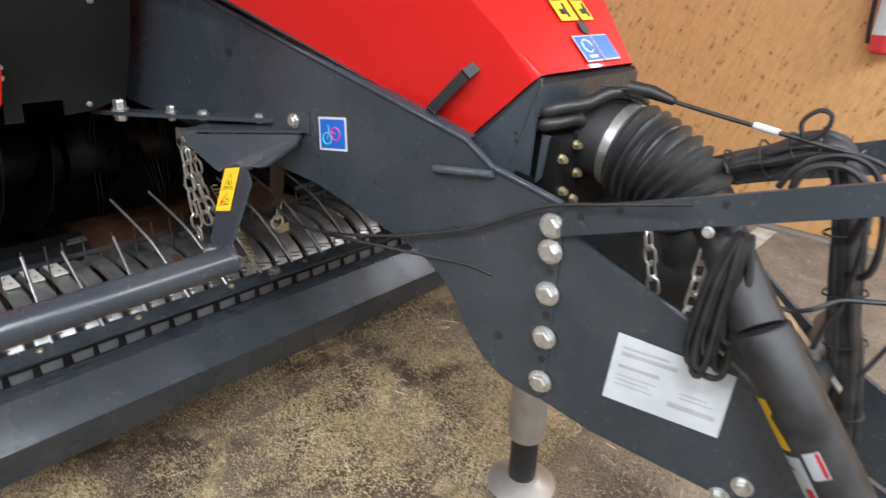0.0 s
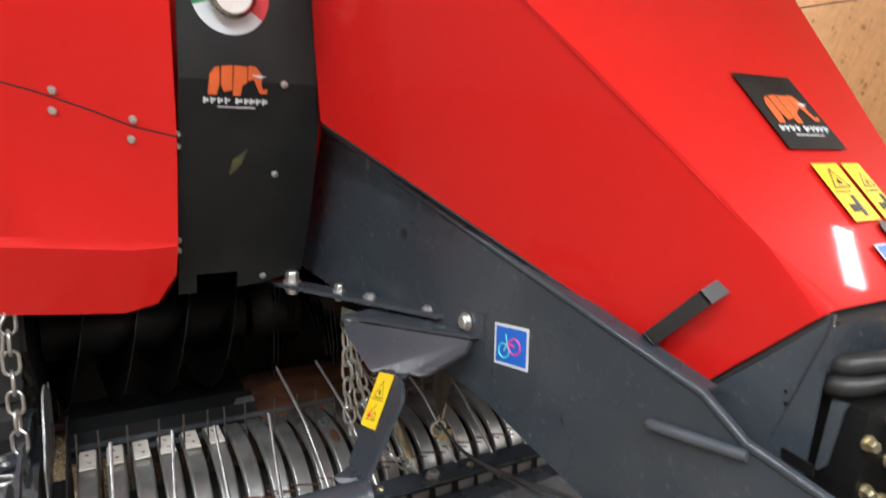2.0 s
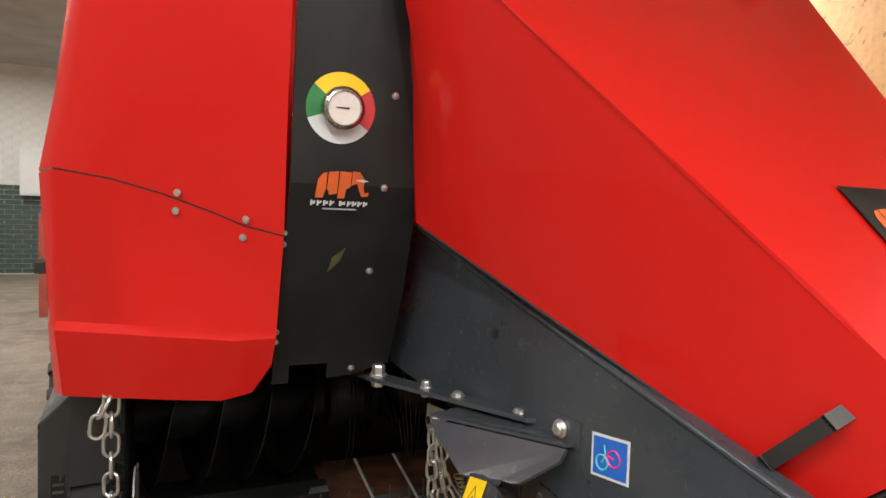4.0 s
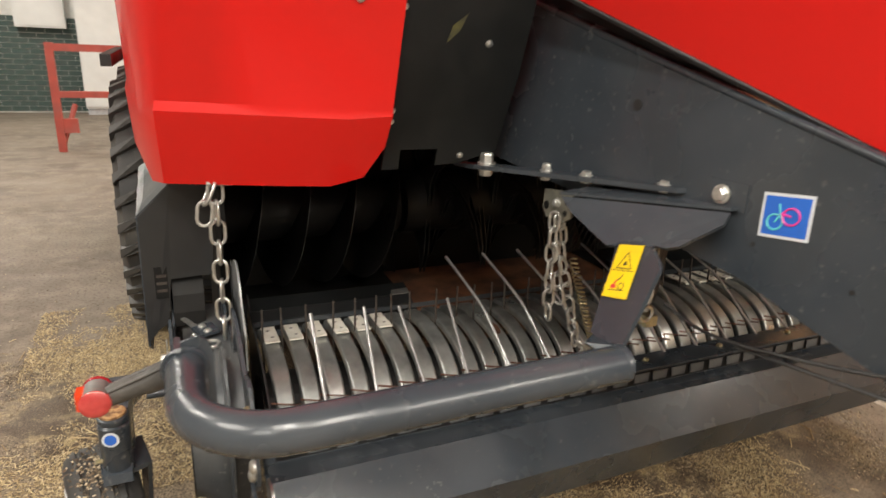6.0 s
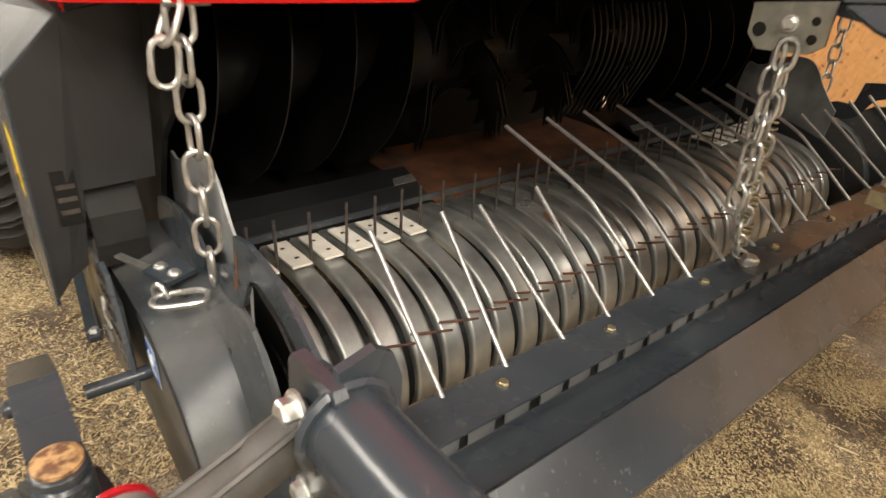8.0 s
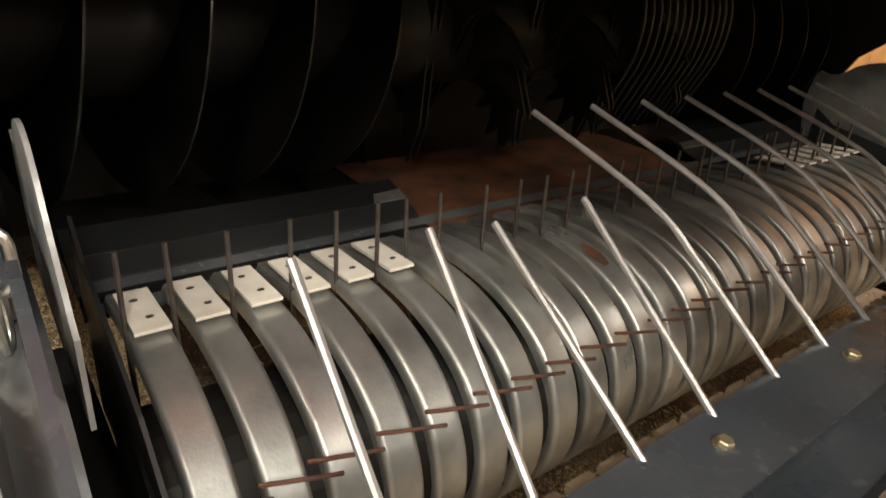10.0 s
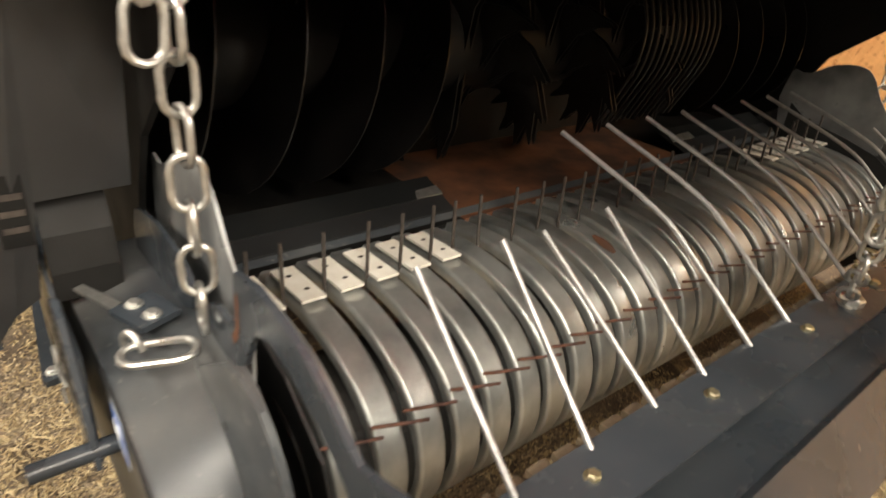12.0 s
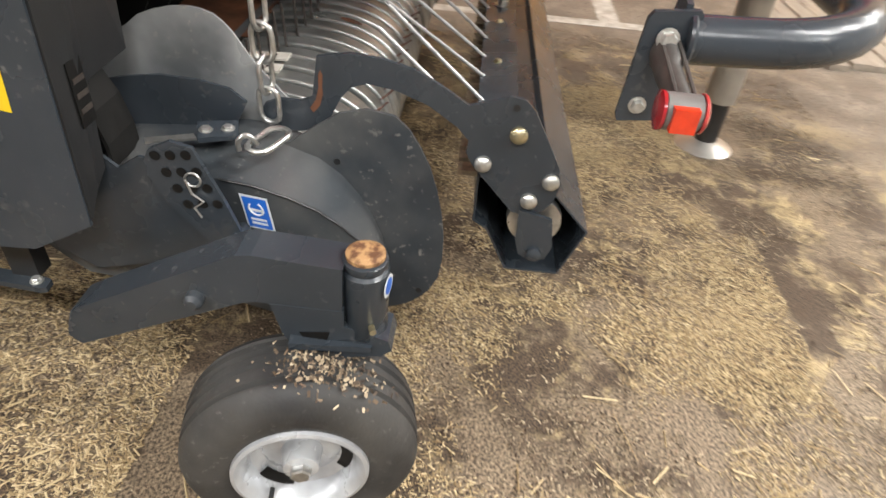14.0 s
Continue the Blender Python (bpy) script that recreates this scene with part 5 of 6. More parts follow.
        poly([(a + w_ * 0.42, 2.35), (a + w_, 2.35 + 0.25 * (k % 2)), (a + w_, 2.95), (a + w_ * 0.42, 2.7)], M_WHITE)
    poly([(2.4, 1.45), (7.8, 1.45), (7.8, 1.7), (2.4, 1.7)], M_GREYPRINT)


lg = nose_rect("emblem_sticker", 1.108, 0.256, 1.262, 0.422, M_PANEL, hood, 0, "black sticker with an orange emblem")
emblem(lg, nose(1.116, 0.262), nu, nv, nose_n, 0.140)

# red side cover, in two panels with a seam
SEAM = [(-0.117, 0.252, 1.571), (0.0, 0.188, 1.553), (0.103, 0.139, 1.525), (0.202, 0.093, 1.490), (0.269, 0.063, 1.462), (0.347, 0.024, 1.444)]
low = bmesh.new()
top_row = [Vector(p) + Vector((0, 0, -0.002)) for p in SEAM]
fold = [Vector((-0.128, 0.378, 1.209)).lerp(Vector((0.347, 0.098, 1.215)), t) for t in (0, 0.25, 0.48, 0.67, 0.82, 1.0)]
lip = [(-0.124, 0.442, 1.004), (0.0, 0.366, 1.011), (0.12, 0.294, 1.018), (0.238, 0.225, 1.026), (0.305, 0.180, 1.054), (0.344, 0.140, 1.130)]
fold2 = [p + Vector((-0.004, -0.008, -0.022)) for p in fold[:-1]] + [fold[-1] + Vector((0, 0, -0.012))]
back = [Vector(p) + Vector((0.02, 0.05, 0.0)) for p in lip]
rows = [[low.verts.new(p) for p in r] for r in (top_row, fold, fold2, [Vector(p) for p in lip], back)]
for A, B in zip(rows, rows[1:]):
    for k in range(5):
        low.faces.new((A[k], A[k + 1], B[k + 1], B[k]))
side = [[low.verts.new(p) for p in r] for r in ([(-0.150, 0.30, 1.56), (-0.150, 0.43, 1.21), (-0.155, 0.44, 1.185), (-0.150, 0.50, 1.000)], [(-0.215, 0.95, 1.50), (-0.205, 0.95, 1.22), (-0.212, 0.95, 1.195), (-0.200, 0.95, 1.03)], [(-0.235, 1.55, 1.50), (-0.22, 1.55, 1.24), (-0.226, 1.55, 1.215), (-0.22, 1.55, 1.10)])]
corner = [rows[0][0], rows[1][0], rows[2][0], rows[3][0]]
for A, B in zip([corner] + side, side):
    for k in range(3):
        low.faces.new((A[k], A[k + 1], B[k + 1], B[k]))
rs = [low.verts.new(p) for p in ((0.352, 0.07, 1.444), (0.352, 0.14, 1.215), (0.352, 0.19, 1.13))]
low.faces.new((rows[0][5], rows[1][5], rs[1], rs[0]))
low.faces.new((rows[1][5], rows[2][5], rows[3][5], rs[2], rs[1]))
side_cover = part("side_cover", low, M_RED, baler, "glossy red side cover with a folded lower lip", smooth=True)
upc = bmesh.new()
r0 = [upc.verts.new(Vector(p) + Vector((0, 0, 0.002))) for p in SEAM]
r1 = [upc.verts.new(p) for p in ((-0.067, 0.169, 1.735), (0.03, 0.115, 1.74), (0.12, 0.066, 1.742), (0.21, 0.016, 1.744), (0.275, -0.020, 1.745), (0.338, -0.045, 1.747))]
r2 = [upc.verts.new(p) for p in ((0.0, 0.05, 2.15), (0.08, 0.01, 2.15), (0.15, -0.03, 2.15), (0.22, -0.07, 2.15), (0.28, -0.10, 2.15), (0.335, -0.12, 2.15))]
for A, B in ((r0, r1), (r1, r2)):
    for k in range(5):
        upc.faces.new((A[k], A[k + 1], B[k + 1], B[k]))
s1 = [[r0[0], r1[0], r2[0]], [upc.verts.new(p) for p in ((-0.150, 0.30, 1.565), (-0.11, 0.24, 1.735), (-0.04, 0.12, 2.15))], [upc.verts.new(p) for p in ((-0.235, 1.55, 1.505), (-0.20, 1.55, 1.735), (-0.16, 1.55, 2.15))]]
for A, B in zip(s1, s1[1:]):
    for k in range(2):
        upc.faces.new((A[k], A[k + 1], B[k + 1], B[k]))
part("upper_cover", upc, M_RED, side_cover, smooth=True)
sc = bmesh.new()
add_tube(sc, [Vector(p) + Vector((0.002, 0.006, 0)) for p in SEAM], 0.005, 6)
part("seam", sc, M_BLACK, side_cover)
fn = Vector((-0.48, -0.80, -0.30)).normalized()
for p in ((0.136, 0.118, 1.529), (0.133, 0.133, 1.489), (0.272, 0.056, 1.477), (0.268, 0.072, 1.437)):
    part("rivet", revolve([(0, 0.009), (0.004, 0.008), (0.006, 0.003)], Vector(p) + fn * 0.002, fn, 12), M_BOLT, side_cover, smooth=True)
part("side_rail", slab([(-0.27, 0.95, 1.255), (-0.26, 1.6, 1.26), (-0.26, 1.6, 1.30), (-0.27, 0.95, 1.29)], (0.03, 0, 0), 0.003), M_BLACK, side_cover)

# black instrument panel
def pnl(x, z):
    y = 0.18 - 0.404 * (z - 1.09) if z < 1.56 else -0.01 - 0.1 * (z - 1.56)
    return Vector((x, y, z))


low_p = [pnl(x, z) for x, z in ((0.352, 1.068), (0.393, 1.068), (0.391, 1.118), (0.486, 1.118), (0.488, 1.075), (0.551, 1.080), (0.645, 1.110), (0.652, 1.30), (0.645, 1.483), (0.632, 1.56), (0.352, 1.56))]
panel = part("instrument_panel", slab(low_p, (0, 0.010, 0), 0.0), M_PANEL, baler, "black panel with a round pressure gauge")
part("upper_panel", slab([pnl(0.352, 1.56), pnl(0.632, 1.56), pnl(0.60, 1.92), pnl(0.585, 2.15), pnl(0.352, 2.15)], (0, 0.010, 0), 0.0), M_PANEL, panel)
pn_up = Vector((0, -1, -0.1)).normalized()
pn_lo = Vector((0, -1, -0.404)).normalized()
GC = Vector((0.452, -0.026, 1.722)) + pn_up * 0.002
gu, gv = Vector((1, 0, 0)), Vector((0, -0.1, 1)).normalized()
for a0, a1, mt in ((35, 142, M_YELLOW), (142, 200, M_GREEN), (200, 325, M_WHITE), (325, 395, M_STK_RED)):
    bm = bmesh.new()
    n = 14
    ri, ro = 0.030, 0.075
    A = [bm.verts.new(GC + (gu * math.cos(radians(a0 + (a1 - a0) * k / n)) + gv * math.sin(radians(a0 + (a1 - a0) * k / n))) * ri) for k in range(n + 1)]
    B = [bm.verts.new(GC + (gu * math.cos(radians(a0 + (a1 - a0) * k / n)) + gv * math.sin(radians(a0 + (a1 - a0) * k / n))) * ro) for k in range(n + 1)]
    for k in range(n):
        bm.faces.new((A[k], A[k + 1], B[k + 1], B[k]))
    part("gauge_sector", bm, mt, panel)
gauge = part("pressure_gauge", revolve([(0, 0.044), (0.012, 0.046), (0.026, 0.045), (0.032, 0.041), (0.034, 0.036), (0.028, 0.035)], GC, pn_up, 40), mat("gauge_bezel", (0.55, 0.53, 0.50), 0.25, 1.0, (0.42, 0.40, 0.38), 40, 300, 0.05), panel, "round metal pressure gauge with a white dial", smooth=True)
part("dial", revolve([(0, 0.0345), (0.001, 0.0345)], GC + pn_up * 0.0285, pn_up, 36), mat("dial_face", (0.70, 0.66, 0.64), 0.3, 0, (0.62, 0.58, 0.56), 60, 300, 0.02), gauge)
part("needle", slab([GC + pn_up * 0.0305 + gu * a + gv * b for a, b in ((-0.018, -0.001), (0.010, -0.002), (0.010, 0.002), (-0.018, 0.001))], pn_up * 0.0006, 0), M_STK_BLACK, gauge)
emblem(panel, pnl(0.392, 1.487) + Vector((0, -0.003, 0)), gu, Vector((0, -0.404, 1)).normalized(), pn_lo, 0.140)
for x, z in ((0.572, 1.76), (0.560, 1.558), (0.556, 1.362), (0.548, 1.10)):
    part("rivet", revolve([(0, 0.0085), (0.004, 0.0075), (0.006, 0.003)], pnl(x, z), pn_lo, 12), M_BOLT, panel, smooth=True)
part("faded_sticker", slab([pnl(x, z) + pn_lo * 0.001 for x, z in ((0.455, 1.360), (0.480, 1.385), (0.492, 1.420), (0.462, 1.395))], pn_lo * 0.0004, 0), mat("faded_yellow", (0.10, 0.095, 0.03), 0.5, 0, (0.05, 0.05, 0.03), 40, 200, 0.05), panel)
for z in (1.215, 1.19, 1.45, 1.425):
    part("edge_rivet", revolve([(0, 0.007), (0.005, 0.006)], (0.350, 0.115 - 0.33 * (z - 1.2), z), (-0.4, -0.9, -0.3), 10), M_BOLT, panel)

# side skirt below the cover
skirt = part("side_skirt", slab([(-0.200, 0.600, 0.880), (-0.116, 0.590, 0.968), (-0.002, 0.600, 0.990), (-0.020, 0.60, 0.70), (-0.132, 0.602, 0.695), (-0.148, 0.604, 0.560), (-0.178, 0.605, 0.540), (-0.205, 0.610, 0.500)], (0, 0.010, 0), 0.001), M_BLACK, baler, "black side skirt with a chamfered top and a dark notch")
# flush dark rectangle paints the notch's shade on the uncut skirt
part("notch", slab([(-0.174, 0.5990, 0.735), (-0.140, 0.5990, 0.735), (-0.140, 0.5990, 0.640), (-0.174, 0.5990, 0.640)], (0, 0.002, 0), 0), M_BLACK_SHADE, skirt, "dark sheet drawn for the shaded notch in the skirt")
for k in range(3):
    z = 0.712 - 0.022 * k
    part("step", slab([(-0.170, 0.5975, z), (-0.143, 0.5975, z), (-0.143, 0.5975, z - 0.008), (-0.170, 0.5975, z - 0.008)], (0, 0.001, 0), 0), M_TINE_DARK, skirt)
part("outer_skirt", slab([(-0.205, 0.604, 0.880), (-0.205, 1.05, 0.930), (-0.205, 1.05, 0.40), (-0.206, 0.90, 0.42), (-0.207, 0.72, 0.43), (-0.208, 0.614, 0.490)], (0.006, 0, 0), 0.001), M_GREY, skirt)
part("chamfer", slab([(-0.203, 0.602, 0.884), (-0.116, 0.592, 0.972), (-0.116, 1.05, 0.99), (-0.203, 1.05, 0.936)], (0.003, 0, -0.004), 0.0), M_GREY_DUSTY, skirt)
part("cover_bracket", slab([(-0.139, y, z) for y, z in ((0.705, 0.656), (0.590, 0.556), (0.554, 0.580), (0.500, 0.575), (0.448, 0.560), (0.440, 0.400), (0.678, 0.340), (0.784, 0.411))], (0.006, 0, 0), 0.0015), M_GREY, skirt)
part("rubber_flap", strip_mesh(([(0.640, 0.695), (0.612, 0.640), (0.600, 0.590), (0.598, 0.550)], -0.132, -0.048), 0.006), M_BLACK_SHADE, skirt, "black rubber flap")
rail = part("chassis_rail", slab([(-0.164, 0.785, 0.285), (-0.160, 0.775, 0.285), (-0.138, 0.778, 0.285), (-0.132, 0.797, 0.285), (-0.060, 1.50, 0.285), (-0.098, 1.50, 0.285)], (0, 0, 0.012), 0.003), M_GREY, baler, "flat grey chassis rail under the skirt")
part("rail_post", box((-0.136, 0.800, 0.297), (-0.100, 0.850, 0.44), 0.003), M_BLACK, rail)
bolt("bolt", (-0.146, 0.800, 0.297), (0, 0, 1), 0.009, 0.008, rail)
ws_ = part("warning_sticker", slab([(-0.2065, 0.672, 0.672), (-0.2065, 0.742, 0.684), (-0.2065, 0.735, 0.782), (-0.2065, 0.663, 0.772)], (-0.0006, 0, 0), 0), M_YELLOW, skirt, "yellow warning sticker")
tri_mark(ws_, Vector((-0.2072, 0.725, 0.732)), Vector((0, -1, -0.1)).normalized(), Vector((0, 0.06, 1)).normalized(), Vector((-1, 0, 0)), 0.042, M_STK_BLACK)
figure_mark(ws_, Vector((-0.2066, 0.726, 0.688)), Vector((0, -1, -0.1)).normalized(), Vector((0, 0.06, 1)).normalized(), Vector((-1, 0, 0)), 0.044)

# blue stickers on the drive cover and the caster post
bu, bv, bn = Vector((0, -0.98, -0.12)).normalized(), Vector((0, 0.14, 0.99)).normalized(), Vector((-1, 0, 0))
bo = Vector((-0.1165, 0.404, 0.452))


def blue_on(a, b, lift=0.0):
    return bo + bu * (a * 0.82) + bv * (b * 0.87) + bn * (0.0005 + lift)


bs = part("pictogram_sticker", slab([blue_on(0, 0), blue_on(0.056, 0), blue_on(0.056, 0.076), blue_on(0, 0.076)], bn * 0.0006, 0), M_WHITE, baler, "blue and white pictogram sticker on the drive cover")
part("print", slab([blue_on(0.004, 0.004, 0.001), blue_on(0.052, 0.004, 0.001), blue_on(0.052, 0.072, 0.001), blue_on(0.004, 0.072, 0.001)], bn * 0.0003, 0), M_BLUE, bs)
part("print", tube([blue_on(0.028 + 0.014 * math.cos(t * 0.45 + 2.4), 0.048 + 0.014 * math.sin(t * 0.45 + 2.4), 0.0016) for t in range(12)], 0.0018, 5), M_WHITE, bs)
part("print", slab([blue_on(0.012, 0.042, 0.0016), blue_on(0.044, 0.042, 0.0016), blue_on(0.044, 0.048, 0.0016), blue_on(0.012, 0.048, 0.0016)], bn * 0.0003, 0), M_WHITE, bs)
for b in (0.012, 0.021):
    part("print", slab([blue_on(0.012, b, 0.0016), blue_on(0.044, b, 0.0016), blue_on(0.044, b + 0.005, 0.0016), blue_on(0.012, b + 0.005, 0.0016)], bn * 0.0003, 0), M_WHITE, bs)
rn_ = Vector((-0.18, -0.98, 0)).normalized()
rs_c = Vector((-0.272, 0.178, 0.500)) + rn_ * 0.0335
rp = part("round_sticker", revolve([(0, 0.018), (0.0008, 0.018)], rs_c, rn_, 24), M_WHITE, baler, "round blue and white sticker on the post")
part("print", revolve([(0, 0.013), (0.0006, 0.013)], rs_c + rn_ * 0.001, rn_, 24), M_BLUE, rp)

# inside of the machine, its shade put into near-black colours: augers and rotor
# added sheets close the body so that its inside stays dark
housing = part("chamber_housing", box((0.02, 1.35, 0.30), (2.18, 1.37, 2.1), 0), M_BLACK_SHADE, baler, "near-black sheets added to keep the bale chamber dark")
part("roof_plate", box((-0.10, 0.62, 1.10), (2.30, 1.345, 1.12), 0), M_BLACK_SHADE, housing)
part("front_roof_plate", box((0.80, -0.02, 1.098), (2.25, 0.615, 1.12), 0), M_BLACK_SHADE, housing)
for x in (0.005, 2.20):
    part("inner_side", slab([(x, 0.475, 1.095), (x, 1.345, 1.095), (x, 1.345, 0.30), (x, 0.74, 0.50), (x, 0.675, 0.66), (x, 0.625, 0.754), (x, 0.475, 0.880)], (0.010, 0, 0), 0), M_BLACK_SHADE, housing)
shell = bmesh.new()
add_box(shell, (-0.14, 1.56, 0.62), (2.34, 3.9, 2.15))
add_box(shell, (0.02, 1.37, 0.75), (2.18, 1.56, 2.1))
add_box(shell, (0.36, 0.62, 1.13), (2.30, 1.56, 2.60))
part("chamber_shell", shell, M_RED, baler, "red bale chamber housing behind the front covers")
part("underside_plate", box((0.90, 0.24, 1.080), (2.28, 0.76, 1.092), 0.002), M_BLACK_SHADE, baler, "bolted black plate under the hood")
for x, y in ((1.055, 0.642), (1.267, 0.67), (0.98, 0.351), (1.172, 0.345), (1.6, 0.5), (1.9, 0.62), (2.2, 0.62)):
    bolt("bolt", (x, y, 1.080), (0, 0, -1), 0.015, 0.018, baler)
AX, AZ = 0.93, 0.79


def auger(x0, x1, far):
    shaft = part("auger_shaft", tube([(x0, AX, AZ), (x1, AX, AZ)], 0.10, 24), M_BLACK_SHADE, baler, "feed auger with steel flights, coloured dark for the shade inside", smooth=True)
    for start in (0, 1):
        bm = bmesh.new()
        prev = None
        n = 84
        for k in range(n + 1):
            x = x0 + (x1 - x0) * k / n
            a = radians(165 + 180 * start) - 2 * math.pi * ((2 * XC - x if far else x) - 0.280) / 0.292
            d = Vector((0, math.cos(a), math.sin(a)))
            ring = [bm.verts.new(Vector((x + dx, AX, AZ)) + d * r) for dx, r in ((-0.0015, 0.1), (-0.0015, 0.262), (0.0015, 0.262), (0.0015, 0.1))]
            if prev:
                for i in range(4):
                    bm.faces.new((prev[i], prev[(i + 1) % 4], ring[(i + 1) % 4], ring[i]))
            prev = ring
        # flights almost black: shade of the chamber is mixed into their steel colour
        part("flight", bm, mat("shaded_flight_steel", (0.006, 0.006, 0.006), 0.35, 0.2, (0.009, 0.008, 0.008), 12, 200, 0.1), shaft, smooth=True)


auger(0.02, 0.64, False)
auger(2.18, 1.56, True)
rotor = part("rotor", tube([(0.66, AX, AZ), (1.54, AX, AZ)], 0.11, 24), M_BLACK_SHADE, baler, "feed rotor with paired tine plates, coloured dark for the shade inside", smooth=True)
RM = mat("rotor_plate_steel", (0.022, 0.020, 0.019), 0.42, 0.4, (0.012, 0.011, 0.010), 20, 200, 0.15)
first = None
for i in range(30):
    x = 0.735 + (i // 2) * 0.052 + 0.016 * (i % 2)
    m = Matrix.Translation((x, AX, AZ)) @ pose(0, 0, 0, 24.0 * (i // 2) + 15)
    if first is None:
        pts = []
        for k in range(3):
            a = 2 * math.pi * k / 3
            for r, off in ((0.115, -0.75), (0.20, -0.20), (0.262, 0.04), (0.270, 0.08), (0.215, 0.05), (0.16, 0.12)):
                pts.append((0, r * math.cos(a + off), r * math.sin(a + off)))
        bm = bmesh.new()
        add_slab(bm, pts, (0.004, 0, 0))
        first = part("tine_plate", bm, RM, rotor)
        first.matrix_basis = m
    else:
        shared("tine_plate", first, m, rotor)
fingers = None
for i in range(13):
    m = pose(1.18 + i * 0.028, 0, 0)
    if fingers is None:
        fingers = part("stripper_finger", tube(curve_pts([(0, 0.70, 0.93), (0, 0.675, 0.86), (0, 0.68, 0.77), (0, 0.72, 0.68), (0, 0.76, 0.60)], 4), 0.004, 6), RM, rotor, smooth=True)
        fingers.matrix_basis = m
    else:
        shared("stripper_finger", fingers, m, rotor)
# added sheets hide the lit floor so that the gaps look dark
for a, b in ((-0.026, 0.072), (2.128, 2.226)):
    part("end_pan", box((a, 0.24, 0.300), (b, 0.84, 0.306), 0.001), M_BLACK_SHADE, baler, "dark sheet added below the gap beside the pickup reel")
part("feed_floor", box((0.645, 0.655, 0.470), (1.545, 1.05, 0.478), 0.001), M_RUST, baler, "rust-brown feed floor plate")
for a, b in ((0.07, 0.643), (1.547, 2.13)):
    part("auger_trough", box((a, 0.655, 0.470), (b, 1.05, 0.478), 0.001), M_BLACK_SHADE, baler, "dark trough plate under the auger")
part("front_sill", slab([(0.07, 0.640, 0.455), (2.13, 0.640, 0.455), (2.13, 0.690, 0.482), (0.07, 0.690, 0.482)], (0, 0, 0.005), 0.001), M_GREY_DUSTY, baler, "grey sill behind the pickup bands")
for a, b in ((0.07, 0.639), (1.55, 2.13)):
    part("sill_plate", slab([(a, 0.688, 0.4865), (b, 0.688, 0.4865), (b, 0.738, 0.503), (a, 0.738, 0.503)], (0, 0, 0.004), 0.001), M_BLACK, baler, "dark steel sill plate before the auger")
    part("scraper_strip", slab([(a, 0.735, 0.500), (b, 0.735, 0.500), (b, 0.795, 0.520), (a, 0.795, 0.520)], (0, 0, 0.008), 0.001), M_PANEL, baler, "dark scraper strip with worn ends")
    e0, e1 = (b - 0.07, b) if a < 1 else (a, a + 0.12)
    part("wear_tip", slab([(e0, 0.7335, 0.5085), (e1, 0.7335, 0.5085), (e1, 0.760, 0.5175), (e0 + 0.01, 0.756, 0.516)], (0, 0, 0.002), 0), M_ZINC, baler, "bright worn strip tip")

# hydraulic pieces hanging behind the press arm
clus = part("coupling_block", box((0.85, -0.215, 0.765), (0.882, -0.185, 0.79), 0.004), M_BRASSY, baler, "small zinc coupling with hooks and a ring")
part("hook", tube(curve_pts([(0.860, -0.20, 0.98), (0.862, -0.20, 0.93), (0.852, -0.205, 0.89), (0.862, -0.205, 0.85), (0.855, -0.20, 0.80)], 5), 0.007, 8), M_ZINC, clus, smooth=True)
part("ring", tube([(0.845 + 0.018 * math.cos(k * 0.5236), -0.215, 0.80 + 0.018 * math.sin(k * 0.5236)) for k in range(12)], 0.004, 7, True), M_ZINC, clus, smooth=True)
part("hanger", slab([(0.80, -0.29, 1.08), (0.86, -0.25, 1.08), (0.87, -0.22, 0.90), (0.83, -0.25, 0.84), (0.79, -0.28, 0.93)], (0.006, 0.006, 0), 0.0), M_BLACK, clus)

# front of the drawbar: shaft boot, gearbox plate, tube, hoses
gear = part("gearbox", box((0.970, -1.02, 1.00), (1.27, -0.86, 1.168), 0.01), M_BLACK_SHADE, baler, "black gearbox housing with bolted flange")
# dark plate added behind the hoses to keep the space there black
part("housing_back", box((0.962, -0.945, 1.160), (1.30, -0.86, 1.245), 0.004), M_BLACK_SHADE, gear)
for x, y, z in ((1.025, -1.022, 1.148), (0.976, -1.022, 1.128), (1.037, -1.022, 1.089), (1.033, -1.022, 1.035), (0.990, -1.022, 1.060)):
    bolt("bolt", (x, y, z), (-0.35, -0.9, 0), 0.0075, 0.014, gear, M_BRASSY)
part("flange_edge", slab([(0.962, -1.000, 1.170), (0.962, -0.996, 1.160), (0.962, -0.986, 1.082), (0.962, -0.978, 1.072), (0.962, -0.974, 1.072), (0.962, -0.982, 1.170)], (0.007, 0, 0), 0.001), M_GREY_LIGHTER, gear)
part("slot", slab([(0.928, -0.992, 1.094), (0.929, -0.949, 1.098), (0.929, -0.949, 1.083), (0.928, -0.992, 1.079)], (-0.002, 0, 0), 0), M_BLACK_SHADE, gear)
# the boot bends downwards over the shaft joint
BOOT = curve_pts([(1.112, -1.010, 1.150), (1.112, -1.045, 1.150), (1.112, -1.085, 1.143), (1.112, -1.128, 1.130), (1.112, -1.172, 1.112), (1.112, -1.212, 1.085), (1.112, -1.242, 1.048), (1.112, -1.262, 1.005), (1.112, -1.275, 0.955)], 14)
CUM = [0.0]
for p, q in zip(BOOT, BOOT[1:]):
    CUM.append(CUM[-1] + (Vector(q) - Vector(p)).length)


def boot_radius(d):
    """Smooth collar, eight soft ribs, then a smooth cuff."""
    if d < 0.080:
        return 0.084
    if d < 0.248:
        k = (d - 0.080) / 0.168
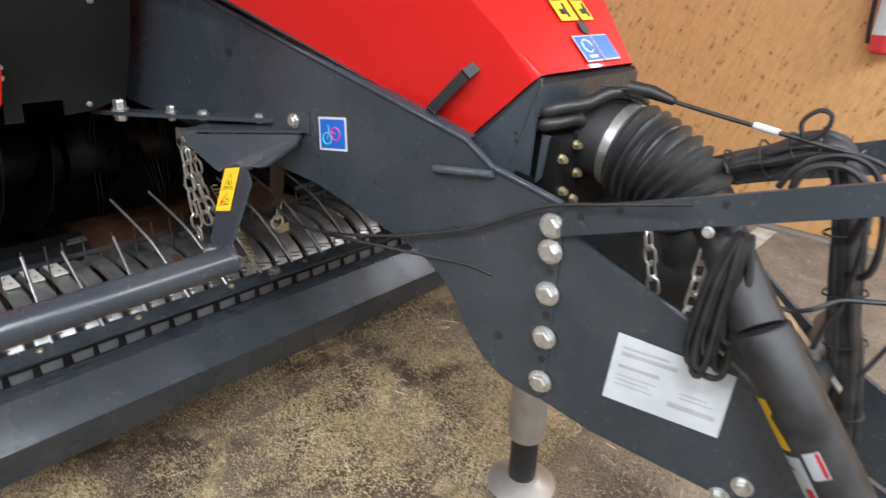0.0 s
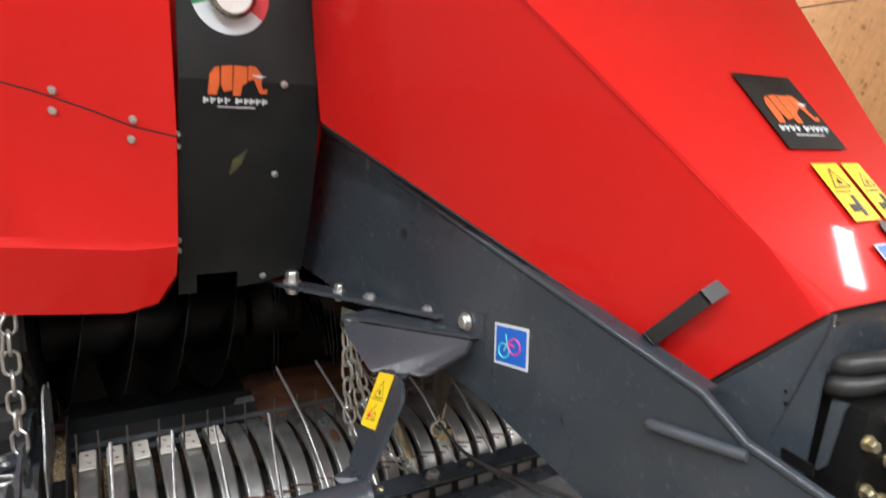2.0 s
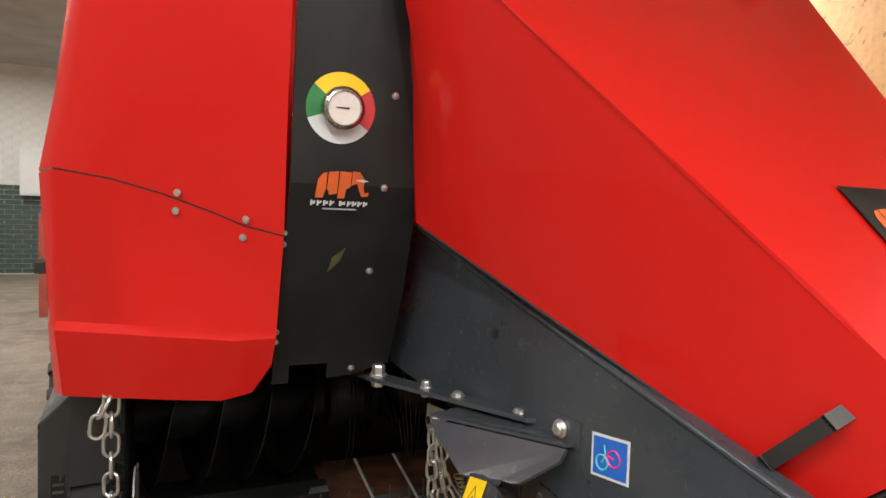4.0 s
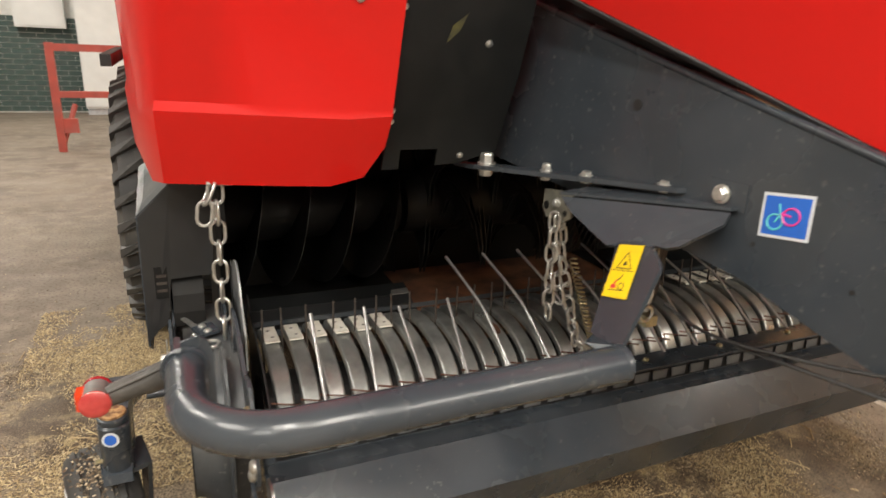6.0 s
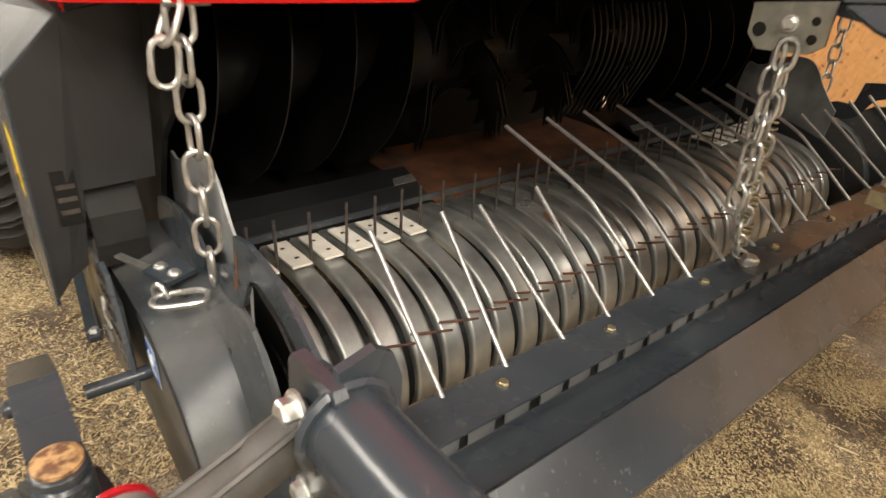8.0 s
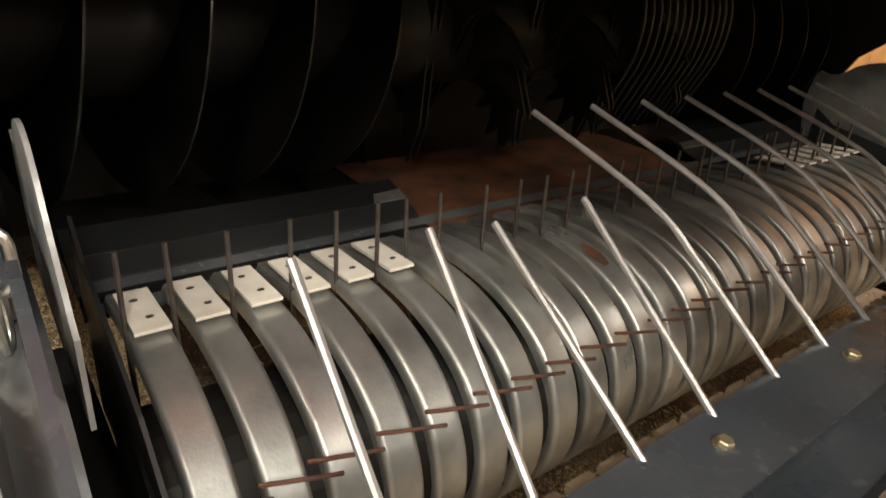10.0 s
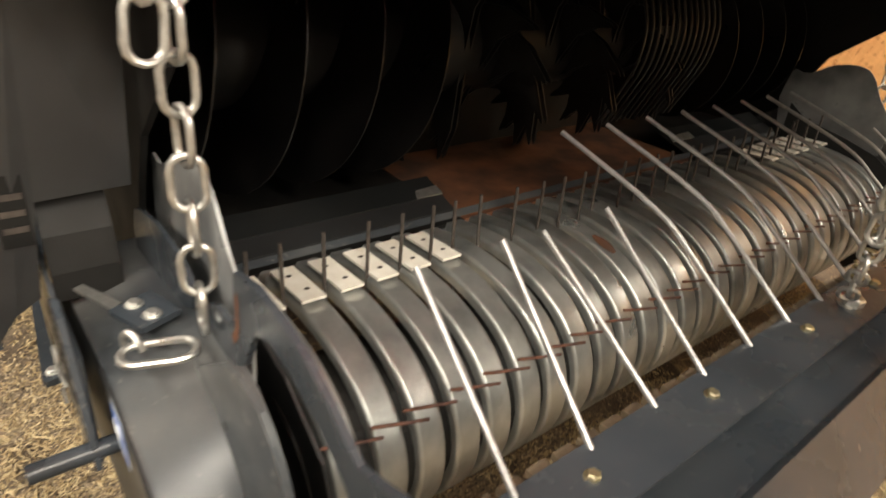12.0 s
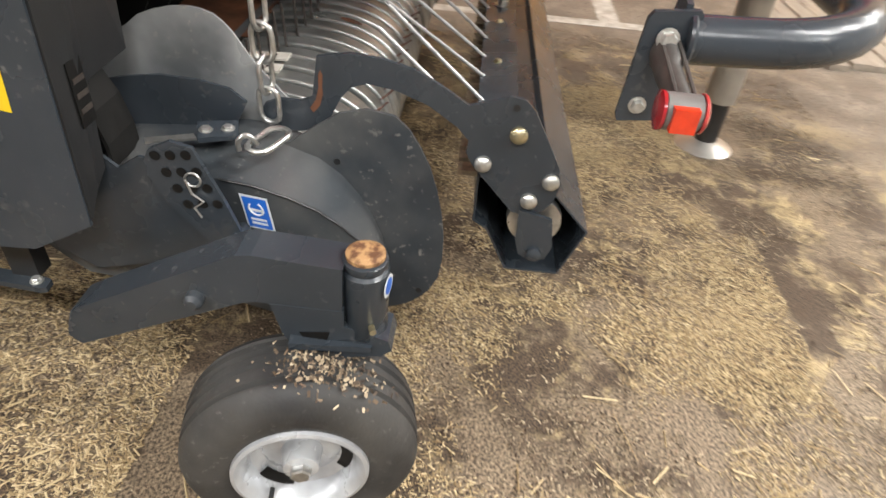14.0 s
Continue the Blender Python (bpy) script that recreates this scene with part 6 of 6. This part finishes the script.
        return 0.090 - 0.006 * k + 0.0072 * math.sin(2 * math.pi * (k * 8 - 0.25))
    return 0.079 if d < 0.285 else 0.070


boot = part("shaft_boot", tube(BOOT, 0.09, 44, radii=[boot_radius(d) for d in CUM]), M_BOOT, baler, "black corrugated rubber shaft boot, bent downwards", smooth=True)


def boot_ring(d0, d1, r):
    i0 = min(range(len(CUM)), key=lambda i: abs(CUM[i] - d0))
    i1 = min(range(len(CUM)), key=lambda i: abs(CUM[i] - d1))
    return tube([BOOT[i] for i in range(i0, i1 + 1)], r, 44)


part("clamp_band", boot_ring(0.062, 0.079, 0.0875), M_ZINC, boot, "shiny metal clamp band", smooth=True)
part("cuff_band", boot_ring(0.262, 0.274, 0.0815), M_RUBBER, boot, smooth=True)
tubep = part("drawbar_tube", tube([(0.985, -1.318, 1.098), (0.955, -1.368, 1.043), (0.898, -1.453, 0.963)], 0.040, 28), M_CABLE, baler, "thick dark steel drawbar tube", smooth=True)
part("lower_tube", tube([(0.885, -1.452, 0.973), (0.885, -1.456, 0.967), (0.885, -1.542, 0.855), (0.885, -1.621, 0.752), (0.885, -1.80, 0.52)], 0.045, 32, radii=[0.041, 0.045, 0.045, 0.045, 0.045]), M_CABLE, tubep, smooth=True)
TA, TN = Vector((0, -0.610, -0.793)), Vector((0, 0.793, -0.610))


def on_tube(name, s0, s1, a0, a1, material, parent, lift, label="", ragged=0.0):
    """A thin sticker bent round the lower tube: s along it, a round it in degrees."""
    rr = random.Random(8)
    rows = []
    for i in range(9):
        sa = s0 + (s1 - s0) * i / 8
        lo_, hi_ = a0 + rr.uniform(-ragged, ragged), a1 + rr.uniform(-ragged, ragged)
        row = []
        for k in range(7):
            w = math.radians(lo_ + (hi_ - lo_) * k / 6)
            row.append(Vector((0.885, -1.456, 0.967)) + TA * sa + (Vector((-1, 0, 0)) * math.cos(w) + TN * math.sin(w)) * (0.0452 + lift))
        rows.append(row)
    sb = bmesh.new()
    V = [[sb.verts.new(p) for p in row] for row in rows]
    for P_, Q_ in zip(V, V[1:]):
        for k in range(6):
            sb.faces.new((P_[k], P_[k + 1], Q_[k + 1], Q_[k]))
    bmesh.ops.solidify(sb, geom=sb.faces[:], thickness=0.0004)
    return part(name, sb, material, parent, label, smooth=True)


on_tube("sticker", 0.088, 0.172, 30, 60, M_YELLOW, tubep, 0.0006, "worn yellow sticker", 6)
wst = on_tube("sticker", 0.182, 0.275, 14, 66, M_WHITE, tubep, 0.0006, "white sticker with red print")
on_tube("print", 0.232, 0.262, 18, 34, M_STK_RED, wst, 0.0014)
on_tube("print", 0.200, 0.204, 36, 58, M_STK_BLACK, wst, 0.0014)
wst = on_tube("sticker", 0.176, 0.218, -24, 6, M_WHITE, tubep, 0.0006, "small white sticker with a red edge")
on_tube("print", 0.178, 0.216, -22, -15, M_STK_RED, wst, 0.0014)
bolt("bolt", dp(-1.483, 0.643, -0.003), (-1, -0.139, 0), 0.014, 0.014, tubep)
bolt("bolt", dp(-1.453, 0.603, -0.003), (-1, -0.139, 0), 0.014, 0.014, tubep)
cross = part("cross_tube", tube([(0.96, -1.50, 0.80), (1.35, -1.50, 0.80)], 0.045, 16), M_BLACK, baler, "black cross tube between the drawbar plates", smooth=True)
for x in (1.02, 1.10):
    part("steel_strip", slab([(x, -1.42, 0.93), (x, -1.56, 0.80), (x, -1.56, 0.795), (x, -1.42, 0.92)], (0.02, 0, 0), 0), M_ZINC, cross)

coilp = part("cable_coil", tube(curve_pts([(0.905, -1.392, 1.105), (0.898, -1.372, 1.03), (0.895, -1.358, 0.94), (0.895, -1.368, 0.872), (0.893, -1.392, 0.852), (0.893, -1.418, 0.868), (0.896, -1.415, 0.95), (0.902, -1.402, 1.04), (0.905, -1.398, 1.105)], 6), 0.0055, 8), M_CABLE, baler, "coiled black electric cable hung on the drawbar", smooth=True)
rnd = random.Random(5)
for k in range(14):
    a = rnd.uniform(-0.026, 0.026)
    b = rnd.uniform(-0.022, 0.016)
    z1 = rnd.uniform(0.855, 0.93)
    part("cable_turn", tube(curve_pts([(0.905 + b * 0.6, -1.394 + a * 0.4, 1.10), (0.900 + b, -1.384 + a * 0.8, 1.03), (0.897 + b, -1.376 + a, z1 + 0.05), (0.895 + b, -1.380 + a, z1 + 0.01), (0.895 + b, -1.389 + a, z1), (0.897 + b, -1.396 + a, z1 + 0.012), (0.900 + b, -1.398 + a, z1 + 0.05), (0.905 + b, -1.400 + a * 0.8, 1.03), (0.908 + b * 0.6, -1.397 + a * 0.4, 1.10)], 5), 0.0062, 7), M_CABLE, coilp, smooth=True)
for (xa, ya, za), (xb, yb, zb) in (((0.96, -1.225, 1.04), (0.97, -1.255, 0.91)), ((0.945, -1.333, 1.05), (0.945, -1.325, 0.90))):
    sp = part("safety_chain", tube([(xa, ya, za), (xa, ya, za + 0.03)], 0.006, 8), M_ZINC, baler, "galvanised safety chain on the drawbar")
    chain("link", [(xa, ya, za), (xb, yb, zb)], sp, M_ZINC, 0.036, 0.021, 0.003, 20)
bolt("bolt", dp(-1.345, 1.092, 0.016), (-1, -0.139, 0.2), 0.007, 0.012, baler)

cab = part("control_cable", tube(curve_pts([(1.075, -1.03, 1.255), (1.098, -1.12, 1.259), (1.1, -1.17, 1.247), (1.1, -1.28, 1.232), (1.1, -1.42, 1.215), (1.1, -1.52, 1.20), (1.09, -1.60, 1.14), (1.08, -1.62, 1.0), (1.06, -1.58, 0.86)], 6), 0.0040, 8), M_CABLE, baler, "black control cable with a white sleeve", smooth=True)
part("sleeve", tube([(1.1, -1.318, 1.2285), (1.1, -1.36, 1.2225)], 0.0062, 10), M_WHITE, cab, "white cable sleeve")
part("cable_end", tube([(1.085, -1.085, 1.262), (1.098, -1.128, 1.258), (1.1, -1.172, 1.247)], 0.013, 12, radii=[0.015, 0.013, 0.008]), M_RUBBER, cab, smooth=True)
part("cable_loop", tube(curve_pts([(1.1, -1.40, 1.215), (1.1, -1.39, 1.245), (1.1, -1.41, 1.268), (1.1, -1.43, 1.262), (1.1, -1.425, 1.235), (1.1, -1.40, 1.215)], 5), 0.004, 7), M_CABLE, cab, smooth=True)
HB = curve_pts([(1.20, -1.10, 1.08), (1.17, -1.18, 1.095), (1.15, -1.252, 1.119), (1.15, -1.305, 1.150), (1.15, -1.358, 1.174), (1.15, -1.399, 1.194), (1.15, -1.436, 1.202), (1.15, -1.464, 1.172), (1.15, -1.478, 1.117), (1.15, -1.499, 1.03), (1.15, -1.526, 0.918), (1.15, -1.548, 0.834), (1.15, -1.58, 0.68)], 5)
hb_ = part("hose_wrap", tube(HB, 0.022, 12), M_CABLE, baler, "black hydraulic hoses wrapped together with cable ties", smooth=True)
HF = frames_along(HB)
for k in range(7):
    r = rnd.uniform(0.017, 0.024)
    w0, w1 = 2 * math.pi * k / 7, rnd.uniform(-0.035, 0.035)
    part("hose", tube([p + (u * math.cos(w0 + w1 * i) + v * math.sin(w0 + w1 * i)) * (r + 0.004 * math.sin(i * 0.4 + k)) for i, (p, u, v) in enumerate(HF)], rnd.uniform(0.007, 0.011), 8), M_CABLE, hb_, smooth=True)
for i in range(8, len(HF) - 2, 5):
    p, u, v = HF[i]
    part("cable_tie", tube([p + (u * math.cos(a * 0.524) + v * math.sin(a * 0.524)) * 0.0345 for a in range(12)], 0.0022, 5, True), M_RUBBER, hb_)
for pts, r in (([(1.1, -1.38, 1.132), (1.1, -1.394, 1.162), (1.1, -1.421, 1.189), (1.1, -1.454, 1.203), (1.1, -1.485, 1.203), (1.1, -1.511, 1.187), (1.1, -1.531, 1.147), (1.1, -1.545, 1.091), (1.1, -1.547, 1.039), (1.105, -1.535, 1.013), (1.14, -1.505, 1.002)], 0.006), ([(1.09, -1.40, 1.10), (1.08, -1.41, 1.16), (1.08, -1.44, 1.187), (1.08, -1.475, 1.19), (1.08, -1.505, 1.17), (1.09, -1.515, 1.12), (1.13, -1.50, 1.06)], 0.007), ([(1.03, -1.41, 0.95), (1.05, -1.457, 0.941), (1.05, -1.491, 0.957), (1.07, -1.519, 0.976), (1.08, -1.549, 0.983), (1.10, -1.60, 0.99)], 0.0045), ([(1.08, -1.502, 0.872), (1.08, -1.510, 0.919), (1.08, -1.522, 0.955), (1.08, -1.526, 1.018), (1.08, -1.526, 1.076), (1.10, -1.520, 1.13)], 0.0045)):
    part("hose_loop", tube(curve_pts(pts, 5), r, 8), M_CABLE, hb_, smooth=True)
part("far_bar", slab([(1.30, -1.15, 1.09), (1.30, -1.62, 1.25), (1.30, -1.62, 1.19), (1.30, -1.15, 1.03)], (0.010, 0, 0), 0.001), M_GREY, hb_, "flat anthracite bar")
for pts in ([(1.000, -0.930, 1.200), (0.965, -0.982, 1.214), (0.985, -1.008, 1.224), (1.034, -1.030, 1.230), (1.075, -1.052, 1.247), (1.110, -1.081, 1.245), (1.150, -1.090, 1.225)], [(1.000, -0.930, 1.175), (0.960, -0.985, 1.190), (0.980, -1.005, 1.195), (1.017, -1.014, 1.198), (1.050, -1.020, 1.185), (1.075, -1.010, 1.150)]):
    part("hose_stub", tube(curve_pts(pts, 5), 0.0135, 12), M_RUBBER, hb_, smooth=True)
part("thin_cable", tube(curve_pts([(0.78, -0.33, 0.88), (0.782, -0.468, 0.868), (0.815, -0.713, 0.917), (0.845, -0.926, 0.992), (0.862, -1.06, 1.066), (0.868, -1.196, 1.105), (0.88, -1.32, 1.135)], 6), 0.0036, 7), M_CABLE, baler, "thin black cable along the drawbar", smooth=True)
part("thin_cable", tube(curve_pts([(0.79, -0.50, 0.865), (0.83, -0.74, 0.885), (0.853, -0.90, 0.90), (0.862, -0.96, 0.895)], 6), 0.0036, 7), M_CABLE, baler, "thin black cable along the drawbar", smooth=True)

# support jack
jack = part("support_jack", tube([(1.255, -0.84, 0.19), (1.255, -0.84, 0.72)], 0.055, 28), mat("jack_tube", (0.42, 0.40, 0.36), 0.45, 0.6, (0.32, 0.30, 0.27), 10, 200, 0.1, dust=0.2), baler, "round support jack with a dished steel foot", smooth=True)
part("inner_tube", tube([(1.255, -0.84, 0.03), (1.255, -0.84, 0.20)], 0.042, 24), M_BLACK, jack, smooth=True)
part("foot", revolve([(0.0, 0.105), (0.004, 0.108), (0.012, 0.095), (0.028, 0.06), (0.034, 0.045)], (1.255, -0.84, 0.0), (0, 0, 1), 40), mat("jack_foot_steel", (0.55, 0.54, 0.50), 0.35, 0.7, (0.45, 0.43, 0.40), 14, 200, 0.15, dust=0.2), jack, "dished zinc foot plate", smooth=True)


# main wheels with lugs
def main_wheel(cx, cy, r, w):
    tyre = part("main_wheel", revolve([(-w, r * 0.56), (-w * 1.02, r * 0.7), (-w, r * 0.86), (-w * 0.9, r * 0.93), (-w * 0.6, r * 0.945), (w * 0.6, r * 0.945), (w * 0.9, r * 0.93), (w, r * 0.86), (w * 1.02, r * 0.7), (w, r * 0.56)], (cx, cy, r), (1, 0, 0), 72), M_TYRE, baler, "large lugged flotation tyre", smooth=True)
    part("rim", revolve([(-w * 0.5, 0.08), (-w * 0.45, r * 0.45), (-w * 0.85, r * 0.54), (-w * 0.95, r * 0.57), (w * 0.95, r * 0.57)], (cx, cy, r), (1, 0, 0), 40), M_RIM, tyre, smooth=True)
    lug = None
    n = 34
    for k in range(n):
        for s in (-1, 1):
            m = Matrix.Translation((cx, cy, r)) @ pose(0, 0, 0, 360.0 * (k + (0.5 if s > 0 else 0)) / n) @ Matrix.Diagonal((s, 1, 1, 1))
            if lug is None:
                bm = bmesh.new()
                # a slanted lug from the tread's middle to its shoulder
                pts = [(0.01, 0.110, 0.93), (0.01, 0.065, 0.93), (w * 0.55, -0.005, 0.93), (w * 1.0, -0.055, 0.87), (w * 1.0, -0.015, 0.87), (w * 0.55, 0.035, 0.93)]
                lo = [bm.verts.new((x, y, f_ * r)) for x, y, f_ in pts]
                hi = [bm.verts.new((x, y * 0.9, f_ * r + 0.07 * r * (1.0 if f_ > 0.9 else 1.0))) for x, y, f_ in pts]
                bm.faces.new(lo[::-1])
                bm.faces.new(hi)
                for i in range(6):
                    bm.faces.new((lo[i], lo[(i + 1) % 6], hi[(i + 1) % 6], hi[i]))
                lug = part("lug", bm, M_TYRE, tyre)
                lug.matrix_basis = m
            else:
                shared("lug", lug, m, tyre)
    return tyre


main_wheel(-0.090, 2.02, 0.59, 0.23)
main_wheel(-0.130, 3.40, 0.59, 0.23)
part("axle_beam", box((0.0, 1.9, 0.50), (2.2, 2.06, 0.62), 0.01), M_BLACK, baler, "dark axle beam")

# ---------- other things in the hall ----------
# old red steel frame standing by the back wall
fr = thing("steel_frame", "old red painted steel tube frame standing on the floor", "frame")
for lo, hi in (((-1.28, 7.2, 0.0), (-1.20, 7.28, 1.22)), ((-1.20, 7.2, 1.13), (-0.25, 7.28, 1.21)), ((-1.20, 7.2, 0.62), (-0.25, 7.28, 0.69)), ((-0.25, 7.2, 0.0), (-0.17, 7.28, 1.22)), ((-1.20, 7.21, 0.22), (-1.05, 7.27, 0.38))):
    part("bar", box(lo, hi, 0.006), M_PRIMER, fr)
part("brace", tube([(-1.24, 7.24, 0.05), (-1.1, 7.6, 0.5)], 0.03, 10), M_PRIMER, fr)
# white cabinet on the back wall
cb = thing("wall_cabinet", "tall white steel cabinet against the back wall", "cabinet")
part("body", box((-1.33, Y1 - 0.42, 0.10), (0.35, Y1 - 0.012, 2.0), 0.01), M_DOOR, cb)
for x0, x1 in ((-1.31, -0.50), (-0.48, 0.33)):
    d = part("door", box((x0, Y1 - 0.445, 0.14), (x1, Y1 - 0.423, 1.97), 0.006), M_DOOR, cb)
    part("handle", box((x1 - 0.08 if x0 < -1 else x0 + 0.05, Y1 - 0.47, 0.95), (x1 - 0.05 if x0 < -1 else x0 + 0.08, Y1 - 0.446, 1.10), 0.004), M_ZINC, d)
part("plinth", box((-1.31, Y1 - 0.40, 0.0), (0.33, Y1 - 0.02, 0.10), 0.004), M_GREYPRINT, cb)
# switch box
sb = thing("switch_box", "grey steel switch box on the back wall", "box")
part("housing", box((-2.22, Y1 - 0.20, 1.38), (-1.50, Y1 - 0.006, 2.14), 0.01), M_DOOR, sb)
part("lid", box((-2.19, Y1 - 0.215, 1.41), (-1.53, Y1 - 0.2005, 2.11), 0.006), M_DOOR, sb)
# fire extinguisher on the strand boards
fe = thing("fire_extinguisher", "red fire extinguisher hung on the strand board wall", "extinguisher")
part("cylinder", revolve([(0.0, 0.06), (0.015, 0.078), (0.42, 0.078), (0.47, 0.05), (0.50, 0.025), (0.53, 0.022)], (X1 - 0.105, -1.01, 1.15), (0, 0, 1), 32), M_STK_RED, fe, smooth=True)
part("label", revolve([(0.10, 0.0788), (0.30, 0.0788)], (X1 - 0.105, -1.01, 1.15), (0, 0, 1), 32), M_WHITE, fe, "white printed label")
part("valve", box((X1 - 0.12, -1.03, 1.68), (X1 - 0.09, -0.95, 1.72), 0.004), M_BLACK, fe)
part("hose", tube(curve_pts([(X1 - 0.11, -0.96, 1.69), (X1 - 0.11, -0.90, 1.60), (X1 - 0.10, -0.905, 1.35), (X1 - 0.10, -0.92, 1.20)], 6), 0.011, 8), M_CABLE, fe, smooth=True)
part("bracket", box((X1 - 0.06, -1.05, 1.45), (X1 - 0.018, -0.97, 1.49), 0.003), M_ZINC, fe)
# boards piled on the floor
rn2 = random.Random(9)
for k in range(7):
    pl = thing("plank", "weathered grey wooden plank lying on the floor", "plank", "planks on the floor")
    m = pose(3.15 + rn2.uniform(-0.03, 0.03), -2.35 + 0.115 * k, 0, 0, 0, rn2.uniform(-2, 2))
    part("board", box((-0.9, -0.05, 0.001), (0.9, 0.05, 0.032 + rn2.uniform(-0.004, 0.004)), 0.003, m), M_WOOD, pl)

# ---------- brickwork of the back wall ----------
brick_w = brick_g = None
BL, BH = 0.26, 0.085
for r in range(int(3.5 / BH)):
    for c in range(18):
        x = -4.3 + c * BL + (BL / 2 if r % 2 else 0)
        z = 0.02 + r * BH
        if x > 0.3 or (r > 22 and c > 14):
            continue
        green = z + BH < 1.62
        src = brick_g if green else brick_w
        m = pose(x, Y1, z)
        if src is None:
            src = part("brick", box((0.004, -0.011 - 0.002 * (r % 3), 0.004), (BL - 0.004, -0.001, BH - 0.004), 0.003), M_WALLGREEN if green else M_WALLWHITE, wall_north)
            src.matrix_basis = m
            if green:
                brick_g = src
            else:
                brick_w = src
        else:
            shared("brick", src, m, wall_north)

# ---------- chaff and straw on the floor ----------
def chaff(count, seed, area, size, material, name, label, lo=0.0, hi=1.0, freq=2.0):
    """Flat bits strewn over a stretch of floor, thick where a slow noise is high and absent where it is low."""
    rg = np.random.RandomState(seed)
    xa, xb, ya, yb = area
    V, F = [], []
    made = 0
    while made < count:
        x, y = rg.uniform(xa, xb), rg.uniform(ya, yb)
        d = 0.5 + 0.5 * noise.noise(Vector((x * freq, y * freq, seed))) + 0.25 * noise.noise(Vector((x * freq * 4, y * freq * 4, seed + 3.0)))
        if rg.uniform(lo, hi) > d:
            continue
        ln, wd = size * rg.lognormal(0, 0.5), rg.uniform(0.0006, 0.0018) * (1 + size * 12)
        a = rg.uniform(0, math.pi)
        ux, uy = math.cos(a) * ln / 2, math.sin(a) * ln / 2
        wx, wy = -math.sin(a) * wd, math.cos(a) * wd
        z = rg.uniform(0.0006, 0.005)
        t = abs(rg.uniform(-0.003, 0.003))
        b = made * 5
        V += [(x - ux - wx, y - uy - wy, z), (x + ux - wx, y + uy - wy, z + t), (x + ux + wx, y + uy + wy, z + t), (x - ux + wx, y - uy + wy, z), (x, y, z + wd + 0.001)]
        F += [(b, b + 1, b + 4), (b + 1, b + 2, b + 4), (b + 2, b + 3, b + 4), (b + 3, b, b + 4)]
        made += 1
    me = bpy.data.meshes.new(name)
    me.from_pydata(V, [], F)
    me.materials.append(material)
    return tagged(new(name, me), label, "straw", kind="stuff")


def island_mat(name, a, b, c):
    m = bpy.data.materials.new(name)
    m.use_nodes = True
    N, L = m.node_tree.nodes, m.node_tree.links
    g = N.new("ShaderNodeNewGeometry")
    r = N.new("ShaderNodeValToRGB")
    r.color_ramp.elements[0].color, r.color_ramp.elements[1].color = (*a, 1), (*c, 1)
    r.color_ramp.elements.new(0.5).color = (*b, 1)
    L.new(g.outputs["Random Per Island"], r.inputs["Fac"])
    L.new(r.outputs["Color"], N["Principled BSDF"].inputs["Base Color"])
    N["Principled BSDF"].inputs["Roughness"].default_value = 0.75
    return m


M_STRAW = island_mat("straw_bits", (0.22, 0.15, 0.075), (0.46, 0.345, 0.185), (0.68, 0.555, 0.335))
M_STRAW_DARK = island_mat("chaff_bits", (0.04, 0.026, 0.018), (0.17, 0.12, 0.075), (0.56, 0.46, 0.31))
chaff(54000, 3, (-0.6, 2.2, -0.85, 0.40), 0.0056, M_STRAW, "chaff_heap", "thin drifts of yellow chaff on the floor", 0.45, 1.0, 2.2)
chaff(16000, 11, (0.5, 1.7, -0.75, 0.0), 0.0060, M_STRAW, "pale_chaff", "pale yellow chaff spilled before the guard beam", 0.30, 0.9, 2.6)
chaff(24000, 5, (-0.75, 0.20, 0.62, 2.2), 0.0095, M_STRAW, "chaff_drift", "yellow chaff blown against the wheel", 0.3, 1.0, 2.2)
chaff(80000, 4, (-1.6, 2.4, -1.4, 1.8), 0.0062, M_STRAW_DARK, "scattered_chaff", "brown chaff and dust strewn over the concrete", 0.40, 1.0, 3.0)
chaff(9000, 8, (-3.0, 4.2, -3.0, 4.5), 0.008, M_STRAW_DARK, "loose_chaff", "sparse chaff over the outer floor", 0.2, 1.1, 1.0)
chaff(1100, 6, (-1.4, 2.4, -1.3, 1.9), 0.045, M_STRAW, "straw_stalks", "loose straw stalks lying on the floor", 0.3, 1.1, 1.5)

# litter caught in the ribs of the gauge wheel
rg = np.random.RandomState(12)
V, F = [], []
for i in range(420):
    a = rg.normal(0.25, 0.22)
    dx = rg.normal(-0.01, 0.028)
    r = WR * 0.985 + abs(rg.normal(0, 0.004)) + 0.001
    c = Vector((WX + dx, WY - r * math.sin(a), WR + r * math.cos(a)))
    u = Vector((rg.normal(), rg.normal(), rg.normal() * 0.4)).normalized() * rg.uniform(0.0015, 0.005)
    w = u.orthogonal().normalized() * rg.uniform(0.0008, 0.003)
    b = len(V)
    V += [tuple(c - u - w), tuple(c + u - w), tuple(c + u + w), tuple(c - u + w)]
    F.append((b, b + 1, b + 2, b + 3))
me = bpy.data.meshes.new("tyre_litter")
me.from_pydata(V, [], F)
me.materials.append(M_STRAW_DARK)
litter_ob = new("tyre_litter", me)
litter_ob.matrix_basis = CAST
tagged(litter_ob, "dry chaff and soil caught on the tyre", "straw", kind="stuff")
